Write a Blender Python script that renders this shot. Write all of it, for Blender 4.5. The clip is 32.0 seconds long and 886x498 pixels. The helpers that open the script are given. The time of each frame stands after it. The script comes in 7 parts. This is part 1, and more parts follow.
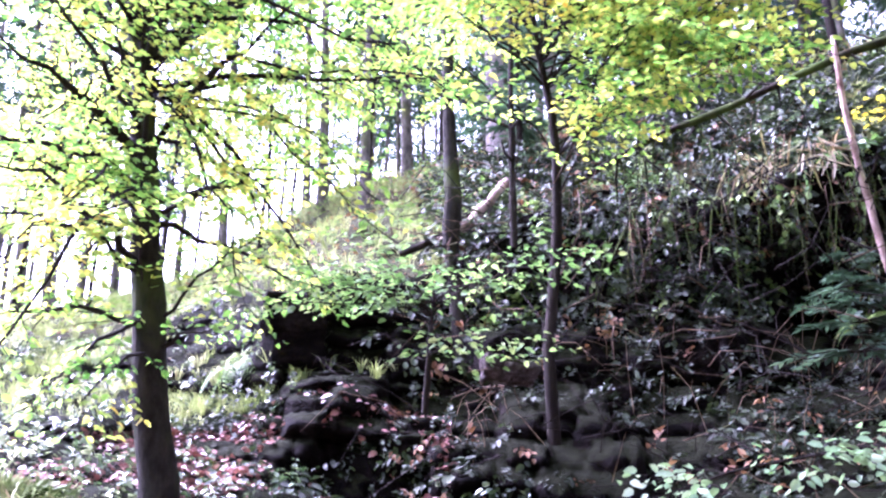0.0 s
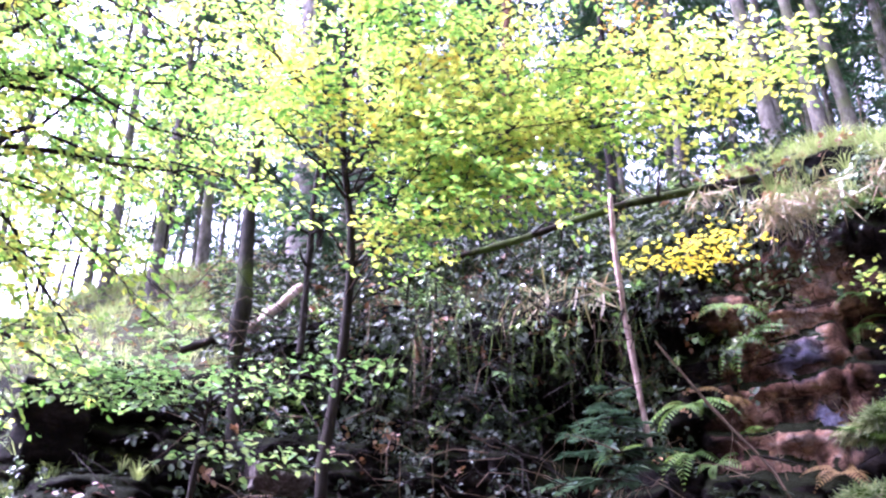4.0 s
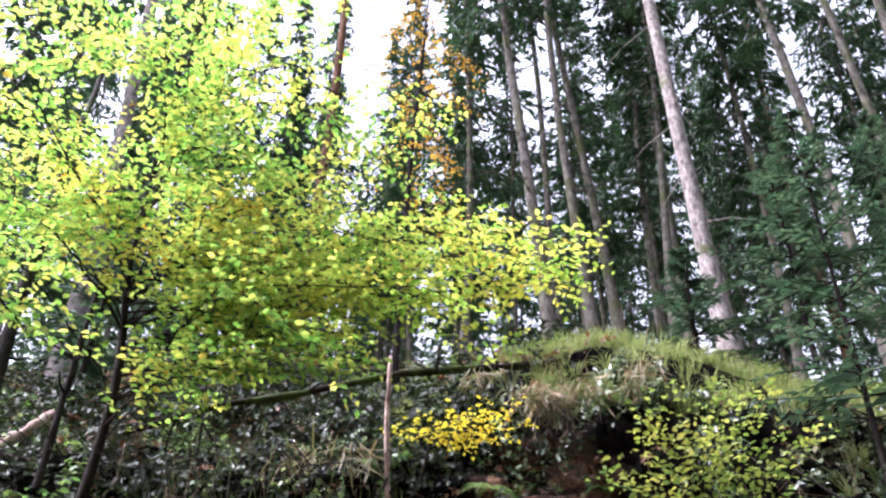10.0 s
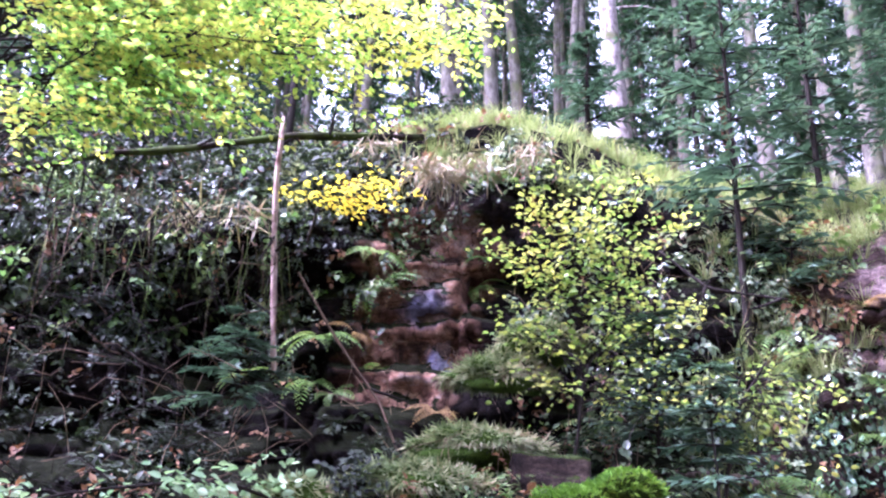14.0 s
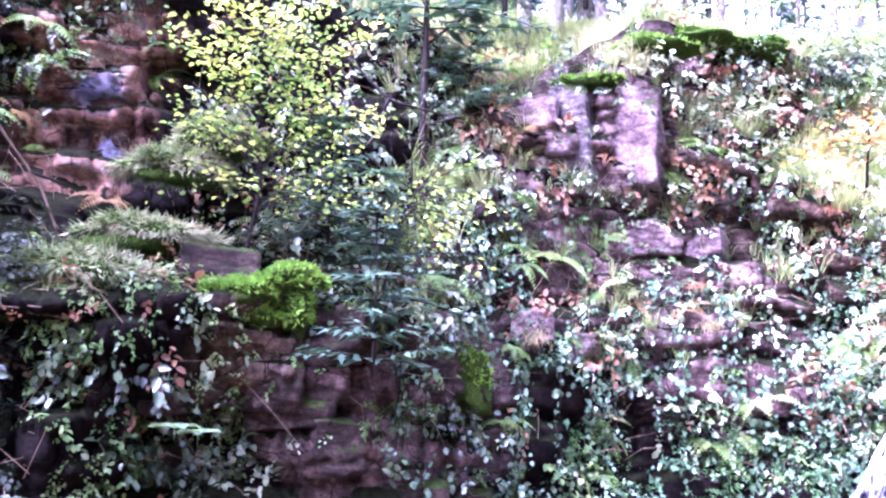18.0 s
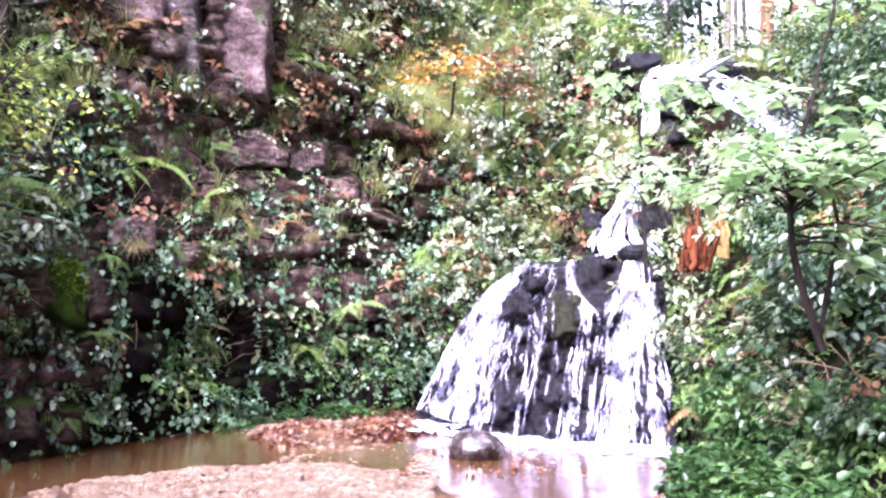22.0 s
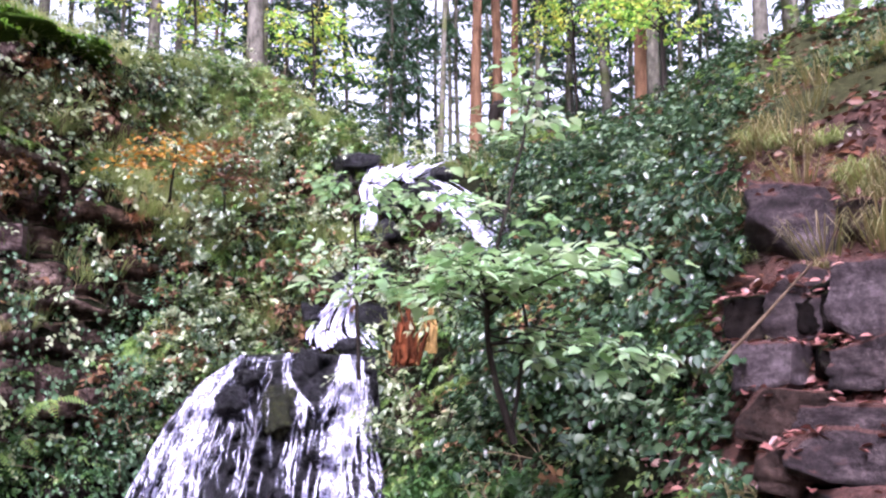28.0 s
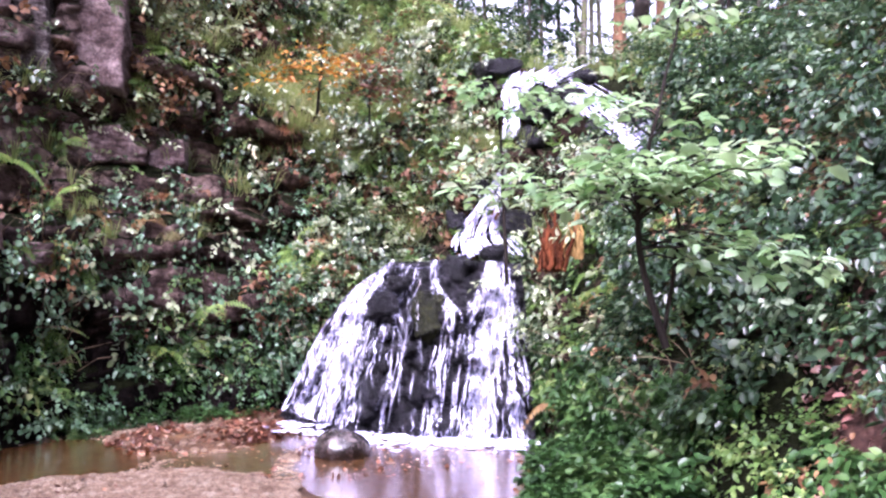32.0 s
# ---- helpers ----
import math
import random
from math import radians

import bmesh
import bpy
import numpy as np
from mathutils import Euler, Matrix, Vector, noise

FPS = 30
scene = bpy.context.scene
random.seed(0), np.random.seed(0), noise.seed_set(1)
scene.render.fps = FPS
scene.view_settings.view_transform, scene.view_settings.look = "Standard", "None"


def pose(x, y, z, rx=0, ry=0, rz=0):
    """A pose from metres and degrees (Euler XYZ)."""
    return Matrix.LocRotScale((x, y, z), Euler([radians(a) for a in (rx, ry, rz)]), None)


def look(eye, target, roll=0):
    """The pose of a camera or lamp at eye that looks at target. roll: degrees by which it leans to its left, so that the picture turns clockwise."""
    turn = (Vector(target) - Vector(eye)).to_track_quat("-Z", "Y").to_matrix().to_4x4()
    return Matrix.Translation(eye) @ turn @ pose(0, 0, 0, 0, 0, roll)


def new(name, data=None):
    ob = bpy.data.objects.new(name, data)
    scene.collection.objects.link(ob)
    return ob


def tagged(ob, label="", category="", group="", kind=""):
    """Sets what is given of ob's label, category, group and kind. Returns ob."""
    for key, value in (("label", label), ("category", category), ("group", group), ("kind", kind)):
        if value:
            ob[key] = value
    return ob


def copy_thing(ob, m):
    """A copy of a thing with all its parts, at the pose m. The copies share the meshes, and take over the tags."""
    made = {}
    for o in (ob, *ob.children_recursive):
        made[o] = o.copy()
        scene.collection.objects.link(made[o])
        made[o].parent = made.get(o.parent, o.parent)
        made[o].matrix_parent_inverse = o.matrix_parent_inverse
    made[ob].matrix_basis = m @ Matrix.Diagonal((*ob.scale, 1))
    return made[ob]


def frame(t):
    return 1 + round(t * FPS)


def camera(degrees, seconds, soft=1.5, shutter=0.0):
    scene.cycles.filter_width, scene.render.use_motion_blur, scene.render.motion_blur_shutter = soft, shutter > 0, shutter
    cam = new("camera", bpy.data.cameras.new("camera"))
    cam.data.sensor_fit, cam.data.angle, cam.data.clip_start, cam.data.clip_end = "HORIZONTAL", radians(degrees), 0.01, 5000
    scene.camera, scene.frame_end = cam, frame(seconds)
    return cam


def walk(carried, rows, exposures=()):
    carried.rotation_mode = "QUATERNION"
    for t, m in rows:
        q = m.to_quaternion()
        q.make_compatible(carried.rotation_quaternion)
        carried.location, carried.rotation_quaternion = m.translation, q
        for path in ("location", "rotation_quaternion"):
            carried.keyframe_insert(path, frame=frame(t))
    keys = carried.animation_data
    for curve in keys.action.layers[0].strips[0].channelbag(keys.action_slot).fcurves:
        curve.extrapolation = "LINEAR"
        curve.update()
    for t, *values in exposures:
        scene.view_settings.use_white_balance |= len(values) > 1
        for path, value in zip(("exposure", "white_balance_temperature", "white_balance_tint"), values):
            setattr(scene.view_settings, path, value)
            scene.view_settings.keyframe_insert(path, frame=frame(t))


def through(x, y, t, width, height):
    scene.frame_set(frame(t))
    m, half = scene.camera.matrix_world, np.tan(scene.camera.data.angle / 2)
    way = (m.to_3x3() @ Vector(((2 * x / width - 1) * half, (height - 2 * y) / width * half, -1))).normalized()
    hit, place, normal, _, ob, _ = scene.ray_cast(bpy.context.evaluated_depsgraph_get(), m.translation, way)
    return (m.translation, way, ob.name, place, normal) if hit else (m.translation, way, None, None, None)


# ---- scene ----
cam = camera(53.70, 32.0, 2.35)
PATH = [
    (0.0, pose(-0.177, 0.431, 1.626, 107.86, 0.02, 7.49)),
    (0.5, pose(-0.171, 0.413, 1.618, 108.90, -0.06, 5.55)),
    (1.0, pose(-0.168, 0.402, 1.617, 110.05, -0.07, 3.98)),
    (1.5, pose(-0.164, 0.385, 1.609, 110.96, 0.23, 2.26)),
    (2.0, pose(-0.158, 0.372, 1.606, 112.00, 0.00, -0.00)),
    (2.5, pose(-0.151, 0.354, 1.607, 112.42, -0.03, -2.32)),
    (3.0, pose(-0.144, 0.338, 1.600, 112.96, -0.48, -4.61)),
    (3.5, pose(-0.131, 0.332, 1.610, 113.92, -0.66, -5.79)),
    (5.5, pose(-0.100, 0.274, 1.618, 118.02, -0.59, -10.27)),
    (6.0, pose(-0.103, 0.268, 1.606, 119.07, -0.27, -10.62)),
    (6.5, pose(-0.092, 0.256, 1.608, 119.85, -0.34, -11.59)),
    (7.0, pose(-0.091, 0.242, 1.606, 120.17, -0.59, -12.97)),
    (7.5, pose(-0.094, 0.220, 1.607, 120.99, -0.64, -14.93)),
    (8.0, pose(-0.095, 0.188, 1.606, 121.86, -0.57, -16.72)),
    (8.5, pose(-0.087, 0.172, 1.602, 122.68, -0.84, -17.81)),
    (9.0, pose(-0.090, 0.158, 1.610, 124.04, -0.89, -19.66)),
    (9.5, pose(-0.071, 0.154, 1.602, 124.88, -1.16, -20.94)),
    (10.0, pose(-0.070, 0.141, 1.599, 125.30, -1.54, -22.80)),
    (10.5, pose(-0.060, 0.126, 1.587, 124.85, -1.96, -24.91)),
    (11.0, pose(-0.056, 0.121, 1.584, 123.18, -2.25, -26.42)),
    (11.5, pose(-0.041, 0.133, 1.577, 121.52, -2.24, -26.50)),
    (12.0, pose(-0.037, 0.140, 1.570, 119.49, -2.11, -26.05)),
    (12.5, pose(-0.014, 0.130, 1.560, 116.64, -1.99, -27.13)),
    (13.0, pose(0.001, 0.131, 1.552, 114.79, -1.98, -27.47)),
    (13.5, pose(0.013, 0.117, 1.548, 112.99, -1.98, -28.97)),
    (14.0, pose(0.011, 0.123, 1.551, 110.85, -2.29, -30.49)),
    (14.5, pose(0.019, 0.102, 1.544, 108.39, -2.35, -32.72)),
    (16.5, pose(0.048, 0.037, 1.387, 103.89, -2.22, -42.47)),
    (17.0, pose(0.060, 0.015, 1.386, 102.31, -2.44, -45.44)),
    (17.5, pose(0.058, -0.013, 1.399, 100.82, -1.94, -48.41)),
    (18.0, pose(0.060, -0.024, 1.405, 99.38, -1.75, -50.76)),
    (18.5, pose(0.045, -0.009, 1.408, 98.49, -1.63, -55.63)),
    (19.0, pose(0.026, 0.000, 1.436, 97.16, -1.60, -58.71)),
    (19.5, pose(0.009, 0.002, 1.452, 96.06, -1.30, -62.10)),
    (20.0, pose(0.000, -0.000, 1.450, 95.21, -0.88, -64.63)),
    (20.5, pose(-0.014, -0.011, 1.449, 94.88, -0.84, -67.43)),
    (21.0, pose(-0.019, -0.013, 1.440, 94.73, -0.53, -69.89)),
    (21.5, pose(-0.040, -0.012, 1.443, 94.23, -0.50, -72.53)),
    (22.0, pose(-0.057, -0.016, 1.429, 93.84, -0.62, -76.56)),
    (22.5, pose(-0.075, -0.017, 1.433, 93.88, -0.60, -79.50)),
    (23.0, pose(-0.098, -0.026, 1.431, 94.06, -0.98, -82.08)),
    (23.5, pose(-0.123, -0.038, 1.415, 94.10, -0.76, -84.83)),
    (24.0, pose(-0.121, -0.090, 1.411, 94.78, -0.44, -87.51)),
    (24.5, pose(-0.125, -0.150, 1.437, 95.32, -0.23, -90.42)),
    (25.0, pose(-0.127, -0.181, 1.436, 95.12, 0.07, -92.82)),
    (25.5, pose(-0.132, -0.196, 1.434, 95.05, -0.17, -94.67)),
    (27.5, pose(-0.181, -0.081, 1.489, 98.28, 0.68, -95.35)),
    (28.0, pose(-0.179, -0.074, 1.491, 99.61, 0.06, -94.59)),
    (28.5, pose(-0.173, -0.075, 1.493, 99.81, 0.36, -93.07)),
    (29.0, pose(-0.177, -0.066, 1.497, 100.09, 0.63, -91.64)),
    (29.5, pose(-0.180, -0.062, 1.499, 100.44, 0.80, -90.58)),
    (30.0, pose(-0.179, -0.058, 1.495, 99.54, 0.63, -89.93)),
    (30.5, pose(-0.160, -0.055, 1.494, 97.97, 0.76, -87.94)),
    (31.0, pose(-0.160, -0.052, 1.493, 96.69, 0.74, -86.92)),
    (31.5, pose(-0.161, -0.035, 1.484, 94.88, 0.34, -86.03)),
    (32.0, pose(-0.175, -0.022, 1.467, 93.65, -0.12, -85.42)),
]
EXPOSURES = [(0.0, 3.45, 5100, 54), (3.5, 3.4, 5150, 52), (6.0, 2.8, 5250, 38), (7.5, 2.55, 5400, 35), (9.0, 2.3, 5500, 31), (11.0, 2.1, 5800, 26), (13.0, 2.95, 5350, 41), (15.0, 3.6, 4950, 57), (17.0, 4.2, 4850, 66), (19.0, 4.15, 4950, 62), (21.5, 3.25, 5500, 44),
             (23.0, 2.65, 5700, 37), (25.5, 2.2, 5700, 35), (28.0, 1.98, 5650, 35), (32.0, 2.18, 5600, 41)]
walk(cam, PATH, EXPOSURES)

# ---- light ----
SUN_RISE, SUN_TURN = radians(50), radians(-72)
world = bpy.data.worlds.new("sky")
scene.world = world
world.use_nodes = True
sky = world.node_tree.nodes.new("ShaderNodeTexSky")
sky.sky_type, sky.sun_disc = "NISHITA", False
sky.sun_elevation, sky.sun_rotation = SUN_RISE, SUN_TURN
sky.air_density, sky.dust_density, sky.ozone_density = 1.0, 6.0, 1.0
back = world.node_tree.nodes["Background"]
back.inputs["Strength"].default_value = 0.12
cloud = world.node_tree.nodes.new("ShaderNodeHueSaturation")
cloud.inputs["Saturation"].default_value, cloud.inputs["Value"].default_value = 0.22, 1.5
world.node_tree.links.new(sky.outputs[0], cloud.inputs["Color"])
world.node_tree.links.new(cloud.outputs[0], back.inputs["Color"])
sun = new("sun", bpy.data.lights.new("sun", "SUN"))
sun.data.energy, sun.data.angle, sun.data.color = 1.5, radians(24), (1.0, 0.96, 0.9)
sun.matrix_world = look((math.sin(SUN_TURN) * 30, math.cos(SUN_TURN) * 30, 40), (0, 0, 0))

# ---- numbers and noise ----


def spot(bearing, rise, r):
    """A place by bearing (degrees to the left of +y), rise over eye level and level distance."""
    b = radians(bearing)
    return np.array((-math.sin(b) * r, math.cos(b) * r, 1.45 + r * math.tan(radians(rise))))


def hashed(i, j, k, seed):
    n = (i * 73856093) ^ (j * 19349663) ^ (k * 83492791) ^ (seed * 2654435761)
    n = (n ^ (n >> 13)) * 1274126177
    n = (n ^ (n >> 16)) & 0xFFFFFF
    return n / float(0xFFFFFF)


def vnoise(p, seed=0):
    """Smooth noise from -1 to 1 at an array of places."""
    p = np.asarray(p, float)
    c = np.floor(p).astype(np.int64)
    f = p - c
    f = f * f * (3 - 2 * f)
    out = np.zeros(len(p))
    for dx in (0, 1):
        for dy in (0, 1):
            for dz in (0, 1):
                w = (f[:, 0] if dx else 1 - f[:, 0]) * (f[:, 1] if dy else 1 - f[:, 1]) * (f[:, 2] if dz else 1 - f[:, 2])
                out += w * hashed(c[:, 0] + dx, c[:, 1] + dy, c[:, 2] + dz, seed)
    return out * 2 - 1


def fbm(p, octaves=4, seed=0):
    out, amp, total = 0, 1.0, 0
    p = np.asarray(p, float)
    for o in range(octaves):
        out = out + amp * vnoise(p * 2 ** o, seed + o)
        total += amp
        amp *= 0.5
    return out / total


def unit(v):
    v = np.asarray(v, float)
    return v / np.maximum(np.linalg.norm(v, axis=-1, keepdims=True), 1e-9)


# ---- mesh helpers ----
class Soup:
    """Vertices and faces that grow into one mesh."""

    def __init__(self):
        self.v, self.f3, self.f4, self.n = [], [], [], 0

    def add(self, verts, tris=None, quads=None):
        verts = np.asarray(verts, np.float32).reshape(-1, 3)
        if tris is not None and len(tris):
            self.f3.append(np.asarray(tris, np.int64) + self.n)
        if quads is not None and len(quads):
            self.f4.append(np.asarray(quads, np.int64) + self.n)
        self.v.append(verts)
        self.n += len(verts)
        return self

    def mesh(self, name, material, smooth=False):
        me = bpy.data.meshes.new(name)
        v = np.concatenate(self.v) if self.v else np.zeros((0, 3), np.float32)
        t = np.concatenate(self.f3) if self.f3 else np.zeros((0, 3), np.int64)
        q = np.concatenate(self.f4) if self.f4 else np.zeros((0, 4), np.int64)
        me.vertices.add(len(v))
        me.vertices.foreach_set("co", v.ravel())
        me.loops.add(t.size + q.size)
        me.loops.foreach_set("vertex_index", np.concatenate([t.ravel(), q.ravel()]).astype(np.int32))
        me.polygons.add(len(t) + len(q))
        starts = np.concatenate([np.arange(len(t)) * 3, t.size + np.arange(len(q)) * 4]).astype(np.int32)
        me.polygons.foreach_set("loop_start", starts)
        me.update(calc_edges=True)
        me.validate()
        if smooth:
            me.polygons.foreach_set("use_smooth", np.ones(len(me.polygons), bool))
        me.materials.append(material)
        return me


def thing(name, soup, material, label, category, group="", kind="", smooth=False, place=None):
    """One mesh at top level, its origin at place."""
    if place is not None:
        for v in soup.v:
            v -= np.asarray(place, np.float32)
    ob = new(name, soup.mesh(name, material, smooth))
    if place is not None:
        ob.location = Vector([float(c) for c in place])
    return tagged(ob, label, category, group, kind)


def base(name, place, label, category, group=""):
    """An Empty at the foot of a thing, for its parts."""
    ob = new(name)
    ob.empty_display_size = 0.1
    ob.location = Vector([float(c) for c in place])
    return tagged(ob, label, category, group)


def part(name, soup, material, parent, label="", smooth=False, place=None):
    """One mesh under a thing; the soup is in the world's places, place is the origin of the thing."""
    if place is not None:
        for v in soup.v:
            v -= np.asarray(place, np.float32)
    ob = new(name, soup.mesh(name, material, smooth))
    ob.parent = parent
    return tagged(ob, label)


def tube(soup, pts, radii, sides=6, knobs=0.0, seed=0):
    """A tapered tube along points."""
    pts = np.asarray(pts, float)
    radii = np.broadcast_to(np.asarray(radii, float), (len(pts),))
    d = unit(np.gradient(pts, axis=0))
    ref = np.where(np.abs(d[:, 2:3]) > 0.9, np.array([[1.0, 0, 0]]), np.array([[0, 0, 1.0]]))
    if (np.abs(d[:, 2]) > 0.9).any():
        ref = np.tile([[1.0, 0.3, 0]], (len(pts), 1)) if np.abs(d[:, 2]).mean() > 0.5 else ref
    u = unit(np.cross(d, ref))
    w = np.cross(d, u)
    a = np.linspace(0, 2 * math.pi, sides, endpoint=False)
    ring = pts[:, None] + radii[:, None, None] * (u[:, None] * np.cos(a)[None, :, None] + w[:, None] * np.sin(a)[None, :, None])
    if knobs:
        flat = ring.reshape(-1, 3)
        k = 1 + knobs * vnoise(flat * (0.6 / max(radii.max(), 0.02)), seed)
        ring = pts[:, None] + (ring - pts[:, None]) * k.reshape(len(pts), sides, 1)
    n = len(pts)
    i, j = np.meshgrid(np.arange(n - 1), np.arange(sides), indexing="ij")
    q = np.stack([i * sides + j, i * sides + (j + 1) % sides, (i + 1) * sides + (j + 1) % sides, (i + 1) * sides + j], -1).reshape(-1, 4)
    v = np.concatenate([ring.reshape(-1, 3), pts[-1:]])
    tip = np.stack([(n - 1) * sides + np.arange(sides), (n - 1) * sides + (np.arange(sides) + 1) % sides, np.full(sides, n * sides)], -1)
    soup.add(v, tip, q)


def leaves(soup, pts, ups, ways, length, width, fold=0.18, rich=False, curl=0.15, simple=False):
    """Folded leaves: base at pts, pointing along ways, facing ups."""
    pts, ups, ways = np.asarray(pts, float), np.asarray(ups, float), np.asarray(ways, float)
    n = len(pts)
    if n == 0:
        return
    length = np.broadcast_to(length, (n,))[:, None]
    width = np.broadcast_to(width, (n,))[:, None]
    side = unit(np.cross(ways, ups))
    ups = unit(np.cross(side, ways))
    tip = pts + ways * length - ups * length * curl
    if not rich and not simple:
        a, b = pts + ways * length * 0.28 + ups * width * fold, pts + ways * length * 0.66 + ups * (width * fold * 0.8 - length * curl * 0.4)
        v = np.stack([pts, a - side * width * 0.44, b - side * width * 0.42, tip, b + side * width * 0.42, a + side * width * 0.44], 1)
        o = np.arange(n)[:, None] * 6
        soup.add(v.reshape(-1, 3), None, np.concatenate([o + [0, 3, 2, 1], o + [0, 5, 4, 3]]))
        return
    if simple:
        mid = pts + ways * length * 0.45 + ups * width * fold
        v = np.stack([pts, mid - side * width * 0.5, tip, mid + side * width * 0.5], 1)
        o = np.arange(n)[:, None] * 4
        soup.add(v.reshape(-1, 3), np.concatenate([o + [0, 2, 1], o + [0, 3, 2]]))
        return
    v = [pts]
    for a, w, h in ((0.25, 0.85, 0.0), (0.6, 0.9, -0.04)):
        c = pts + ways * length * a - ups * length * (curl * a * a)
        v += [c, c - side * width * w * 0.5 + ups * width * fold, c + side * width * w * 0.5 + ups * width * fold]
    v.append(tip)
    o = np.arange(n)[:, None] * 8
    f = [[0, 1, 2], [0, 3, 1], [1, 4, 5], [1, 5, 2], [1, 3, 6], [1, 6, 4], [4, 7, 5], [4, 6, 7]]
    soup.add(np.stack(v, 1).reshape(-1, 3), np.concatenate([o + g for g in f]))


def blob(soup, centre, size, turn=0.0, rough=0.25, seed=0, rings=10, sides=16, squash=0.0, fine=0.0):
    """An uneven rounded lump."""
    th = np.linspace(0, math.pi, rings)
    ph = np.linspace(0, 2 * math.pi, sides, endpoint=False)
    T, P = np.meshgrid(th, ph, indexing="ij")
    v = np.stack([np.sin(T) * np.cos(P), np.sin(T) * np.sin(P), np.cos(T)], -1).reshape(-1, 3)
    v = v * (1 + rough * fbm(v * 1.4 + seed * 7.3, 4, seed))[:, None]
    if fine:
        v = v * (1 - fine * np.abs(fbm(v * 4 + seed * 3.7, 4, seed + 20)))[:, None]
    if squash:
        v = np.sign(v) * np.abs(v) ** (1 - squash)
    v = v * np.asarray(size, float)
    c, s = math.cos(turn), math.sin(turn)
    v = v @ np.array([[c, s, 0], [-s, c, 0], [0, 0, 1]]) + np.asarray(centre, float)
    i, j = np.meshgrid(np.arange(rings - 1), np.arange(sides), indexing="ij")
    q = np.stack([i * sides + j, (i + 1) * sides + j, (i + 1) * sides + (j + 1) % sides, i * sides + (j + 1) % sides], -1).reshape(-1, 4)
    soup.add(v, None, q)


def chunk(soup, size, seed=0, chips=6, rough=0.03, cuts=3, skew=0.1):
    """A broken angular block round the origin: a box with tilted faces and chipped corners."""
    q = random.Random(seed)
    bm = bmesh.new()
    bmesh.ops.create_cube(bm, size=2.0)
    for v in bm.verts:
        v.co += Vector((q.gauss(0, skew), q.gauss(0, skew), q.gauss(0, skew)))
    for _ in range(chips):
        n = Vector((q.choice((-1, 1)) * q.uniform(0.2, 1), q.choice((-1, 1)) * q.uniform(0.2, 1), q.choice((-1, 1)) * q.uniform(0.2, 1))).normalized()
        cut = bmesh.ops.bisect_plane(bm, geom=bm.verts[:] + bm.edges[:] + bm.faces[:], plane_co=n * q.uniform(1.05, 1.4), plane_no=n, clear_outer=True)
        edges = [e for e in cut["geom_cut"] if isinstance(e, bmesh.types.BMEdge)]
        if len(edges) > 2:
            bmesh.ops.contextual_create(bm, geom=edges)
    bmesh.ops.triangulate(bm, faces=bm.faces[:])
    bmesh.ops.subdivide_edges(bm, edges=bm.edges[:], cuts=cuts, use_grid_fill=True)
    bmesh.ops.triangulate(bm, faces=bm.faces[:])
    bm.verts.index_update()
    v = np.array([p.co[:] for p in bm.verts]) * (np.asarray(size, float) / 2)
    f = np.array([[p.index for p in t.verts] for t in bm.faces])
    bm.free()
    small = float(min(size))
    freq = 1.6 / small
    n = unit(v / np.asarray(size, float))
    layer = np.floor((v[:, 2] + 0.03 * vnoise(v * 3, seed)) / max(0.16 * size[2], 0.035)).astype(np.int64)
    ledge = hashed(layer, layer * 0 + seed, layer * 0, 8) - 0.5
    v = v + n * (small * rough * (1.6 * np.abs(fbm(v * freq + seed * 3.1, 4, seed)) + 0.7 * fbm(v * freq * 3 + seed, 3, seed + 5) + 0.9 * ledge * (np.abs(n[:, 2]) < 0.6)))[:, None]
    soup.add(v, f)


# ---- materials ----
def material(name):
    m = bpy.data.materials.new(name)
    m.use_nodes = True
    t = m.node_tree
    return m, t, t.nodes["Principled BSDF"]


def ramp(t, stops, source):
    r = t.nodes.new("ShaderNodeValToRGB")
    while len(r.color_ramp.elements) < len(stops):
        r.color_ramp.elements.new(0.5)
    for e, (at, c) in zip(r.color_ramp.elements, stops):
        e.position, e.color = at, (*c, 1)
    t.links.new(source, r.inputs[0])
    return r.outputs[0]


def noise_node(t, scale, detail=4, rough=0.6, stretch=None, source="Object"):
    co = t.nodes.new("ShaderNodeTexCoord")
    n = t.nodes.new("ShaderNodeTexNoise")
    n.inputs["Scale"].default_value, n.inputs["Detail"].default_value, n.inputs["Roughness"].default_value = scale, detail, rough
    out = co.outputs[source]
    if stretch:
        mp = t.nodes.new("ShaderNodeMapping")
        mp.inputs["Scale"].default_value = stretch
        t.links.new(out, mp.inputs[0])
        out = mp.outputs[0]
    t.links.new(out, n.inputs["Vector"])
    return n.outputs["Fac"]


def mixed(t, fac, a, b, mode="MIX"):
    m = t.nodes.new("ShaderNodeMix")
    m.data_type, m.blend_type = "RGBA", mode
    for socket, v in ((m.inputs[0], fac), (m.inputs[6], a), (m.inputs[7], b)):
        if isinstance(v, (int, float)):
            socket.default_value = v
        elif isinstance(v, tuple):
            socket.default_value = (*v, 1)
        else:
            t.links.new(v, socket)
    return m.outputs[2]


def bumped(t, shader, height, strength=0.5, distance=0.02):
    b = t.nodes.new("ShaderNodeBump")
    b.inputs["Strength"].default_value, b.inputs["Distance"].default_value = strength, distance
    t.links.new(height, b.inputs["Height"])
    t.links.new(b.outputs[0], shader.inputs["Normal"])


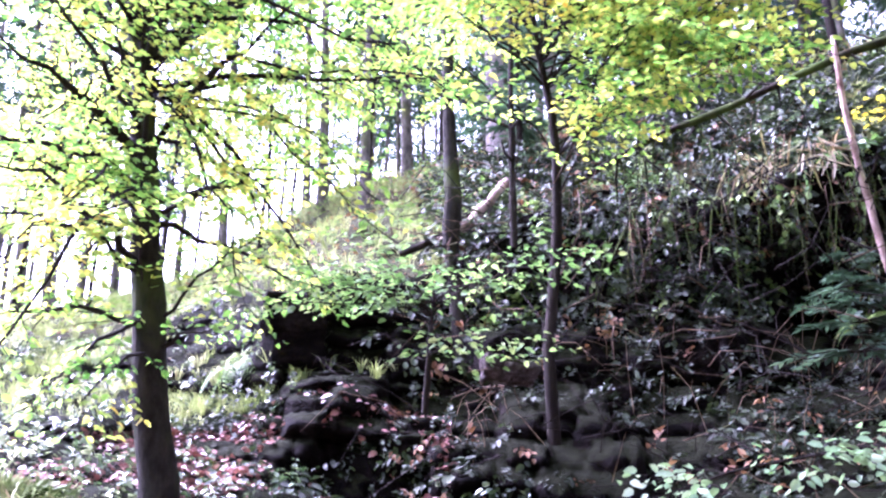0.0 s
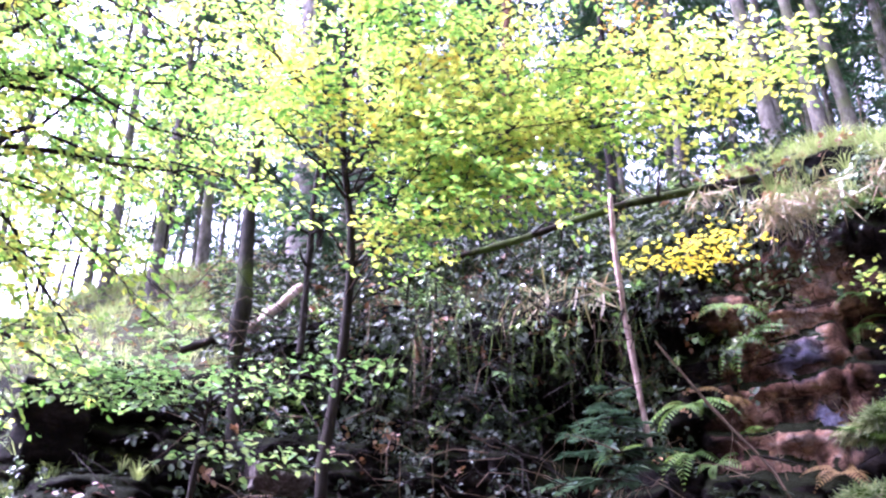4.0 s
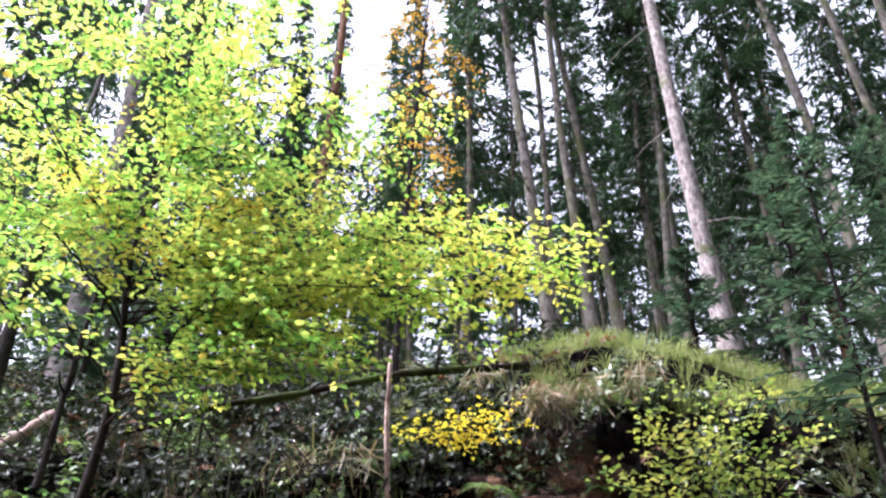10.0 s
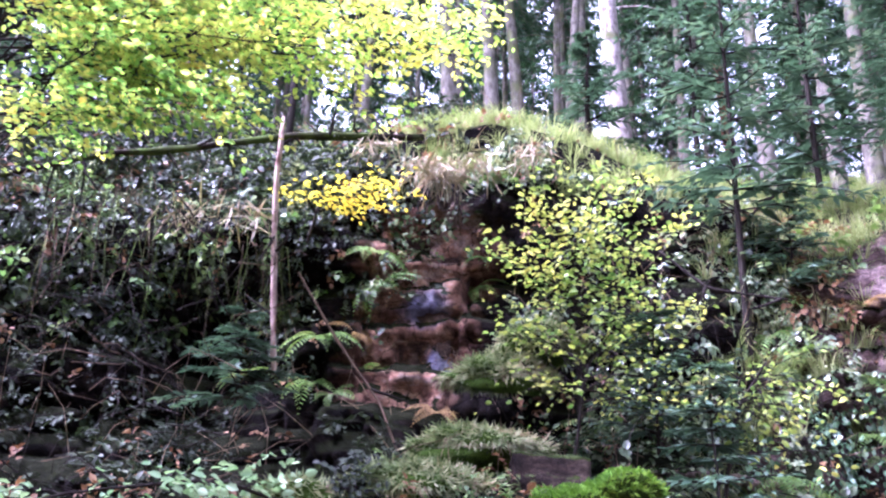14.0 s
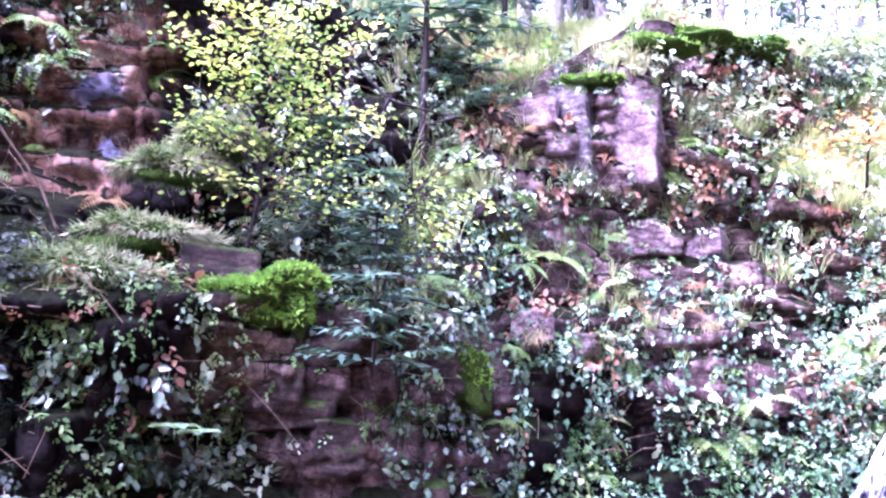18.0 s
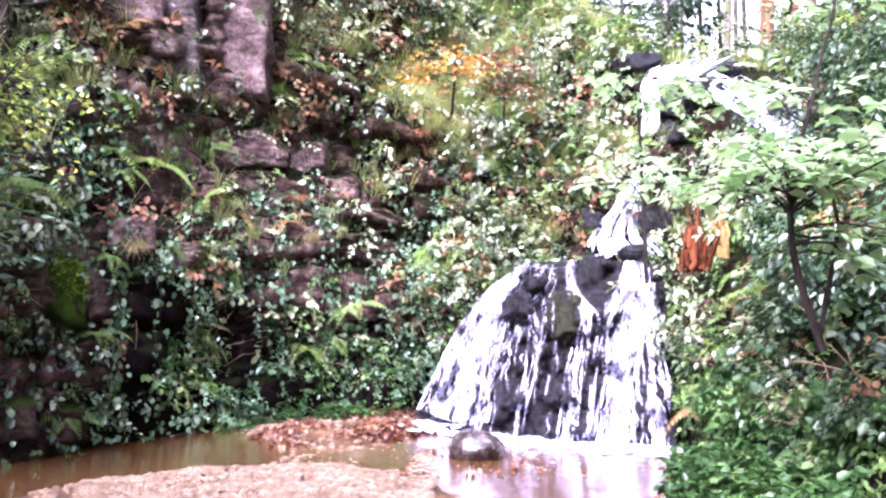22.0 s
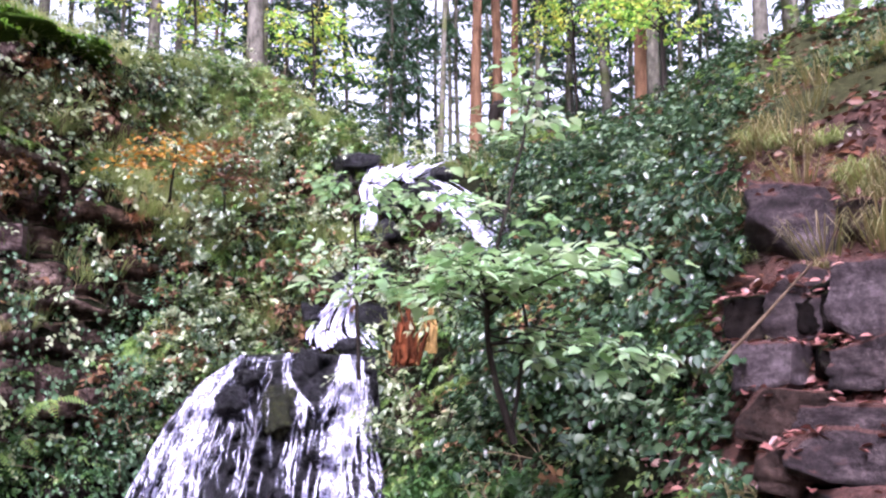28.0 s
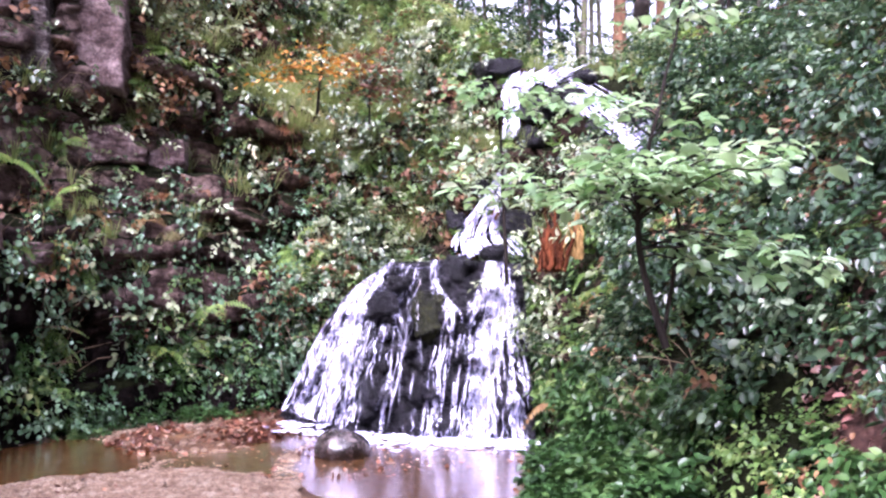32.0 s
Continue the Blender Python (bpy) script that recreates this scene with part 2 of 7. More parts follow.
def leaf_material(name, stops, through=0.45, gloss=0.45):
    """Leaf colours by leaf, with light passing through."""
    m, t, p = material(name)
    geo = t.nodes.new("ShaderNodeNewGeometry")
    patch = ramp(t, [(0.36, (0, 0, 0)), (0.64, (1, 1, 1))], noise_node(t, 1.1, 3, 0.6))
    col = ramp(t, stops, mixed(t, 0.5, patch, geo.outputs["Random Per Island"]))
    spots = noise_node(t, 3.0, 2)
    col = mixed(t, 0.5, col, ramp(t, [(0.3, (0.75, 0.75, 0.75)), (0.7, (1, 1, 1))], spots), "MULTIPLY")
    t.links.new(col, p.inputs["Base Color"])
    p.inputs["Roughness"].default_value = gloss
    p.inputs["Specular IOR Level"].default_value = 0.4 if gloss > 0.28 else 0.6
    tr = t.nodes.new("ShaderNodeBsdfTranslucent")
    t.links.new(mixed(t, 0.35, col, (0.7, 0.75, 0.25), "SOFT_LIGHT"), tr.inputs["Color"])
    mx = t.nodes.new("ShaderNodeMixShader")
    mx.inputs[0].default_value = through
    t.links.new(p.outputs[0], mx.inputs[1])
    t.links.new(tr.outputs[0], mx.inputs[2])
    t.links.new(mx.outputs[0], t.nodes["Material Output"].inputs["Surface"])
    return m


def bark_material(name, dark, light, moss=0.0, scale=6.0, stretch=(1, 1, 0.25), mosscol=(0.10, 0.14, 0.03)):
    m, t, p = material(name)
    n = noise_node(t, scale, 6, 0.65, stretch)
    big = noise_node(t, 1.3, 3)
    col = ramp(t, [(0.3, dark), (0.7, light)], n)
    if moss:
        col = mixed(t, ramp(t, [(0.62 - moss * 0.4, (0, 0, 0)), (0.72 - moss * 0.3, (1, 1, 1))], big), col, mosscol)
    t.links.new(col, p.inputs["Base Color"])
    p.inputs["Roughness"].default_value = 0.9
    p.inputs["Specular IOR Level"].default_value = 0.1
    bumped(t, p, n, 0.9, 0.03)
    return m


def rock_material(name, stops, wet=0.0, scale=1.6, moss=0.4, mosscol=(0.07, 0.10, 0.02), cracks=0.5, stains_and_sheens=()):
    """Layered broken rock: stains and painted sheens, grain and cracks; moss or litter where it lies flat."""
    m, t, p = material(name)
    big = noise_node(t, scale, 10, 0.7)
    fine = noise_node(t, scale * 11, 8, 0.75)
    bands = noise_node(t, scale * 1.5, 6, 0.7, (1, 1, 3.5))
    col = ramp(t, stops, mixed(t, 0.45, big, bands))
    for centre, reach, other in stains_and_sheens:
        co_ = t.nodes.new("ShaderNodeTexCoord")
        far_ = t.nodes.new("ShaderNodeVectorMath")
        far_.operation = "DISTANCE"
        far_.inputs[1].default_value = tuple(float(c) for c in centre)
        t.links.new(co_.outputs["Object"], far_.inputs[0])
        wobble = t.nodes.new("ShaderNodeMath")
        wobble.operation = "MULTIPLY_ADD"
        wobble.inputs[1].default_value = reach * 1.6
        t.links.new(big, wobble.inputs[0])
        t.links.new(far_.outputs["Value"], wobble.inputs[2])
        share = t.nodes.new("ShaderNodeMath")
        share.operation = "DIVIDE"
        share.inputs[1].default_value = reach * 4
        t.links.new(wobble.outputs[0], share.inputs[0])
        col = mixed(t, ramp(t, [(0.36, (1, 1, 1)), (0.48, (0, 0, 0))], share.outputs[0]), col, ramp(t, other, mixed(t, 0.45, big, bands)))
    col = mixed(t, 0.85, col, ramp(t, [(0.36, (0.25, 0.23, 0.23)), (0.6, (1, 1, 1)), (0.72, (1.35, 1.3, 1.3))], fine), "MULTIPLY")
    co = t.nodes.new("ShaderNodeTexCoord")
    vor = t.nodes.new("ShaderNodeTexVoronoi")
    vor.feature = "DISTANCE_TO_EDGE"
    vor.inputs["Scale"].default_value = scale * 2.2
    add = t.nodes.new("ShaderNodeVectorMath")
    add.operation = "ADD"
    warp_ = t.nodes.new("ShaderNodeTexNoise")
    warp_.inputs["Scale"].default_value, warp_.inputs["Detail"].default_value = scale * 2.5, 4
    t.links.new(co.outputs["Object"], add.inputs[0])
    t.links.new(warp_.outputs["Color"], add.inputs[1])
    t.links.new(add.outputs[0], vor.inputs["Vector"])
    gap = ramp(t, [(0.0, (1 - cracks, 1 - cracks, 1 - cracks)), (0.02, (1, 1, 1))], vor.outputs["Distance"])
    col = mixed(t, 1.0, col, gap, "MULTIPLY")
    if moss:
        geo = t.nodes.new("ShaderNodeNewGeometry")
        sep = t.nodes.new("ShaderNodeSeparateXYZ")
        t.links.new(geo.outputs["Normal"], sep.inputs[0])
        plus = t.nodes.new("ShaderNodeMath")
        plus.operation = "ADD"
        t.links.new(sep.outputs[2], plus.inputs[0])
        t.links.new(noise_node(t, 1.7, 8, 0.75), plus.inputs[1])
        fac = ramp(t, [(1.02 - moss * 0.3, (0, 0, 0)), (1.12 - moss * 0.3, (1, 1, 1))], plus.outputs[0])
        tint = mixed(t, ramp(t, [(0.4, (0, 0, 0)), (0.6, (1, 1, 1))], fine), mosscol, tuple(c * 0.4 for c in mosscol))
        col = mixed(t, fac, col, tint)
    t.links.new(col, p.inputs["Base Color"])
    rough = ramp(t, [(0.35, (0.85 - 0.65 * wet,) * 3), (0.65, (0.9 - 0.35 * wet,) * 3)], fine)
    t.links.new(rough, p.inputs["Roughness"])
    p.inputs["Specular IOR Level"].default_value = 0.06 + 0.3 * wet
    bumped(t, p, mixed(t, 0.25, mixed(t, 0.6, big, fine), gap), 1.0, 0.09)
    return m


RUSTY = [(0.36, (0.018, 0.01, 0.008)), (0.45, (0.12, 0.06, 0.045)), (0.53, (0.34, 0.19, 0.13)), (0.62, (0.52, 0.42, 0.38))]
PINKISH = [(0.36, (0.012, 0.008, 0.007)), (0.47, (0.085, 0.055, 0.048)), (0.58, (0.29, 0.21, 0.185))]
# violet sheen of the sky on wet rock, painted as colour
SKY_SHEEN = [(0.36, (0.045, 0.04, 0.06)), (0.48, (0.15, 0.14, 0.21)), (0.6, (0.36, 0.34, 0.44))]
DARKISH = [(0.36, (0.012, 0.008, 0.005)), (0.48, (0.075, 0.053, 0.034)), (0.6, (0.25, 0.185, 0.125))]
# earth brown, darkened so the gaps between leaves read as deep shade
EARTHY = [(0.36, (0.007, 0.004, 0.003)), (0.49, (0.042, 0.026, 0.018)), (0.62, (0.14, 0.092, 0.065))]
# base rock and moss near black: the gully's shade is put into the colour
M_CLIFFSHADE = rock_material("shade_dark_cliff_rock", [(0.4, (0.002, 0.0015, 0.0014)), (0.52, (0.008, 0.0055, 0.005)), (0.66, (0.034, 0.025, 0.022))], 0.0, 1.3, 0.2, (0.012, 0.014, 0.005), 0.8,
                        [(spot(-28.4, 20.5, 9.9), 0.85, RUSTY), (spot(-27.4, 16.5, 9.8), 0.8, RUSTY), (spot(-27.4, 12.5, 9.6), 0.75, RUSTY), (spot(-28.4, 17.2, 9.8), 0.3, SKY_SHEEN), (spot(-29.2, 13.6, 9.6), 0.26, SKY_SHEEN), (spot(-42, 0, 7.5), 0.9, DARKISH), (spot(-46, -3, 7.6), 0.9, DARKISH), (spot(-48, 2, 8.6), 1.6, PINKISH), (spot(-63, 14, 10.8), 2.4, PINKISH), (spot(-70, 6, 11.2), 2.0, PINKISH), (spot(-80, 12, 12.4), 3.0, EARTHY), (spot(-98, 8, 9.5), 3.5, EARTHY)])
# the purple-grey top stop paints wet highlights onto the black rock
M_WETROCK = rock_material("wet_rock", [(0.4, (0.0015, 0.0013, 0.002)), (0.52, (0.01, 0.009, 0.013)), (0.66, (0.07, 0.06, 0.08))], 0.85, 5.0, 0.0)
M_STONE = rock_material("stone", [(0.37, (0.012, 0.008, 0.009)), (0.49, (0.044, 0.031, 0.034)), (0.62, (0.16, 0.12, 0.125))], 0.4, 2.6, 0.4, (0.12, 0.056, 0.046), 0.8)
M_SOIL = rock_material("forest_soil", [(0.35, (0.025, 0.016, 0.01)), (0.5, (0.07, 0.042, 0.025)), (0.66, (0.12, 0.085, 0.045))], 0.0, 1.3, 0.2, (0.05, 0.052, 0.022), 0.0)
M_BED = rock_material("stream_gravel", [(0.34, (0.02, 0.009, 0.003)), (0.46, (0.075, 0.034, 0.012)), (0.56, (0.18, 0.085, 0.03)), (0.68, (0.3, 0.17, 0.08))], 0.75, 2.2, 0.0, cracks=0.2)
M_EARTH = rock_material("trodden_earth", [(0.38, (0.01, 0.006, 0.005)), (0.5, (0.036, 0.022, 0.018)), (0.62, (0.095, 0.06, 0.05))], 0.2, 1.4, 0.4, (0.1, 0.05, 0.04))
M_BARK_BEECH = bark_material("beech_bark", (0.006, 0.005, 0.004), (0.035, 0.03, 0.025), 0.3, 11.0, (1, 1, 0.5), (0.04, 0.055, 0.014))
M_BARK_DARK = bark_material("twig_bark", (0.008, 0.006, 0.005), (0.03, 0.024, 0.02), 0.0)
M_BARK_SPRUCE = bark_material("spruce_bark", (0.028, 0.025, 0.021), (0.2, 0.18, 0.15), 0.32, 9.0, (1, 1, 0.5), (0.09, 0.1, 0.04))
M_BARK_PALE = bark_material("pale_bark", (0.05, 0.04, 0.036), (0.4, 0.35, 0.32), 0.16, 13.0, (1, 1, 0.5), (0.09, 0.1, 0.04))
M_BARK_PINE = bark_material("pine_bark", (0.05, 0.025, 0.014), (0.22, 0.12, 0.07), 0.0, 7.0)
M_SNAG = bark_material("snag_wood", (0.07, 0.03, 0.022), (0.58, 0.44, 0.38), 0.1, 7.0, (1, 1, 0.45), (0.04, 0.035, 0.02))
M_MOSSLOG = bark_material("mossy_log_bark", (0.006, 0.005, 0.003), (0.028, 0.02, 0.012), 0.46, 9.0, (1, 1, 1), (0.045, 0.068, 0.014))
M_BEECH = leaf_material("beech_leaves", [(0.0, (0.09, 0.27, 0.05)), (0.36, (0.24, 0.46, 0.09)), (0.58, (0.46, 0.6, 0.13)), (0.82, (0.76, 0.68, 0.14)), (0.96, (0.76, 0.52, 0.08)), (1.0, (0.62, 0.26, 0.03))], 0.75)
M_BEECHGOLD = leaf_material("golden_beech_leaves", [(0.0, (0.16, 0.4, 0.06)), (0.35, (0.36, 0.54, 0.09)), (0.66, (0.66, 0.68, 0.13)), (0.92, (0.8, 0.64, 0.13)), (1.0, (0.7, 0.36, 0.04))], 0.75)
# darker copy of the beech leaves, with the shade put into the colour
M_BEECHSHADE = leaf_material("shade_darkened_beech_leaves", [(0.0, (0.06, 0.14, 0.04)), (0.5, (0.16, 0.29, 0.09)), (0.85, (0.36, 0.46, 0.18)), (1.0, (0.58, 0.56, 0.18))], 0.5)
M_YELLOW = leaf_material("yellow_leaves", [(0.0, (0.42, 0.46, 0.04)), (0.45, (0.72, 0.64, 0.05)), (0.85, (0.78, 0.58, 0.05)), (1.0, (0.65, 0.36, 0.02))], 0.5)
M_SPRUCE = leaf_material("spruce_needles", [(0.0, (0.014, 0.04, 0.018)), (0.6, (0.035, 0.085, 0.035)), (1.0, (0.08, 0.14, 0.06))], 0.3, 0.6)
# the whitish stops paint sky glints into the leaf colour
M_BRAMBLE = leaf_material("bramble_leaves", [(0.0, (0.012, 0.026, 0.01)), (0.36, (0.045, 0.075, 0.035)), (0.62, (0.14, 0.185, 0.1)), (0.82, (0.29, 0.34, 0.21)), (0.94, (0.44, 0.46, 0.32)), (1.0, (0.36, 0.22, 0.1))], 0.3, 0.26)

# ---- the lie of the land: rings of (bearing, distance, height) ----
FOOT = [(180, 14, 0.8), (90, 8, 0.8), (45, 4.5, 1.0), (30, 5.0, 1.2), (22, 6.5, 1.4), (16, 7.6, 1.2), (8, 7.4, 0.8), (0, 7.0, 0.4), (-12, 6.8, 0.2), (-25, 7.0, 0.0), (-36, 7.3, -0.15), (-46, 7.6, -0.15),
        (-52, 8.6, 0.0), (-58, 9.6, 0.08), (-66, 10.6, 0.2), (-73, 10.9, 0.22), (-77, 11.3, 0.1), (-84, 11.0, -0.05), (-91, 10.2, -0.05), (-93.5, 8.0, 0.08), (-96, 7.2, 0.08), (-103, 5.6, 0.1), (-112, 4.4, 0.15), (-125, 3.4, 0.2), (-180, 14, 0.8)]
LIP = [(180, 17, 2), (90, 10, 1.5), (45, 6.5, 1.6), (30, 7.0, 1.8), (22, 8.2, 2.1), (16, 8.1, 2.6), (8, 7.9, 2.1), (0, 7.6, 1.9), (-12, 7.4, 1.8), (-25, 7.4, 1.9), (-36, 7.5, 2.1), (-46, 7.9, 2.1),
       (-52, 8.8, 1.9), (-58, 9.8, 1.9), (-66, 11.0, 2.2), (-74, 11.4, 2.0), (-80, 11.3, 1.3), (-91, 10.5, 1.4), (-93.5, 9.3, 1.3), (-96, 8.2, 1.0), (-103, 6.4, 0.8), (-112, 5.3, 0.75), (-125, 4.4, 0.7), (-180, 17, 2)]
LEDGE = [(180, 19, 3), (90, 12, 2.2), (45, 9.5, 2.4), (30, 10.0, 2.8), (22, 9.6, 2.7), (16, 8.9, 3.2), (8, 8.9, 2.9), (0, 9.2, 3.0), (-12, 9.3, 3.1), (-25, 9.5, 3.3), (-36, 9.3, 3.0), (-46, 9.4, 3.0),
         (-52, 9.8, 3.4), (-58, 10.0, 3.5), (-66, 11.5, 3.3), (-74, 11.9, 3.3), (-80, 11.7, 2.3), (-91, 11.1, 2.2), (-95, 10.4, 2.2), (-103, 8.0, 2.0), (-112, 6.1, 1.7), (-125, 5.4, 1.6), (-180, 19, 3)]
TOP = [(180, 24, 6), (90, 17, 4), (45, 14.0, 3.6), (30, 14.0, 4.4), (22, 12.0, 4.5), (19, 10.0, 4.05), (16, 9.5, 4.2), (8, 9.9, 4.5), (3, 10.3, 5.2), (0, 10.5, 5.6), (-10, 10.5, 5.8), (-20, 10.4, 6.1), (-27, 10.3, 6.9), (-34, 10.4, 7.3),
       (-42, 10.4, 6.5), (-48, 10.5, 6.1), (-53, 10.3, 5.2), (-58, 10.6, 5.6), (-64, 11.1, 6.2), (-69, 12.0, 6.2), (-74, 13.2, 6.3), (-83, 14.6, 7.0), (-86, 13.5, 5.8), (-89, 12.8, 4.9), (-94.5, 12.8, 4.8), (-99, 12.5, 4.6),
       (-105, 10.5, 3.9), (-110, 9.0, 3.5), (-117, 8.0, 3.6), (-125, 7.5, 3.8), (-180, 24, 6)]
RISE = [(180, 40, 12), (90, 30, 8), (45, 26, 6.2), (35, 26, 6.9), (25, 26, 8.4), (15, 24, 11.0), (8, 23, 11.4), (0, 21, 11.6), (-10, 20, 11.9), (-20, 19, 11.4), (-34, 18, 11.0), (-42, 18, 9.9), (-53, 18, 9.6), (-64, 19, 9.4),
        (-74, 19, 8.4), (-83, 20, 8.2), (-89, 21, 6.6), (-95, 22, 6.9), (-99, 19, 7.4), (-105, 17, 6.8), (-110, 15.5, 6.9), (-117, 13.5, 7.0), (-125, 13, 7.0), (-180, 40, 12)]


def ring(keys, b):
    k = sorted(keys)
    x = [r[0] for r in k]
    fine = np.stack([np.interp(b + d, x, [r[1] for r in k]) for d in (-1.5, 0, 1.5)]).mean(0)
    up = np.stack([np.interp(b + d, x, [r[2] for r in k]) for d in (-1.5, 0, 1.5)]).mean(0)
    return fine, up


def knots(b):
    """Distances and heights of the seven rings at bearings b."""
    b = np.atleast_1d(np.asarray(b, float))
    rs, zs = [np.full(len(b), 0.01)], [np.full(len(b), -0.12)]
    for keys in (FOOT, LIP, LEDGE, TOP, RISE):
        r, z = ring(keys, b)
        rs.append(r), zs.append(z)
    rs.append(np.full(len(b), 70.0)), zs.append(zs[-1] + 9.0)
    return np.stack(rs, 1), np.stack(zs, 1)


def floor_z(bearing, r):
    rk, zk = knots(bearing)
    return float(np.interp(r, rk[0], zk[0]))


def on_ground(bearing, r, sink=0.1):
    b = radians(bearing)
    return np.array((-math.sin(b) * r, math.cos(b) * r, floor_z(bearing, r) - sink))


BEARINGS = np.concatenate([np.arange(180, 45, -5.0), np.arange(45, 24, -0.4), np.arange(24, -76, -0.25), np.arange(-76, -130, -0.4), np.arange(-130, -180.1, -5.0)])
STEPS = (22, 40, 26, 62, 44, 22)
S = np.concatenate([np.linspace(i, i + 1, n, endpoint=False) for i, n in enumerate(STEPS)] + [[6.0]])
RK, ZK = knots(BEARINGS)
low = np.minimum(S.astype(int), 5)
part_of = S - low
R_ = RK[:, low] * (1 - part_of) + RK[:, low + 1] * part_of
Z_ = ZK[:, low] * (1 - part_of) + ZK[:, low + 1] * part_of
B_ = np.radians(BEARINGS)[:, None]
LAND = np.stack([-np.sin(B_) * R_, np.cos(B_) * R_, Z_], -1)
flat = LAND.reshape(-1, 3)
steep = np.clip(np.minimum(S, 5.0 - S) * 1.2, 0, 1)[None, :].repeat(len(BEARINGS), 0).ravel()
cliffy = np.clip(np.minimum(S - 0.9, 4.0 - S) * 3, 0, 1)[None, :].repeat(len(BEARINGS), 0).ravel()
right = np.clip((np.repeat(BEARINGS, len(S)) + 100) / 12, 0.25, 1)
cliffy = cliffy * right
out = unit(np.stack([flat[:, 0], flat[:, 1], flat[:, 2] * 0], -1))
warp = flat + 0.25 * np.stack([fbm(flat * 0.7, 3, 11), fbm(flat * 0.7, 3, 12), fbm(flat * 0.7, 3, 13)], -1)
along = np.repeat(np.radians(BEARINGS), len(S)) * 10
row = np.floor(warp[:, 2] / 0.62).astype(np.int64)
col = np.floor((along + warp[:, 0] * 0.2 + hashed(row, row * 0, row * 0, 5) * 3) / 0.95).astype(np.int64)
blocks = hashed(row, col, row * 0, 3) - 0.5
row2 = np.floor(warp[:, 2] / 0.27).astype(np.int64)
col2 = np.floor((along + warp[:, 1] * 0.3 + hashed(row2, row2 * 0, row2 * 0, 6) * 3) / 0.42).astype(np.int64)
blocks = blocks + 0.45 * (hashed(row2, col2, row2 * 0, 4) - 0.5)
row3 = np.floor(warp[:, 2] / 0.14).astype(np.int64)
col3 = np.floor((along + warp[:, 0] * 0.3 + hashed(row3, row3 * 0, row3 * 0, 9) * 3) / 0.23).astype(np.int64)
blocks = blocks + 0.16 * (hashed(row3, col3, row3 * 0, 10) - 0.5)


def groove(high, wide, shift_seed, push, width):
    """How near each place lies to the joint between two blocks, 1 in the joint."""
    a_ = warp[:, 2] / high
    r_ = np.floor(a_).astype(np.int64)
    b_ = (along + warp[:, push] * (0.2 if push == 0 and high > 0.5 else 0.3) + hashed(r_, r_ * 0, r_ * 0, shift_seed) * 3) / wide
    fa, fb = a_ - np.floor(a_), b_ - np.floor(b_)
    d_ = np.minimum(np.minimum(fa, 1 - fa) * high, np.minimum(fb, 1 - fb) * wide)
    return np.exp(-(d_ / width) ** 2)


bulge = fbm(flat * 0.45, 4, 21) * 0.38 * steep + (blocks * 0.5 - 0.12 * groove(0.62, 0.95, 5, 0, 0.05) - 0.06 * groove(0.27, 0.42, 6, 1, 0.03)) * cliffy + fbm(flat * 2.2, 3, 31) * 0.12 * np.clip(steep + 0.1, 0, 1) + np.abs(fbm(flat * 5, 3, 32)) * 0.05 * cliffy
bear = np.repeat(BEARINGS, len(S))


def mound(b, db, z, dz):
    return np.exp(-((bear - b) / db) ** 2 - ((flat[:, 2] - z) / dz) ** 2)


bulge -= 1.5 * mound(-14.5, 3.6, 4.1, 0.8) + 0.7 * mound(-36, 6, 0.9, 0.8) + 0.6 * mound(-22, 5, 1.0, 0.7)
bulge += 0.5 * mound(-15, 5, 5.4, 0.35) + 0.35 * mound(-38, 5, 2.1, 0.3)
flat = flat - out * bulge[:, None]
flat[:, 2] += (fbm(flat * 0.5, 3, 41) * 0.35 * steep + fbm(flat * 3, 2, 42) * 0.03) * (1 - cliffy * 0.6)
shore = np.hypot(flat[:, 0], flat[:, 1])


def ease(x, a, b):
    f = np.clip((x - a) / (b - a), 0, 1)
    return f * f * (3 - 2 * f)


# stream bed: gravel beach, brown channel, leafy bar and shallows
beach = np.interp(-bear, [50, 56, 60, 70, 75, 80, 100], [6.8, 7.4, 7.7, 7.6, 6.8, 6.0, 5.0]) + 0.25 * fbm(flat * [0.9, 0.9, 0], 3, 43)
bed = 0.13 - 0.1 * ease(shore, beach - 0.5, beach + 0.25)
bed -= 0.09 * ease(bear, -67, -63) * ease(shore, beach, beach + 0.5)
rim = np.interp(-bear, [60, 64, 70, 74, 78], [10.6, 9.2, 8.7, 9.2, 11]) + 0.3 * fbm(flat * [1.2, 1.2, 0], 3, 44)
bed += 0.1 * ease(shore, rim - 0.3, rim + 0.5) * ease(bear, -77.5, -74) * (bear < -55) + fbm(flat * [2.5, 2.5, 0], 3, 45) * 0.025
foot_near = ease(np.repeat(S[None], len(BEARINGS), 0).ravel(), 0.93, 1.0)
inside = ease(bear, -97, -92) * (1 - ease(bear, -50, -46)) * (np.repeat(S[None], len(BEARINGS), 0).ravel() < 1.0)
flat[:, 2] = flat[:, 2] * (1 - inside * (1 - foot_near)) + bed * inside * (1 - foot_near)
LAND = flat.reshape(LAND.shape)
NB, NS = LAND.shape[:2]
NORMALS = unit(np.cross(np.gradient(LAND, axis=0), np.gradient(LAND, axis=1)))


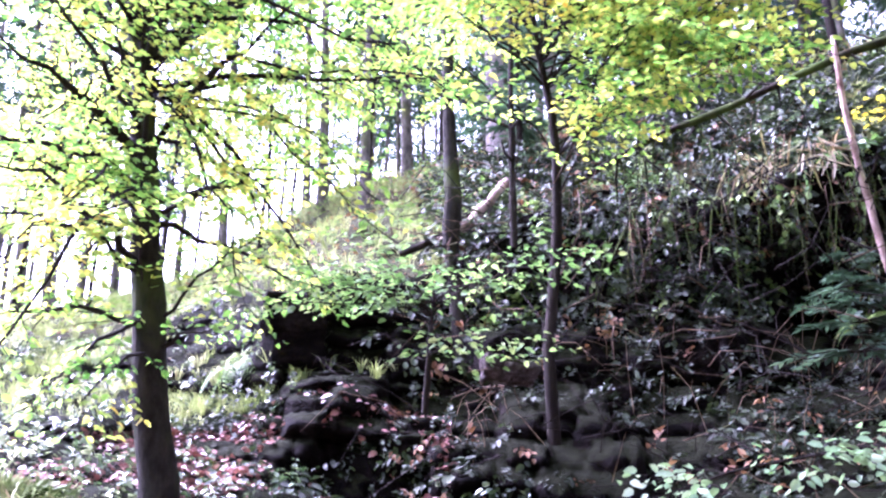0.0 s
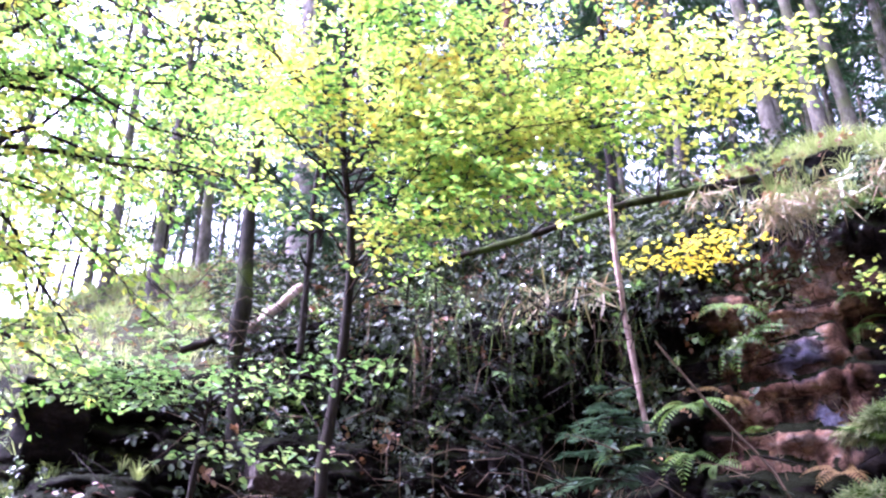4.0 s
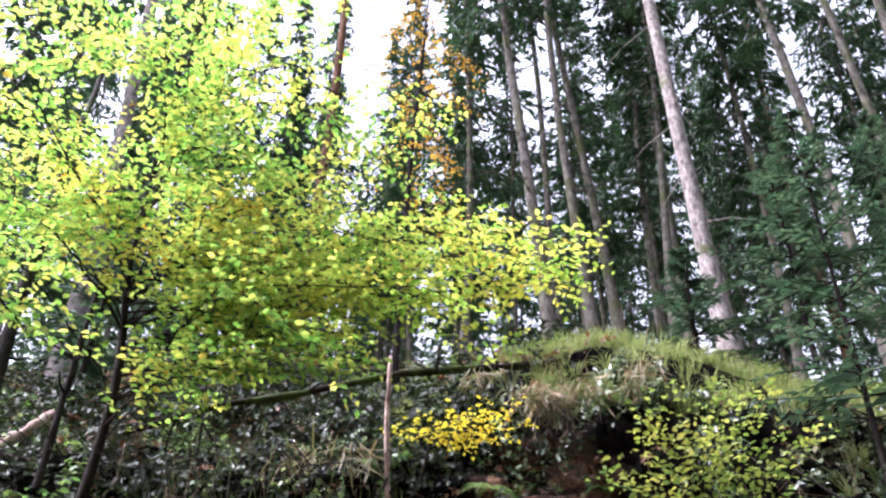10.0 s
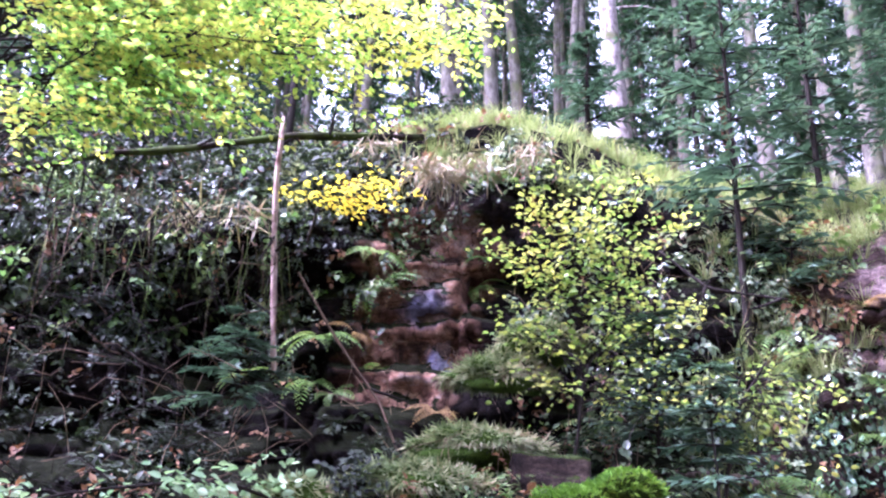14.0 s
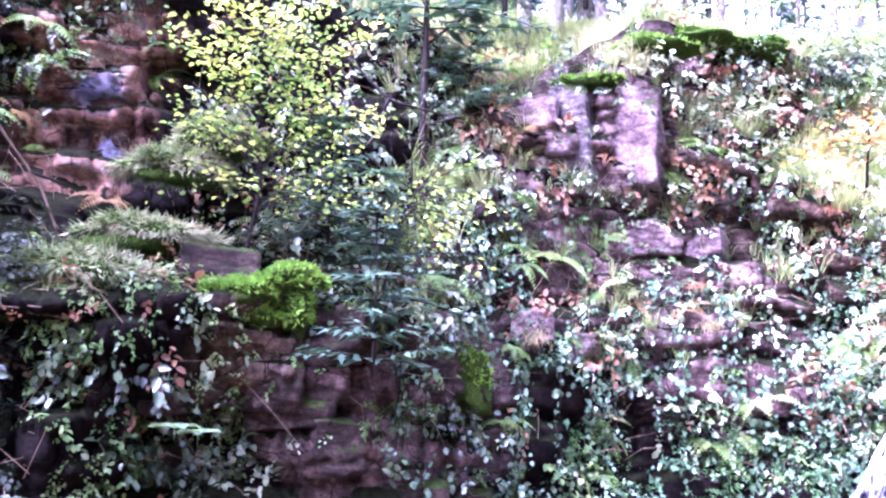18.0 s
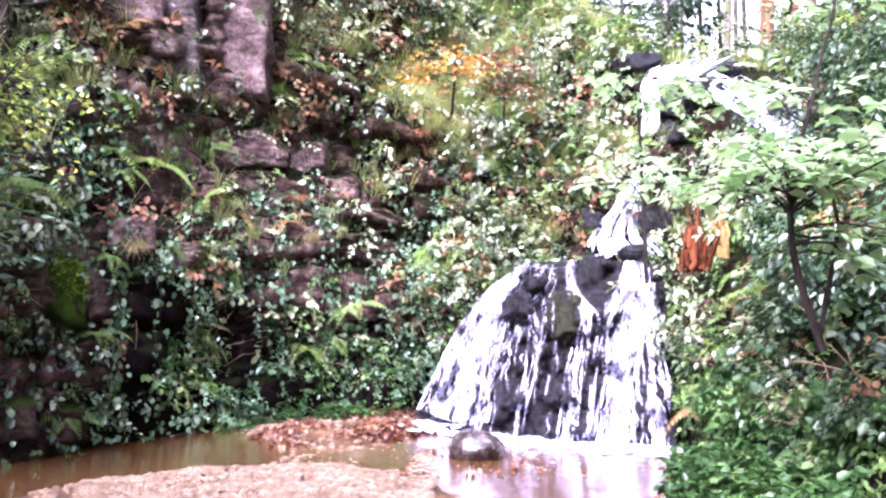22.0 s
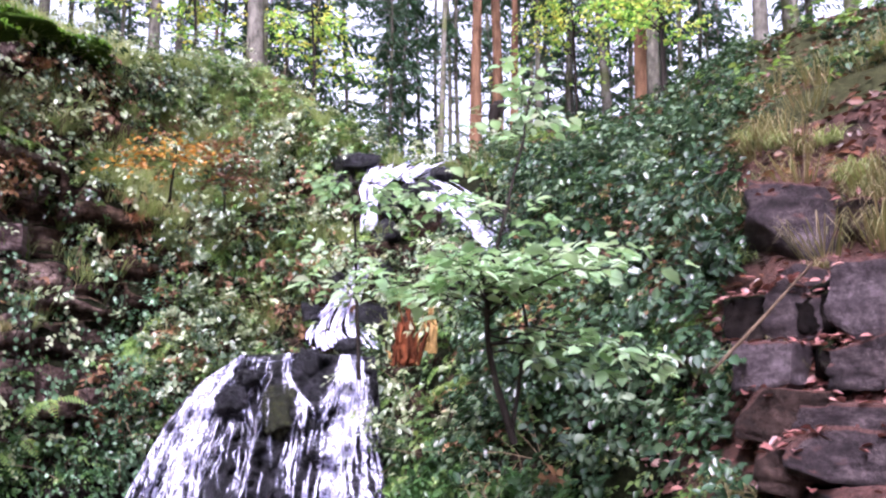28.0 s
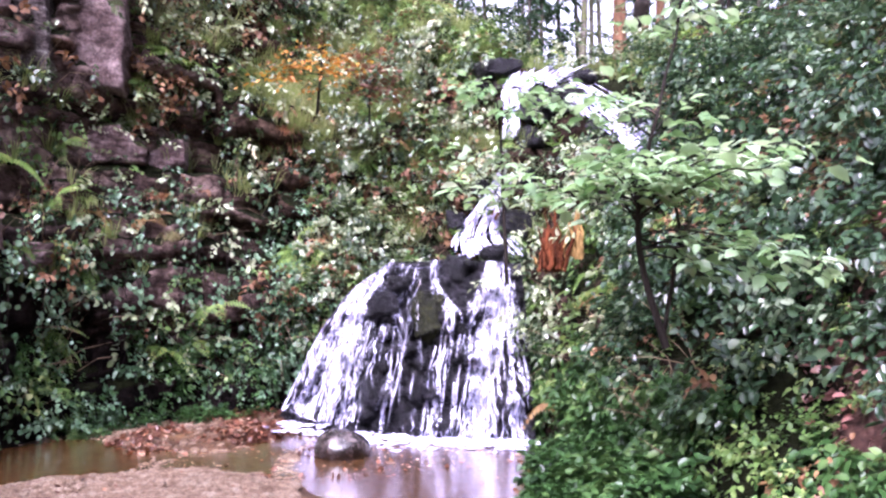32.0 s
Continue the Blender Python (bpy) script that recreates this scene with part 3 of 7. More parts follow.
def land_piece(name, s0, s1, mat, label, category, b0=180.0, b1=-180.0):
    j0, j1 = int(np.searchsorted(S, s0)), int(np.searchsorted(S, s1))
    i0, i1 = int(np.argmin(np.abs(BEARINGS - b0))), int(np.argmin(np.abs(BEARINGS - b1)))
    soup = Soup()
    sub = LAND[i0:i1 + 1, j0:j1 + 1]
    soup.add(sub.reshape(-1, 3), None, grid_faces(sub.shape[0], sub.shape[1])[:, ::-1])
    return thing(name, soup, mat, label, category, kind="structure", smooth="cliff" not in name)


def grid_faces(n, m):
    i, j = np.meshgrid(np.arange(n - 1), np.arange(m - 1), indexing="ij")
    return np.stack([i * m + j, i * m + j + 1, (i + 1) * m + j + 1, (i + 1) * m + j], -1).reshape(-1, 4)


land_piece("ground", 0, 1, M_BED, "reddish gravel and leaf litter beside the shallow pool", "ground")
land_piece("cliff_left", 1, 4, M_CLIFFSHADE, "layered rock face darkened in colour for shade, with mossy ledges and a low cave", "cliff", 180, -24.6)
land_piece("cliff_rust", 1, 4, M_CLIFFSHADE, "wet rust-stained rock face above the ledges", "cliff", -24.6, -32.6)
land_piece("cliff_middle", 1, 4, M_CLIFFSHADE, "dark mossy rock face behind the shrubs", "cliff", -32.6, -55.4)
land_piece("cliff_pink", 1, 4, M_CLIFFSHADE, "pinkish rock face with pillars above the pool", "cliff", -55.4, -74.2)
land_piece("cliff_right", 1, 4, M_CLIFFSHADE, "dark earthy bank behind the waterfall", "cliff", -74.2, -110.2)
land_piece("bank_steps", 1, 4, M_EARTH, "trodden earth bank with fallen leaves between the step stones", "bank", -110.2, -180)
land_piece("hillside", 4, 6, M_SOIL, "leaf-strewn forest slope above the rock face", "hillside")
BARE = [(-69.5, 2.2, 3.3, 0.7), (-71.5, 2.0, 1.4, 0.6), (-53.5, 1.6, 1.8, 0.9), (-49.5, 2.4, 0.4, 0.9), (-43.0, 4.5, 0.6, 0.9), (-74.5, 1.6, 3.0, 0.5), (-63.0, 2.0, 1.0, 0.5), (-28.6, 3.4, 4.9, 1.4), (-60.5, 5.6, 4.5, 0.85), (-65.0, 4.0, 3.15, 0.45), (-66.5, 4.5, 1.9, 0.8), (-72.5, 2.2, 2.2, 0.5), (-57.5, 2.0, 0.9, 0.6), (14.5, 5, 3.0, 1.1), (-14.5, 4.0, 4.1, 0.8), (-22.5, 2.5, 4.6, 1.0), (-62, 5, 6.0, 0.25), (-90.0, 0.9, 4.1, 0.9), (-96.2, 3.0, 4.1, 0.7), (-91.8, 2.8, 4.9, 0.45), (-88.3, 1.8, 2.1, 0.5)]


def scatter(n, b0, b1, s0, s1, seed, flatness=None, clump=0.0, clump_size=0.8, bare=True):
    """n random places on the land between two bearings and two rings, with their normals."""
    g = np.random.default_rng(seed)
    j = np.clip(np.searchsorted(-BEARINGS, -np.array([max(b0, b1), min(b0, b1)])), 1, NB - 2)
    k = np.clip(np.searchsorted(S, [s0, s1]), 0, NS - 2)
    sub = LAND[j[0]:j[1] + 1, k[0]:k[1] + 1]
    a = np.linalg.norm(np.cross(sub[1:, :-1] - sub[:-1, :-1], sub[:-1, 1:] - sub[:-1, :-1]), axis=-1)
    nz = NORMALS[j[0]:j[1], k[0]:k[1], 2]
    if flatness is not None:
        a = a * np.clip((nz - flatness[0]) / (flatness[1] - flatness[0]), 0, 1)
    if clump:
        a = a * np.clip(0.5 - 0.06 * clump + clump * fbm(sub[:-1, :-1].reshape(-1, 3) / clump_size, 2, seed + 3), 0, 1).reshape(a.shape)
    if bare:
        bb = BEARINGS[j[0]:j[1], None]
        zz = sub[:-1, :-1, 2]
        for b, db, z, dz in BARE:
            a = a * (1 - 0.88 * np.exp(-(((bb - b) / db) ** 4 + ((zz - z) / dz) ** 4)))
    pick = g.choice(a.size, n, p=(a / a.sum()).ravel())
    i, m = np.unravel_index(pick, a.shape)
    u, v = g.random((n, 1)), g.random((n, 1))
    p = sub[i, m] * (1 - u) * (1 - v) + sub[i + 1, m] * u * (1 - v) + sub[i, m + 1] * (1 - u) * v + sub[i + 1, m + 1] * u * v
    return p, NORMALS[j[0] + i, k[0] + m], g


# ---- trees ----
def spruce_meshes(seed, height, bare, spread, radius, sprays):
    """Trunk and crown of a tall spruce that stands at the origin."""
    g = np.random.default_rng(seed)
    trunk, crown = Soup(), Soup()
    h = np.linspace(0, height, 9)
    pts = np.stack([0.12 * np.sin(h * 0.3 + seed), 0.12 * np.cos(h * 0.23 + seed), h - 0.2], -1)
    rad = radius * np.clip(1 - h / height, 0.05, 1) ** 0.7
    rad[0] *= 1.35
    tube(trunk, pts, rad, 9, 0.12, seed)
    for _ in range(16):
        z = g.uniform(0.12, bare / height + 0.1) * height
        a = g.uniform(0, 6.28)
        ln = g.uniform(0.4, 1.5)
        c = np.array([np.interp(z, h, pts[:, 0]), np.interp(z, h, pts[:, 1]), z])
        d = np.array([math.cos(a), math.sin(a), g.uniform(-0.4, 0.1)])
        tube(trunk, [c, c + d * ln * 0.6, c + d * ln + [0, 0, -0.12 * ln]], [0.02, 0.013, 0.004], 4)
    z = bare
    P, U, W, L = [], [], [], []
    while z < height - 0.2:
        f = (z - bare) / (height - bare)
        reach = spread * (1 - f) ** 0.75 * (0.55 + 0.45 * min(1, f * 6 + 0.3))
        for _ in range(5):
            if g.random() < 0.35:
                continue
            a = g.uniform(0, 6.28)
            ln = reach * g.uniform(0.6, 1.1)
            c = np.array([0, 0, z + g.uniform(-0.2, 0.2)])
            d = np.array([math.cos(a), math.sin(a), 0])
            drop = g.uniform(0.1, 0.45)
            line = np.array([c + d * ln * u + [0, 0, ln * (0.12 * u - drop * u * u)] for u in (0, 0.35, 0.7, 1)])
            tube(trunk, line, [0.03, 0.022, 0.012, 0.004], 3)
            for u in np.linspace(0.12, 1, sprays):
                o = c + d * ln * u + [0, 0, ln * (0.12 * u - drop * u * u)]
                for sgn in (-1, 1, 0.4):
                    w = unit(d * g.uniform(0.2, 0.9) + sgn * np.array([-d[1], d[0], 0]) * g.uniform(0.2, 1.0) + [0, 0, g.uniform(-0.9, 0.1)])
                    P.append(o + g.normal(0, 0.05, 3)), W.append(w), U.append(unit(g.normal(0, 0.5, 3) + [0, 0, 1])), L.append((ln * 0.08 + 0.17) * g.uniform(0.6, 1.4))
        z += g.uniform(0.3, 0.55) * (1.2 - 0.5 * f)
    L = np.array(L)
    leaves(crown, P, U, W, L, L * 0.38, 0.12, curl=0.25, simple=True)
    return trunk, crown


def spruce_kind(seed, height, bare, spread, radius, sprays, bark, label):
    trunk, crown = spruce_meshes(seed, height, bare, spread, radius, sprays)
    ob = base("spruce_tree", (0, 0, -50), label, "tree", "forest trees")
    part("trunk", trunk, bark, ob, smooth=True)
    part("crown", crown, M_SPRUCE, ob, "dark green drooping needle sprays")
    return ob


KINDS = [spruce_kind(1, 24, 10, 2.1, 0.14, 7, M_BARK_SPRUCE, "tall spruce with a bare pale trunk and dark crown"),
         spruce_kind(2, 27, 12, 2.0, 0.115, 7, M_BARK_SPRUCE, "slender spruce with a long bare trunk on the slope"),
         spruce_kind(3, 21, 5.5, 2.0, 0.10, 8, M_BARK_SPRUCE, "dense dark spruce among the forest trunks"),
         spruce_kind(4, 25, 15, 1.8, 0.17, 8, M_BARK_PINE, "tall conifer with an orange-brown bare trunk"),
         spruce_kind(1, 24, 10, 2.1, 0.16, 7, M_BARK_PALE, "tall spruce with a pale peeling trunk leaning over the edge"),
         spruce_kind(5, 17, 2.2, 2.3, 0.11, 8, M_BARK_SPRUCE, "dark spruce with boughs almost down to the ground")]
used = set()


def stand(kind, place, turn, size, lean=(0, 0)):
    m = Matrix.Translation(Vector([float(c) for c in place])) @ Euler((radians(lean[0]), radians(lean[1]), 0)).to_matrix().to_4x4() @ Matrix.Rotation(radians(turn), 4, "Z")
    ob = KINDS[kind]
    if kind not in used:
        used.add(kind)
        ob.matrix_basis = m @ Matrix.Diagonal((size, size, size, 1))
        return ob
    keep = ob.scale.copy()
    ob.scale = (size, size, size)
    c = copy_thing(ob, m)
    ob.scale = keep
    return c


g = np.random.default_rng(5)
for b, r, kind, size, lean in ((-29.3, 15, 0, 1.0, -2.9), (-32.7, 17, 1, 1.1, -2), (-30.6, 19, 1, 1.0, -2), (-42.6, 12.6, 4, 1.05, -3.5), (-34.6, 19, 1, 1.2, -4), (-39.7, 19, 1, 1.0, -1.7), (-56.3, 16, 1, 1.0, -3), (-51.8, 16.5, 0, 1, -3),
                            (4.4, 16, 4, 1.2, -2), (10.5, 22, 1, 1.1, 0), (-97.4, 18, 3, 0.75, 0), (-98.4, 19.5, 3, 0.75, 0), (-99.7, 23, 3, 0.7, 0), (-94.5, 16, 1, 0.55, 3), (-116, 13.5, 1, 0.8, 0), (-61, 17, 2, 1, 0), (-23, 18, 2, 1.1, 0)):
    stand(kind, on_ground(b, r, 0.2), g.uniform(0, 360), size, (lean * 0.6, lean))
spots = []
while len(spots) < 232:
    b, r = g.uniform(-128, 46), 16 + 42 * g.random() ** (1.3 if len(spots) < 100 else 0.6)
    if len(spots) > 174:
        b, r = g.uniform(-68, 12), g.uniform(21, 46)
    if -104 < b < -84 and r < 24:
        continue
    p = on_ground(b, r, 0.2)
    if all(np.hypot(*(p - q)[:2]) > 1.7 for q in spots):
        spots.append(p)
        stand(int(g.choice(4, p=[0.3, 0.35, 0.3, 0.05])) if len(spots) < 100 else 2, p, g.uniform(0, 360), g.uniform(0.75, 1.15), (g.uniform(-2, 2), g.uniform(-2, 2)))

# dense spruces that close the wood behind the gully and above the cascade
for b, r, size in ((-86, 34, 1.0), (-88.5, 42, 1.1), (-91, 30, 0.85), (-93, 40, 1.0), (-101.5, 32, 0.9), (-103.5, 27, 0.8), (-106, 36, 1.0), (-108.5, 25, 0.8), (-112, 30, 0.9), (-84, 27, 0.8), (-81, 33, 1.0),
                   (-13, 27, 1.0), (-17.5, 32, 1.2), (-8, 25, 1.0), (-2, 32, 1.1), (-38, 28, 1.1), (-46, 26, 1.0), (-55, 27, 1.1)):
    stand(5, on_ground(b, r, 0.2), g.uniform(0, 360), size * g.uniform(0.9, 1.1), (g.uniform(-2, 2), g.uniform(-2, 2)))
# unseen spruces added behind the path, to block skylight from the rock face
behind = []
while len(behind) < 74:
    b, r = g.uniform(-262, -138), 9.5 + 24 * g.random() ** 1.2
    b = b + 360 if b < -180 else b
    p = on_ground(b, r, 0.2)
    if all(np.hypot(*(p - q)[:2]) > 1.8 for q in behind):
        behind.append(p)
        stand(int(g.choice((0, 2, 5), p=(0.2, 0.5, 0.3))), p, g.uniform(0, 360), g.uniform(0.85, 1.15), (g.uniform(-2, 2), g.uniform(-2, 2)))


def bough(wood, twigs, leafs, p0, p1, thick, leaf, n_twigs, twig, g, sag=0.08, per=9, flatness=0.5):
    """A beech bough from p0 to p1 with flat sprays of twigs and leaves. leafs: lists of places, ups, ways, lengths."""
    p0, p1 = np.asarray(p0, float), np.asarray(p1, float)
    ln = np.linalg.norm(p1 - p0)
    u = np.linspace(0, 1, 8)[:, None]
    line = p0 + (p1 - p0) * u + np.array([0, 0, 1]) * (sag * ln * 4 * u * (1 - u)) + np.concatenate([np.zeros((1, 3)), g.normal(0, 0.02 * ln, (7, 3))])
    tube(wood, line, thick * (1 - 0.85 * u[:, 0]), 5)
    d = unit(p1 - p0)
    side = unit(np.cross(d, [0, 0, 1.0]))
    for i in range(n_twigs):
        f = 0.12 + 0.88 * (i + g.random()) / n_twigs
        o = np.array([np.interp(f, u[:, 0], line[:, k]) for k in range(3)])
        sg = 1 if i % 2 else -1
        w = unit(d * g.uniform(0.4, 1.0) + side * sg * g.uniform(0.5, 1.1) + np.array([0, 0, g.normal(0.0, 0.18)]))
        tl = twig * (1.15 - 0.6 * f) * g.uniform(0.6, 1.2)
        e = o + w * tl + [0, 0, -0.06 * tl]
        tube(twigs, [o, (o + e) / 2 + [0, 0, 0.03 * tl], e], [thick * 0.15 + 0.0015, thick * 0.08 + 0.0015, 0.001], 3)
        k = max(2, int(per * tl / twig))
        fs = np.linspace(0.15, 1.0, k)
        q = o + (e - o) * fs[:, None] + g.normal(0, 0.02, (k, 3))
        s2 = unit(np.cross(w, [0, 0, 1.0]))
        ways = unit(w * 0.7 + s2 * np.where(np.arange(k) % 2, 1, -1)[:, None] * 0.9 + g.normal(0, 0.25, (k, 3)) + [0, 0, -0.15])
        leafs[0].append(q), leafs[1].append(unit(np.array([0, 0, 1.0]) + g.normal(0, flatness, (k, 3)))), leafs[2].append(ways), leafs[3].append(leaf * g.uniform(0.7, 1.25, k))


def crown_soup(leafs, wide=0.62, rich=False):
    s = Soup()
    if leafs[0]:
        L = np.concatenate(leafs[3])
        leaves(s, np.concatenate(leafs[0]), np.concatenate(leafs[1]), np.concatenate(leafs[2]), L, L * wide, rich=rich)
    return s


def broadleaf(name, label, line, radii, boughs, leaf_mat, bark, leaf=0.075, twig=0.6, per=12, density=10.0, seed=0, sides=10, rich=False, flatness=0.75, turned=None, crown='flat sprays of light green and yellow leaves'):
    """A broadleaved tree: a trunk line, and boughs as (height along the trunk 0-1, end point, thickness)."""
    g = np.random.default_rng(seed)
    line = np.asarray(line, float)
    o = line[0]
    ob = base(name, o, label, "tree")
    trunk, twigs, leafs, late = Soup(), Soup(), ([], [], [], []), ([], [], [], [])
    u = np.linspace(0, 1, len(line))
    uu = np.linspace(0, 1, 14)
    fine = np.stack([np.interp(uu, u, line[:, k]) for k in range(3)], -1)
    fine[1:-1] += g.normal(0, radii[0] * 0.12, (12, 3))
    tube(trunk, fine, np.interp(uu, np.linspace(0, 1, len(radii)), radii), sides, 0.1, seed)
    part("trunk", trunk, bark, ob, smooth=True, place=o)
    for h, end, thick in boughs:
        wood = Soup()
        p0 = np.array([np.interp(h, uu, fine[:, k]) for k in range(3)])
        n = max(3, int(density * np.linalg.norm(np.asarray(end) - p0)))
        bough(wood, twigs, late if turned and end[0] > turned[1] + g.normal(0, 0.5) else leafs, p0, end, thick, leaf, n, twig, g, per=per, flatness=flatness)
        part("limb", wood, M_BARK_DARK, ob, smooth=True, place=o)
    if twigs.n:
        tagged(part("twig", twigs, M_BARK_DARK, ob, place=o), kind="stuff")
    part("crown", crown_soup(leafs, rich=rich), leaf_mat, ob, crown, place=o)
    if late[0]:
        part("crown", crown_soup(late, rich=rich), turned[0], ob, "sprays that have turned yellow", place=o)
    return ob


def fan(bear, rise, r, db, dr, dd, n, h, thick, g, dh=0.2):
    """Ends of n boughs around a bearing, rise and distance."""
    return [(float(np.clip(h + g.uniform(-dh, dh), 0.12, 0.98)), spot(bear + g.uniform(-db, db), rise + g.uniform(-dr, dr), r + g.uniform(-dd, dd)), thick * g.uniform(0.7, 1.2)) for _ in range(n)]


g = np.random.default_rng(12)
beech_foot = np.array([*spot(24.4, 0, 7.0)[:2], 1.55])
broadleaf("beech_tree", "beech with a straight dark mossy trunk and low spreading boughs", [beech_foot, spot(26.0, 11.4, 7), spot(27.4, 22, 7.0), spot(28.8, 32, 7.0), spot(30, 52, 7.2)], [0.15, 0.118, 0.104, 0.085, 0.05],
          [(0.5, spot(36.5, 27.3, 6.2), 0.05), (0.43, spot(35.3, 21.3, 6.2), 0.03), (0.27, spot(34, 13, 6.3), 0.03), (0.28, spot(20, 18.4, 6.4), 0.018), (0.5, spot(17.5, 33, 6.4), 0.03), (0.24, spot(22, 13, 6.6), 0.02)] + fan(36, 26, 6.0, 4, 6, 0.8, 8, 0.55, 0.035, g) + fan(18, 18, 6.5, 5, 5, 1.0, 8, 0.45, 0.025, g) + fan(22, 40, 6, 10, 8, 1.5, 18, 0.8, 0.03, g) + fan(12, 30, 6.2, 6, 6, 1, 10, 0.65, 0.025, g) + fan(34, 10, 6, 4, 6, 1, 5, 0.35, 0.02, g) + fan(32, 18, 5.8, 5, 4, 1, 9, 0.45, 0.02, g) + fan(30, 34, 6.2, 8, 5, 1, 9, 0.65, 0.02, g) + fan(17, 21, 6.4, 4, 3, 0.8, 4, 0.5, 0.015, g),
          M_BEECH, M_BARK_BEECH, leaf=0.064, seed=1)
mid_foot = spot(1.6, 2.5, 8.2)
broadleaf("young_beech", "young beech with a thin black trunk and bright yellow-green sprays", [mid_foot, spot(1.6, 12.5, 8.2), spot(0.8, 19.4, 8.2), spot(0.7, 25, 8.2), spot(1.6, 29.5, 8.2), spot(2.1, 34, 8.2), spot(2.6, 45, 8.3)], [0.065, 0.052, 0.047, 0.042, 0.036, 0.028, 0.012],
          [(0.56, spot(-31.6, 33.8, 7.3), 0.022), (0.6, spot(-8, 36, 7.6), 0.018), (0.6, spot(9, 33, 7.6), 0.018)] + fan(-29, 34, 7.4, 4, 2.5, 0.6, 8, 0.62, 0.013, g) + fan(-20, 31, 7.0, 5, 3, 0.8, 3, 0.6, 0.013, g) + fan(-12, 29, 7.0, 5, 2, 0.8, 3, 0.55, 0.012, g) + fan(-4, 40, 7.4, 5, 4, 1, 5, 0.78, 0.012, g) + fan(-18, 41, 7.2, 6, 4, 1, 6, 0.8, 0.013, g)
          + fan(4, 48, 7.4, 8, 5, 1.2, 8, 0.93, 0.012, g) + fan(16, 42, 7.0, 6, 6, 1.2, 8, 0.85, 0.012, g) + fan(12, 30, 7.4, 6, 4, 1, 6, 0.65, 0.012, g) + fan(-10, 51, 7.4, 7, 4, 1, 6, 0.97, 0.012, g) + fan(-22, 33, 7.4, 6, 3, 0.6, 5, 0.6, 0.011, g) + fan(-12, 33, 7.2, 8, 3, 0.8, 4, 0.6, 0.011, g) + fan(-10, 27.6, 7.2, 7, 1.4, 0.6, 6, 0.5, 0.01, g) + fan(9, 36, 7.4, 8, 4, 0.8, 4, 0.7, 0.01, g) + fan(-8, 36, 7.4, 8, 5, 0.8, 5, 0.75, 0.01, g),
          M_BEECH, M_BARK_DARK, seed=2, flatness=0.5, turned=(M_BEECHGOLD, 2.6))
# low boughs of the young beech, split off to take the darkened leaves
broadleaf("young_beech", "low boughs of the young beech on an added stem, leaves darkened for shade", [spot(9.5, 8, 7.6), spot(9.2, 12, 7.5), spot(9.0, 15.5, 7.4)], [0.03, 0.022, 0.012],
          fan(14, 17.0, 7.2, 5, 1.0, 0.5, 7, 0.9, 0.009, g) + fan(3, 16.8, 7.2, 5, 1.0, 0.5, 7, 0.9, 0.009, g) + fan(18, 14.5, 6.8, 4, 1.4, 0.5, 4, 0.7, 0.009, g) + fan(4, 12.5, 7.0, 6, 1.6, 0.4, 3, 0.6, 0.008, g), M_BEECHSHADE, M_BARK_DARK, leaf=0.07, per=9, density=8, seed=31, flatness=0.4, crown="flat sprays of green leaves")

# ---- water ----
def water_material():
    m, t, p = material("pool_water")
    p.inputs["Base Color"].default_value = (0.46, 0.22, 0.075, 1)
    p.inputs["Roughness"].default_value = 0.05
    p.inputs["Transmission Weight"].default_value = 0.93
    p.inputs["IOR"].default_value = 1.045
    bumped(t, p, noise_node(t, 9, 4, 0.6, (1.6, 0.6, 1)), 0.22, 0.03)
    return m


M_WATER = water_material()
def foam_material(name, low, high, scale, stretch):
    """White water: streaks with gaps that show what lies behind."""
    m, t, p = material(name)
    a = noise_node(t, scale, 5, 0.7, stretch)
    b = noise_node(t, scale * 0.35, 4, 0.6, stretch)
    # lilac stops put the water's shading into its colour
    t.links.new(ramp(t, [(0.36, (0.3, 0.28, 0.5)), (0.5, (0.56, 0.55, 0.74)), (0.64, (0.9, 0.9, 0.96))], a), p.inputs["Base Color"])
    p.inputs["Roughness"].default_value = 0.2
    t.links.new(ramp(t, [(low, (0.0, 0.0, 0.0)), (high, (1, 1, 1))], mixed(t, 0.5, a, b)), p.inputs["Alpha"])
    bumped(t, p, a, 0.6, 0.03)
    return m


M_FOAM = foam_material("white_water", 0.33, 0.5, 14, (1, 1, 0.2))
M_SHEET = foam_material("falling_water", 0.38, 0.64, 24, (1, 1, 0.2))


def sheet(soup, pts_a, pts_b):
    n = len(pts_a)
    v = np.stack([pts_a, pts_b], 1).reshape(-1, 3)
    i = np.arange(n - 1)
    soup.add(v, None, np.stack([2 * i, 2 * i + 1, 2 * i + 3, 2 * i + 2], -1))


pool = Soup()
bs = np.arange(-46, -100.5, -1.0)
rf, _ = ring(FOOT, bs)
near = np.array([on_ground(b, 5.6, 0) * [1, 1, 0] + [0, 0, 0.06] for b in bs])
far = np.array([on_ground(b, r + 0.25, 0) * [1, 1, 0] + [0, 0, 0.06] for b, r in zip(bs, rf)])
sheet(pool, near, far)
thing("water", pool, M_WATER, "shallow clear brown pool below the waterfall", "water", kind="structure")


# waterfall: a fan of wet rock, u across and v down
FALL_TOP = [(0.0, -79.6, 1.2, 10.7), (0.25, -82.0, 2.9, 10.5), (0.6, -86.0, 3.1, 10.3), (1.0, -90.6, 2.8, 10.0)]
FALL_LOW = [(0.0, -75.0, -6.6, 10.3), (0.3, -79.5, -8.0, 9.7), (0.65, -85.5, -8.6, 9.3), (1.0, -91.6, -8.9, 9.0)]


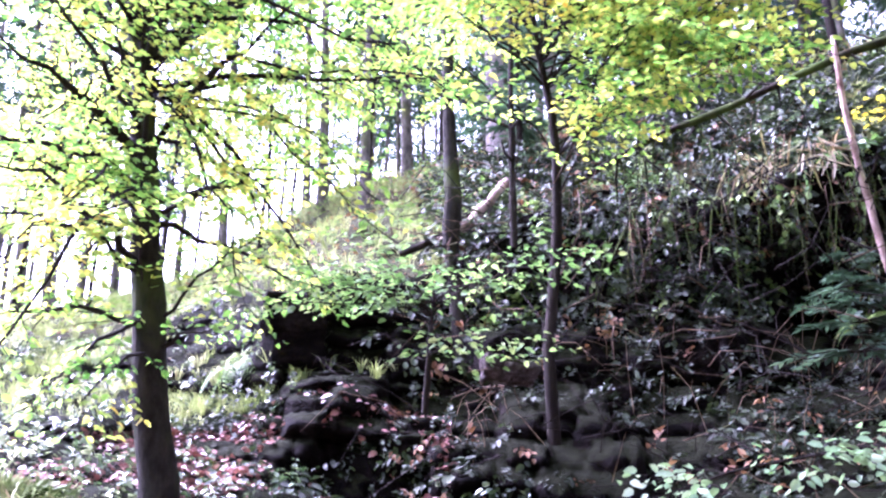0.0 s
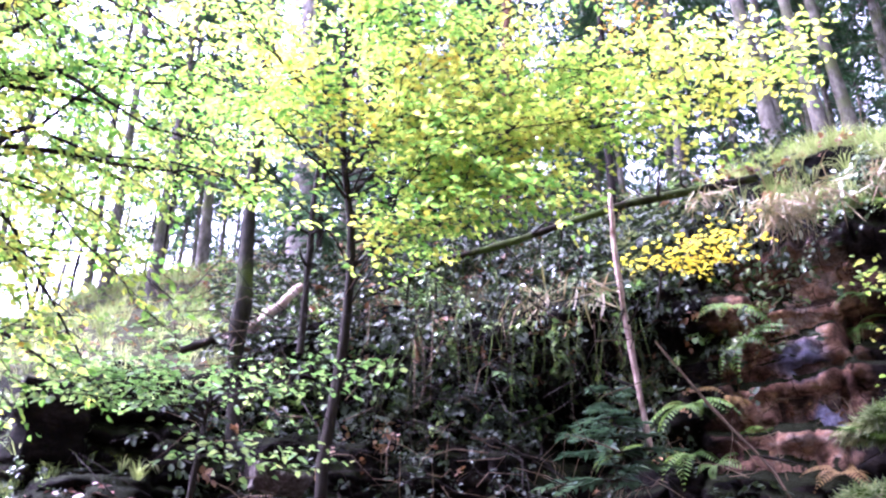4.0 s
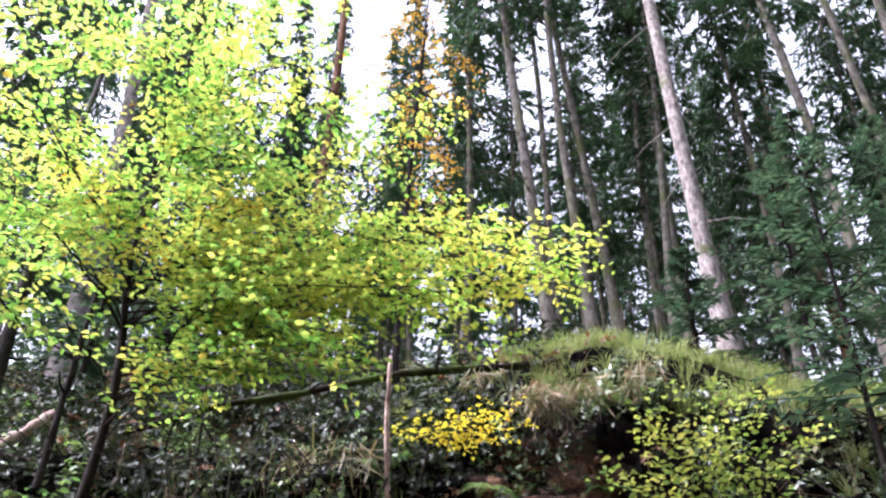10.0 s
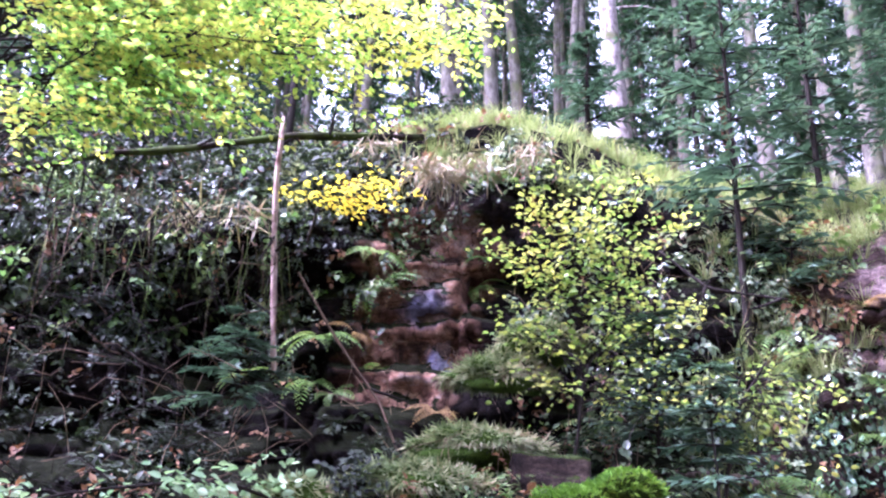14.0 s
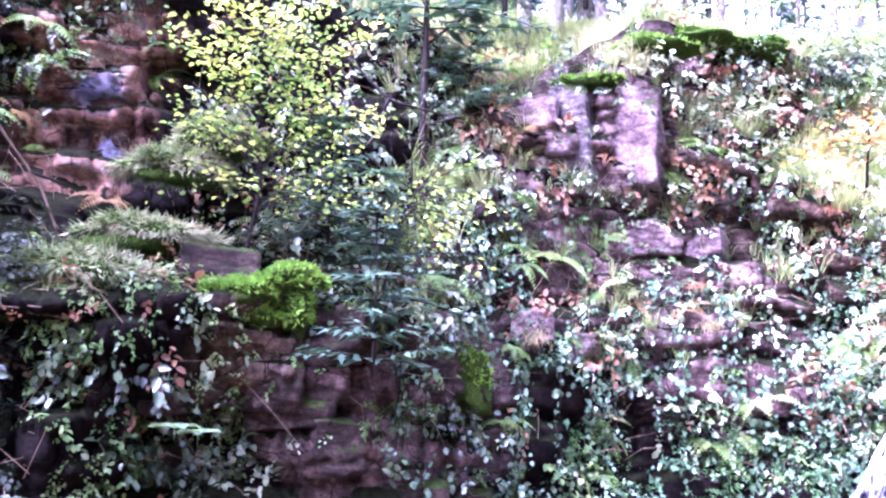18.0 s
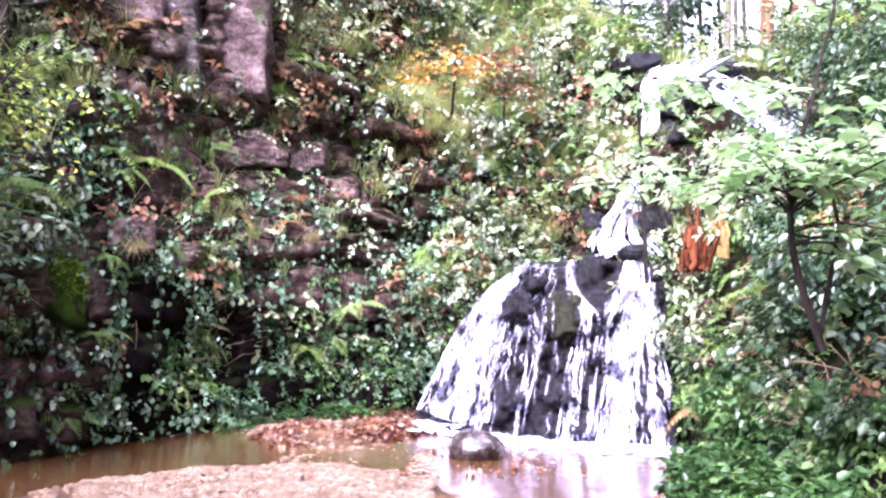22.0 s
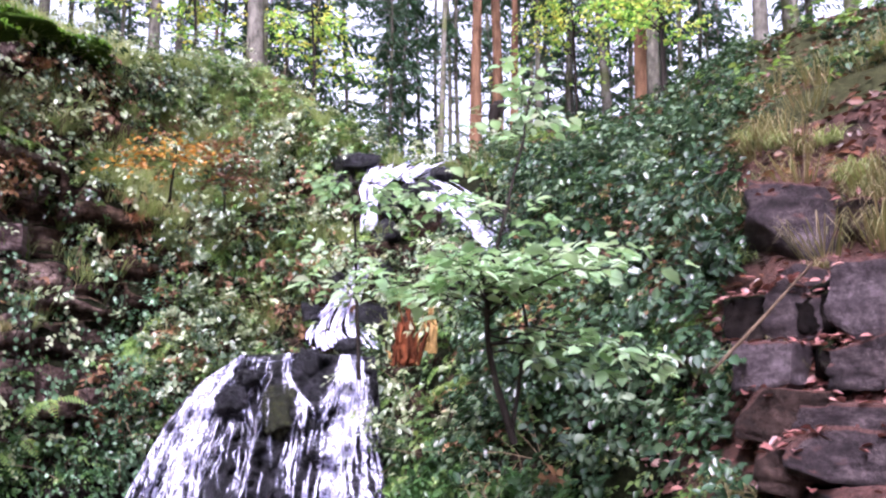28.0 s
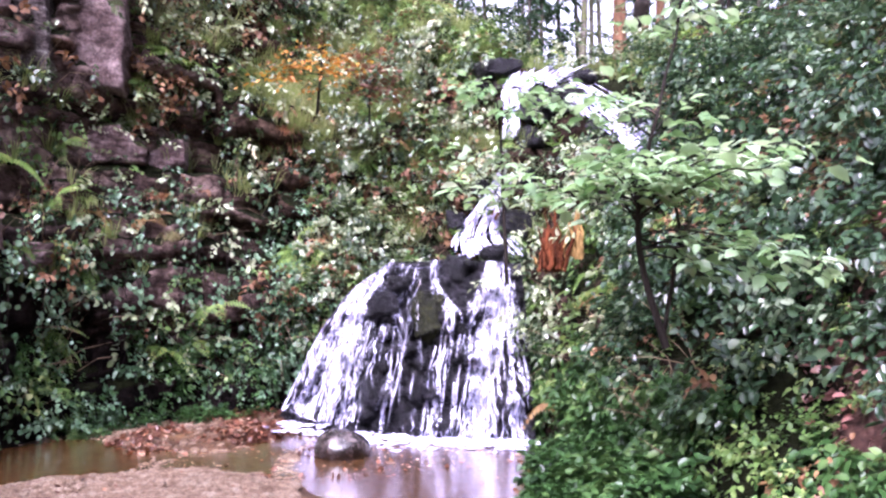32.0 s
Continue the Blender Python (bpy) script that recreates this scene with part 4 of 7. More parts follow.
def fall_point(u, v):
    u, v = np.asarray(u, float), np.asarray(v, float)
    t = [np.interp(u, [k[0] for k in FALL_TOP], [k[i] for k in FALL_TOP]) for i in (1, 2, 3)]
    l = [np.interp(u, [k[0] for k in FALL_LOW], [k[i] for k in FALL_LOW]) for i in (1, 2, 3)]
    w = v ** 0.75
    b, rise = t[0] + (l[0] - t[0]) * w, t[1] + (l[1] - t[1]) * v
    r = t[2] + (l[2] - t[2]) * v ** 1.3 - 0.28 * np.sin(np.pi * np.clip(v, 0, 1)) * np.sin(np.pi * np.clip(u, 0, 1))
    b = np.radians(b)
    p = np.stack([-np.sin(b) * r, np.cos(b) * r, 1.45 + r * np.tan(np.radians(rise))], -1)
    q = p.reshape(-1, 3)
    out_ = unit(q * [1, 1, 0])
    lump = np.abs(fbm(q * 2.1, 2, 61)) * 0.62 + np.abs(fbm(q * 5, 3, 62)) * 0.34 + np.abs(fbm(q * 12, 2, 63)) * 0.09
    return (q - out_ * (lump - 0.1)[:, None]).reshape(p.shape)


waterfall = base("waterfall", spot(-84, -9, 9.6), "small waterfall fanning in white strands over black wet rock", "waterfall")
wf0 = np.array(waterfall.location)
soup = Soup()
U, V = np.meshgrid(np.linspace(-0.04, 1.05, 120), np.linspace(-0.02, 1.06, 90), indexing="ij")
soup.add(fall_point(U, np.clip(V, 0, 2)).reshape(-1, 3), None, grid_faces(120, 90))
part("rock", soup, M_WETROCK, waterfall, "black wet lumpy rock", smooth=True, place=wf0)


def stream(soup, line, spread, n, wide, g, lift=0.05):
    """Broken ribbons of falling water along a line of (across, down) on the fan: long cords, short splashes and drops."""
    line = np.array(line)
    cum = np.linspace(0, 1, len(line))
    for i in range(n):
        m = 13 if i % 2 else 6
        a = g.uniform(-0.1, 0.97)
        s = np.clip(np.linspace(a, a + (g.uniform(0.15, 0.45) if i % 2 else g.uniform(0.03, 0.14)), m), 0, 1)
        off = np.clip(g.normal(0, 0.5), -1, 1) * spread
        us = np.interp(s, cum, line[:, 0]) + off * (0.6 + 0.6 * s) + np.cumsum(g.normal(0, 0.006, m))
        vs = np.interp(s, cum, line[:, 1])
        w = wide * g.uniform(0.35, 1.3) * np.sin(np.linspace(0.25, 3.0, m)) ** 0.7 * g.uniform(0.55, 1.2, m)
        c = fall_point(us, np.clip(vs, 0, 1.01))
        o = unit(c * [1, 1, 0])
        c = c - o * (lift * g.uniform(0.3, 1.5))
        c[1:-1] = c[1:-1] * 0.6 + (c[:-2] + c[2:]) * 0.2
        t = np.cross(o, [0, 0, 1.0])
        v3 = np.stack([c - t * w[:, None] * 0.5, c - o * (w * 0.4)[:, None], c + t * w[:, None] * 0.5], 1).reshape(-1, 3)
        soup.add(v3, None, grid_faces(m, 3))


for line, spread, n, wide in (
        ([(0.1, 0.0), (0.08, 0.4), (0.08, 1.0)], 0.085, 210, 0.03), ([(0.24, 0.0), (0.19, 0.35), (0.19, 1.0)], 0.05, 140, 0.028),
        ([(0.40, 0.0), (0.37, 0.25), (0.31, 0.6), (0.27, 0.95)], 0.03, 34, 0.02), ([(0.33, 0.0), (0.34, 0.22), (0.40, 0.45), (0.42, 1.0)], 0.03, 40, 0.018),
        ([(0.5, 0.0), (0.55, 0.15), (0.64, 0.3), (0.61, 0.6), (0.60, 1.0)], 0.03, 64, 0.03), ([(0.86, 0.0), (0.84, 0.3), (0.80, 0.6), (0.79, 1.0)], 0.065, 270, 0.032),
        ([(0.92, 0.0), (0.92, 0.35), (0.93, 0.7), (0.93, 1.0)], 0.035, 64, 0.03), ([(0.8, 0.1), (0.72, 0.4), (0.69, 1.0)], 0.025, 44, 0.025), ([(0.2, 0.02), (0.45, 0.05), (0.7, 0.03)], 0.08, 50, 0.026)):
    soup = Soup()
    stream(soup, line, spread, n, wide, g)
    tagged(part("stream", soup, M_SHEET, waterfall, "white falling water", smooth=True, place=wf0), kind="stuff")
soup = Soup()
stream(soup, [(0.44, 0.05), (0.47, 0.4), (0.48, 1.0)], 0.06, 24, 0.011, g, 0.2)
stream(soup, [(0.3, 0.05), (0.28, 0.5), (0.27, 1.0)], 0.05, 30, 0.013, g, 0.16)
tagged(part("stream", soup, M_SHEET, waterfall, "thin falling water over the rocks", smooth=True, place=wf0), kind="stuff")
M_MOSSWET = rock_material("mossy_wet_rock", [(0.38, (0.004, 0.004, 0.002)), (0.5, (0.02, 0.022, 0.008)), (0.66, (0.07, 0.075, 0.02))], 0.6, 4.0, 0.0)
for b, rise, r, size, mat in ((-81.4, -0.1, 9.95, (0.32, 0.35, 0.3), M_WETROCK), (-84.5, -0.7, 9.75, (0.34, 0.4, 0.5), M_MOSSWET), (-86.3, 2.2, 10.18, (0.28, 0.35, 0.34), M_WETROCK), (-82.9, 1.4, 10.1, (0.35, 0.3, 0.18), M_WETROCK), (-88.9, 3.5, 10.15, (0.28, 0.3, 0.16), M_WETROCK), (-86.6, -1.6, 9.7, (0.2, 0.3, 0.28), M_WETROCK)):
    soup = Soup()
    blob(soup, (0, 0, 0), np.array(size) * 0.62, 0.0, 0.6, int(g.integers(99)), 26, 40, 0.2, 0.5)
    m = np.array(Euler((g.normal(0, 0.15), g.normal(0, 0.15), radians(b) + g.normal(0, 0.3))).to_matrix())
    soup.v[0] = (soup.v[0] @ m.T + spot(b, rise, r)).astype(np.float32)
    part("rock", soup, mat, waterfall, place=wf0)


def on_face(b, rise):
    """The place on the face at a bearing and rise, as seen from the pool, and the way out of the face."""
    j = int(np.argmin(np.abs(BEARINGS - b)))
    a, c = np.searchsorted(S, [0.9, 4.7])
    col_ = LAND[j, a:c]
    up_ = np.maximum.accumulate(np.degrees(np.arctan2(col_[:, 2] - 1.45, np.hypot(col_[:, 0], col_[:, 1]))))
    i_ = min(int(np.searchsorted(up_, rise)), len(col_) - 1)
    return col_[i_].copy(), NORMALS[j, a + i_]


def cascade(soup, line, widths, n, g):
    """White water that runs down the face along a line of (bearing, rise)."""
    line = np.array(line, float)
    u_ = np.linspace(0, 1, len(line))
    uu = np.linspace(0, 1, 26)
    P = np.array([on_face(np.interp(u, u_, line[:, 0]), np.interp(u, u_, line[:, 1]))[0] for u in uu])
    for _ in range(3):
        P[1:-1] = P[1:-1] * 0.4 + (P[:-2] + P[2:]) * 0.3
    cum = np.concatenate([[0], np.cumsum(np.linalg.norm(np.diff(P, axis=0), axis=1))])
    W = np.interp(uu, u_, widths)
    for _ in range(n):
        a = g.uniform(-0.1, cum[-1])
        s = np.clip(np.linspace(a, a + g.uniform(0.25, 0.8), 7), 0, cum[-1])
        c = np.stack([np.interp(s, cum, P[:, i]) for i in range(3)], -1)
        w0 = np.interp(s, cum, W)
        o = unit(c * [1, 1, 0])
        t = np.cross(o, [0, 0, 1.0])
        c = c + t * (g.uniform(-0.5, 0.5) * w0)[:, None] - o * g.uniform(0.08, 0.22) + [0, 0, g.uniform(0.02, 0.1)] + np.cumsum(g.normal(0, 0.004, (7, 3)), 0)
        w = g.uniform(0.014, 0.046) * np.sin(np.linspace(0.4, 2.9, 7)) ** 0.6
        v3 = np.stack([c - t * w[:, None] * 0.5, c - (o * 0.35 - [0, 0, 0.2]) * w[:, None], c + t * w[:, None] * 0.5], 1).reshape(-1, 3)
        soup.add(v3, None, grid_faces(7, 3))


upper = base("upper_cascade", on_face(-90, 6)[0], "narrow upper cascade stepping down between ferns and rocks", "waterfall")
up0 = np.array(upper.location)
for line, widths, n in (([(-91.2, 14.8), (-90.3, 13.8), (-90.0, 13.0), (-90.2, 11.8), (-90.0, 10.6)], [0.7, 0.45, 0.22, 0.2, 0.24], 85), ([(-93.2, 15.1), (-92.0, 14.5), (-91.6, 14.1)], [1.0, 0.9, 0.6], 55),
                        ([(-89.6, 8.2), (-89.0, 6.8), (-88.3, 5.4), (-87.9, 4.2), (-88.4, 3.0)], [0.2, 0.3, 0.45, 0.75, 0.95], 150),
                        ([(-93.6, 14.2), (-94.4, 13.6), (-95.6, 12.8), (-97.2, 11.6), (-98.6, 10.4), (-99.0, 9.4)], [0.6, 0.7, 0.75, 0.7, 0.5, 0.3], 190)):
    soup = Soup()
    cascade(soup, line, widths, n, g)
    tagged(part("stream", soup, M_FOAM, upper, "white rushing water", smooth=True, place=up0), kind="stuff")
for b, rise, sx, sz in [(-89.0, 14.9, 0.6, 0.24), (-88.3, 14.2, 0.4, 0.2), (-92.8, 15.6, 0.5, 0.16), (-93.6, 13.2, 0.5, 0.3), (-91.6, 12.6, 0.4, 0.3), (-91.2, 11.0, 0.3, 0.26), (-96.0, 11.4, 0.4, 0.25), (-89.2, 4.4, 0.36, 0.16), (-87.0, 4.0, 0.34, 0.2), (-86.6, 5.2, 0.3, 0.2),
                       (-90.6, 5.4, 0.36, 0.24), (-88.2, 7.6, 0.26, 0.18), (-91.0, 8.4, 0.3, 0.2), (-98.6, 12.0, 0.4, 0.2), (-94.8, 14.6, 0.3, 0.16)]:
    soup = Soup()
    chunk(soup, (sx, sx * 0.8, sz), int(g.integers(9999)), 10, 0.2, 4, 0.2)
    m = np.array(Euler((g.normal(0, 0.2), g.normal(0, 0.2), g.uniform(0, 6))).to_matrix())
    at_, out_ = on_face(b, rise)
    soup.v[0] = (soup.v[0] @ m.T + at_ - unit(at_ * [1, 1, 0]) * 0.1).astype(np.float32)
    part("rock", soup, M_WETROCK, upper, place=up0)

# foam where the fall meets the pool
soup = Soup()
for _ in range(420):
    u = g.random()
    c = fall_point([u], [1.0])[0]
    o = unit(c * [1, 1, 0])
    c = c - o * abs(g.normal(0.1, 0.28)) + np.cross(o, [0, 0, 1]) * g.normal(0, 0.12)
    c[2] = 0.063 + g.uniform(0, 0.015) + 0.06 * (u < 0.12)
    blob(soup, c, (g.uniform(0.03, 0.13), g.uniform(0.02, 0.06), 0.01), radians(-84) + g.normal(0, 0.4), 0.4, int(g.integers(99)), 4, 8)
thing("foam", soup, M_FOAM, "white foam on the pool at the foot of the fall", "foam", kind="stuff", smooth=True)

# boulder and pebbles in the pool
M_BOULDER, t_, p_ = material("wet_boulder")
t_.links.new(ramp(t_, [(0.36, (0.006, 0.005, 0.005)), (0.52, (0.035, 0.026, 0.025)), (0.64, (0.13, 0.105, 0.1))], noise_node(t_, 7, 8, 0.7)), p_.inputs["Base Color"])
t_.links.new(ramp(t_, [(0.35, (0.08,) * 3), (0.65, (0.32,) * 3)], noise_node(t_, 4, 5, 0.6)), p_.inputs["Roughness"])
p_.inputs["Specular IOR Level"].default_value = 0.8
bumped(t_, p_, noise_node(t_, 9, 6, 0.65), 0.45, 0.04)
soup = Soup()
blob(soup, [*spot(-78.8, 0, 8.15)[:2], 0.12], (0.31, 0.26, 0.18), radians(12), 0.16, 5, 22, 34, 0.06)
thing("boulder", soup, M_BOULDER, "smooth dark wet boulder lying in the shallow pool", "boulder", smooth=True)
M_PEBBLE = rock_material("pebbles", [(0.35, (0.13, 0.07, 0.04)), (0.5, (0.36, 0.25, 0.17)), (0.66, (0.64, 0.54, 0.42))], 0.3, 6.0, 0.0)
soup = Soup()
for count, b0, b1, s0, s1, seed in ((7000, -54, -76, 0.5, 0.76, 401), (2200, -62, -92, 0.66, 0.98, 402), (900, -48, -66, 0.7, 0.99, 403)):
    pts, nrm, gg = scatter(count, b0, b1, s0, s1, seed)
    for q in pts:
        z = gg.uniform(0.012, 0.05) * gg.random() ** 0.7 + 0.008
        blob(soup, q + [0, 0, 0.003], (z * gg.uniform(0.9, 1.6), z, z * 0.6), gg.uniform(0, 6), 0.3, 5, 4, 4)
thing("gravel", soup, M_PEBBLE, "pinkish wet gravel on the stream bar", "gravel", kind="stuff", smooth=True)

# ---- plants that cover the rock ----
M_IVY = leaf_material("ivy_leaves", [(0.0, (0.03, 0.07, 0.03)), (0.5, (0.09, 0.17, 0.09)), (1.0, (0.22, 0.33, 0.2))], 0.2, 0.25)
M_HERB = leaf_material("herb_leaves", [(0.0, (0.012, 0.036, 0.01)), (0.6, (0.04, 0.1, 0.025)), (0.9, (0.12, 0.2, 0.06)), (1.0, (0.2, 0.28, 0.1))], 0.3, 0.35)
M_GRASS = leaf_material("grass_blades", [(0.0, (0.12, 0.17, 0.05)), (0.5, (0.27, 0.33, 0.12)), (0.85, (0.46, 0.47, 0.26)), (1.0, (0.5, 0.42, 0.26))], 0.4, 0.5)
M_DRYGRASS = leaf_material("dry_grass", [(0.0, (0.09, 0.11, 0.04)), (0.5, (0.2, 0.18, 0.08)), (1.0, (0.36, 0.25, 0.16))], 0.35, 0.5)
M_LITTER = leaf_material("fallen_leaves", [(0.0, (0.035, 0.012, 0.007)), (0.45, (0.1, 0.034, 0.018)), (0.8, (0.21, 0.09, 0.045)), (1.0, (0.46, 0.28, 0.17))], 0.1, 0.35)
M_PINKLITTER = leaf_material("pink_fallen_leaves", [(0.0, (0.08, 0.028, 0.024)), (0.5, (0.22, 0.085, 0.075)), (0.85, (0.4, 0.2, 0.17)), (1.0, (0.62, 0.45, 0.4))], 0.1, 0.35)
M_BROWN = leaf_material("brown_leaves", [(0.0, (0.07, 0.03, 0.016)), (0.5, (0.18, 0.085, 0.04)), (1.0, (0.36, 0.21, 0.1))], 0.25, 0.6)
M_ORANGE = leaf_material("orange_leaves", [(0.0, (0.25, 0.1, 0.03)), (0.5, (0.5, 0.24, 0.04)), (1.0, (0.62, 0.42, 0.06))], 0.4, 0.5)
M_FERN = leaf_material("fern_fronds", [(0.0, (0.07, 0.15, 0.03)), (0.7, (0.17, 0.27, 0.06)), (1.0, (0.3, 0.3, 0.08))], 0.4, 0.5)
M_LIME = leaf_material("shrub_leaves", [(0.0, (0.12, 0.26, 0.05)), (0.4, (0.28, 0.4, 0.08)), (0.68, (0.56, 0.6, 0.13)), (0.9, (0.74, 0.68, 0.15)), (1.0, (0.8, 0.74, 0.3))], 0.5, 0.3)
M_BIGLEAF = leaf_material("sapling_leaves", [(0.0, (0.14, 0.27, 0.11)), (0.45, (0.28, 0.43, 0.22)), (0.8, (0.46, 0.58, 0.4)), (0.96, (0.6, 0.66, 0.5)), (1.0, (0.5, 0.5, 0.2))], 0.45, 0.24)
M_MOSS = leaf_material("moss_tufts", [(0.0, (0.05, 0.13, 0.008)), (0.6, (0.12, 0.26, 0.015)), (1.0, (0.22, 0.36, 0.03))], 0.3, 0.8)


def cover(name, n, b0, b1, s0, s1, seed, mat, size, label, category="plants", lift=0.25, clump=1.2, clump_size=0.8, wide=0.7, upright=0.6, flatness=None):
    """Loose leaves over a stretch of the land, lifted in uneven bushes."""
    k = 1 if lift < 0.1 else 7
    p, nr, gg = scatter(max(n // k, 1), b0, b1, s0, s1, seed, flatness, clump, clump_size)
    m = len(p)
    bush = np.clip(0.5 + 0.9 * fbm(p / 0.45, 2, seed + 50), 0, 1.3)
    p = p + unit(nr + [0, 0, 0.5]) * (gg.random(m) ** 1.3 * lift * bush)[:, None]
    stem = unit(nr * 0.6 + gg.normal(0, 0.6, (m, 3)) + [0, 0, 0.15])
    tone = gg.uniform(0.65, 1.3, m)
    p, nr, stem, tone = (np.repeat(a, k, 0) for a in (p, nr, stem, tone))
    n = len(p)
    f = np.tile(np.arange(k) / max(k - 1, 1), m)
    side = unit(np.cross(stem, nr + [0.01, 0.02, 0.3])) * np.where(np.arange(n) % 2, 1, -1)[:, None]
    ln = size * tone * gg.uniform(0.7, 1.2, n)
    p = p + stem * (size * 2.6 * f * (k > 1))[:, None] - np.array([0, 0, 1.0]) * (size * 1.1 * f ** 2 * (k > 1))[:, None] + gg.normal(0, 0.008, (n, 3))
    up = unit(nr * (1 - upright) + np.array([0, 0, upright]) + gg.normal(0, 0.28, (n, 3)))
    way = unit(stem * 0.5 + side * (1.1 - 0.8 * f)[:, None] + gg.normal(0, 0.2, (n, 3)) - [0, 0, 0.35]) if k > 1 else unit(gg.normal(0, 1, (n, 3)) * [1, 1, 0.3])
    s = Soup()
    leaves(s, p, up, way, ln, ln * wide)
    return thing(name, s, mat, label, category, kind="stuff")


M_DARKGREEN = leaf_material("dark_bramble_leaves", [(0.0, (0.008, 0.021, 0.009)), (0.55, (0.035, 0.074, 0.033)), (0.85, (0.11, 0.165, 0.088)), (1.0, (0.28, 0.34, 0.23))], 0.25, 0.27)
# shaded copy of the bramble leaves for the left face, shade in the colour
M_LEAFSHADE = leaf_material("shade_dark_leaves", [(0.0, (0.005, 0.009, 0.0035)), (0.5, (0.017, 0.03, 0.011)), (0.85, (0.045, 0.065, 0.026)), (0.98, (0.1, 0.125, 0.06)), (1.0, (0.22, 0.25, 0.17))], 0.2, 0.6)
M_NETTLE = leaf_material("nettle_leaves", [(0.0, (0.04, 0.095, 0.022)), (0.55, (0.13, 0.22, 0.06)), (0.85, (0.28, 0.36, 0.12)), (1.0, (0.42, 0.44, 0.2))], 0.4, 0.35)
M_PALE = leaf_material("pale_bramble_leaves", [(0.0, (0.1, 0.14, 0.06)), (0.4, (0.24, 0.29, 0.15)), (0.75, (0.4, 0.44, 0.27)), (0.93, (0.52, 0.52, 0.38)), (1.0, (0.5, 0.34, 0.17))], 0.3, 0.28)
PATCH = dict(clump=5.5, clump_size=0.75)
cover("brambles", 7500, 22, -26, 0.75, 3.9, 501, M_LEAFSHADE, 0.078, "sparse bramble leaves, darkened in colour for shade, over the rock face", lift=0.5, clump=3.0)
cover("brambles", 8000, -24, -52, 1.1, 3.9, 531, M_BRAMBLE, 0.09, "bramble and ivy leaves over the damp rock ledges", lift=0.4, clump=3.0)
cover("brambles", 4600, -48, -80, 1.0, 4.0, 502, M_BRAMBLE, 0.075, "bramble leaves and creepers on the damp cliff", lift=0.8, **PATCH)
cover("nettles", 3200, -50, -88, 1.2, 4.0, 532, M_NETTLE, 0.075, "yellow-green nettles and herbs on the damp cliff", lift=0.6, **PATCH)
cover("brambles", 15000, -74, -100, 1.6, 4.3, 503, M_BRAMBLE, 0.08, "thick brambles beside the upper cascade", lift=0.85, **PATCH)
cover("nettles", 3600, -80, -104, 1.2, 4.2, 533, M_NETTLE, 0.09, "light green herbs beside the cascade", lift=0.35, **PATCH)
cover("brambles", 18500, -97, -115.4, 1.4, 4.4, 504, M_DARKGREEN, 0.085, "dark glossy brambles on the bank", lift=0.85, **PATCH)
cover("brambles", 8000, -62, -98, 1.3, 4.4, 551, M_PALE, 0.08, "pale bramble sprays standing out of the thicket", lift=1.0, clump=4.5, clump_size=0.6)
cover("brambles", 2600, -3, -22, 3.3, 4.05, 553, M_BRAMBLE, 0.08, "paler bramble leaves along the brow of the cave", lift=0.6, clump=3.0)
cover("brambles", 6500, 12, -24, 0.85, 1.9, 554, M_LEAFSHADE, 0.075, "leaves darkened in colour for shade over the foot of the face", lift=0.45, clump=1.5)
# paler copies among the darkened leaves, placed as glints
cover("brambles", 1300, 8, -24, 0.85, 1.9, 555, M_BRAMBLE, 0.075, "few paler leaves standing in for glints at the dark foot of the face", lift=0.5, clump=4.0)
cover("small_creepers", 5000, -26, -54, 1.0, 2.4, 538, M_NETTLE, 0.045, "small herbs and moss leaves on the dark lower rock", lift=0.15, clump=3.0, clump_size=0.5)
cover("small_creepers", 9000, 24, -26, 1.0, 3.9, 537, M_LEAFSHADE, 0.045, "small leaves darkened in colour for shade over the outcrop", lift=0.25, clump=3.0, clump_size=0.6)
cover("small_creepers", 4000, -46, -100, 1.0, 4.2, 534, M_HERB, 0.045, "small creeping leaves over rock and soil", lift=0.2, clump=2.0, clump_size=0.5)
cover("small_creepers", 9000, -96, -114, 1.0, 4.2, 535, M_NETTLE, 0.05, "small creeping leaves on the bank", lift=0.25, clump=2.0, clump_size=0.5)
cover("creeper", 4200, -52, -78, 1.0, 3.0, 505, M_IVY, 0.065, "pale ivy leaves hanging on the rock", lift=0.3, clump=7.0, clump_size=0.9)
cover("ground_plants", 23000, -91.5, -115, 0.55, 1.9, 506, M_HERB, 0.07, "low green herbs on the stream bank", lift=0.3, clump=1.8)
cover("ground_plants", 6000, -58, -78, 0.93, 1.5, 507, M_HERB, 0.05, "fresh green herbs along the foot of the cliff", lift=0.15, clump=1.2)
cover("ground_plants", 7000, 40, 12, 1.0, 4.0, 508, M_BRAMBLE, 0.06, "low plants on the sunlit slope", lift=0.3, clump=2.6)
cover("bracken", 5200, -50, -90, 1.5, 4.1, 509, M_BROWN, 0.085, "dead brown leaves among the creepers", lift=0.4, **PATCH)
cover("bracken", 1600, -96, -112, 1.5, 4.1, 536, M_BROWN, 0.08, "dead brown leaves under the brambles", lift=0.3, **PATCH)
cover("bracken", 2000, 12, -45, 1.0, 3.9, 510, M_BROWN, 0.07, "dead brown leaves on the rock ledges", lift=0.25, clump=2.6)
cover("leaf_litter", 22000, 38, 8, 0.6, 2.6, 511, M_PINKLITTER, 0.07, "red-brown fallen beech leaves on the slope", lift=0.03, clump=1.6, upright=0.3)
cover("leaf_litter", 2800, -108, -126, 0.6, 3.4, 512, M_PINKLITTER, 0.08, "pinkish fallen leaves on the stone steps", lift=0.03, clump=0.8, upright=0.3)
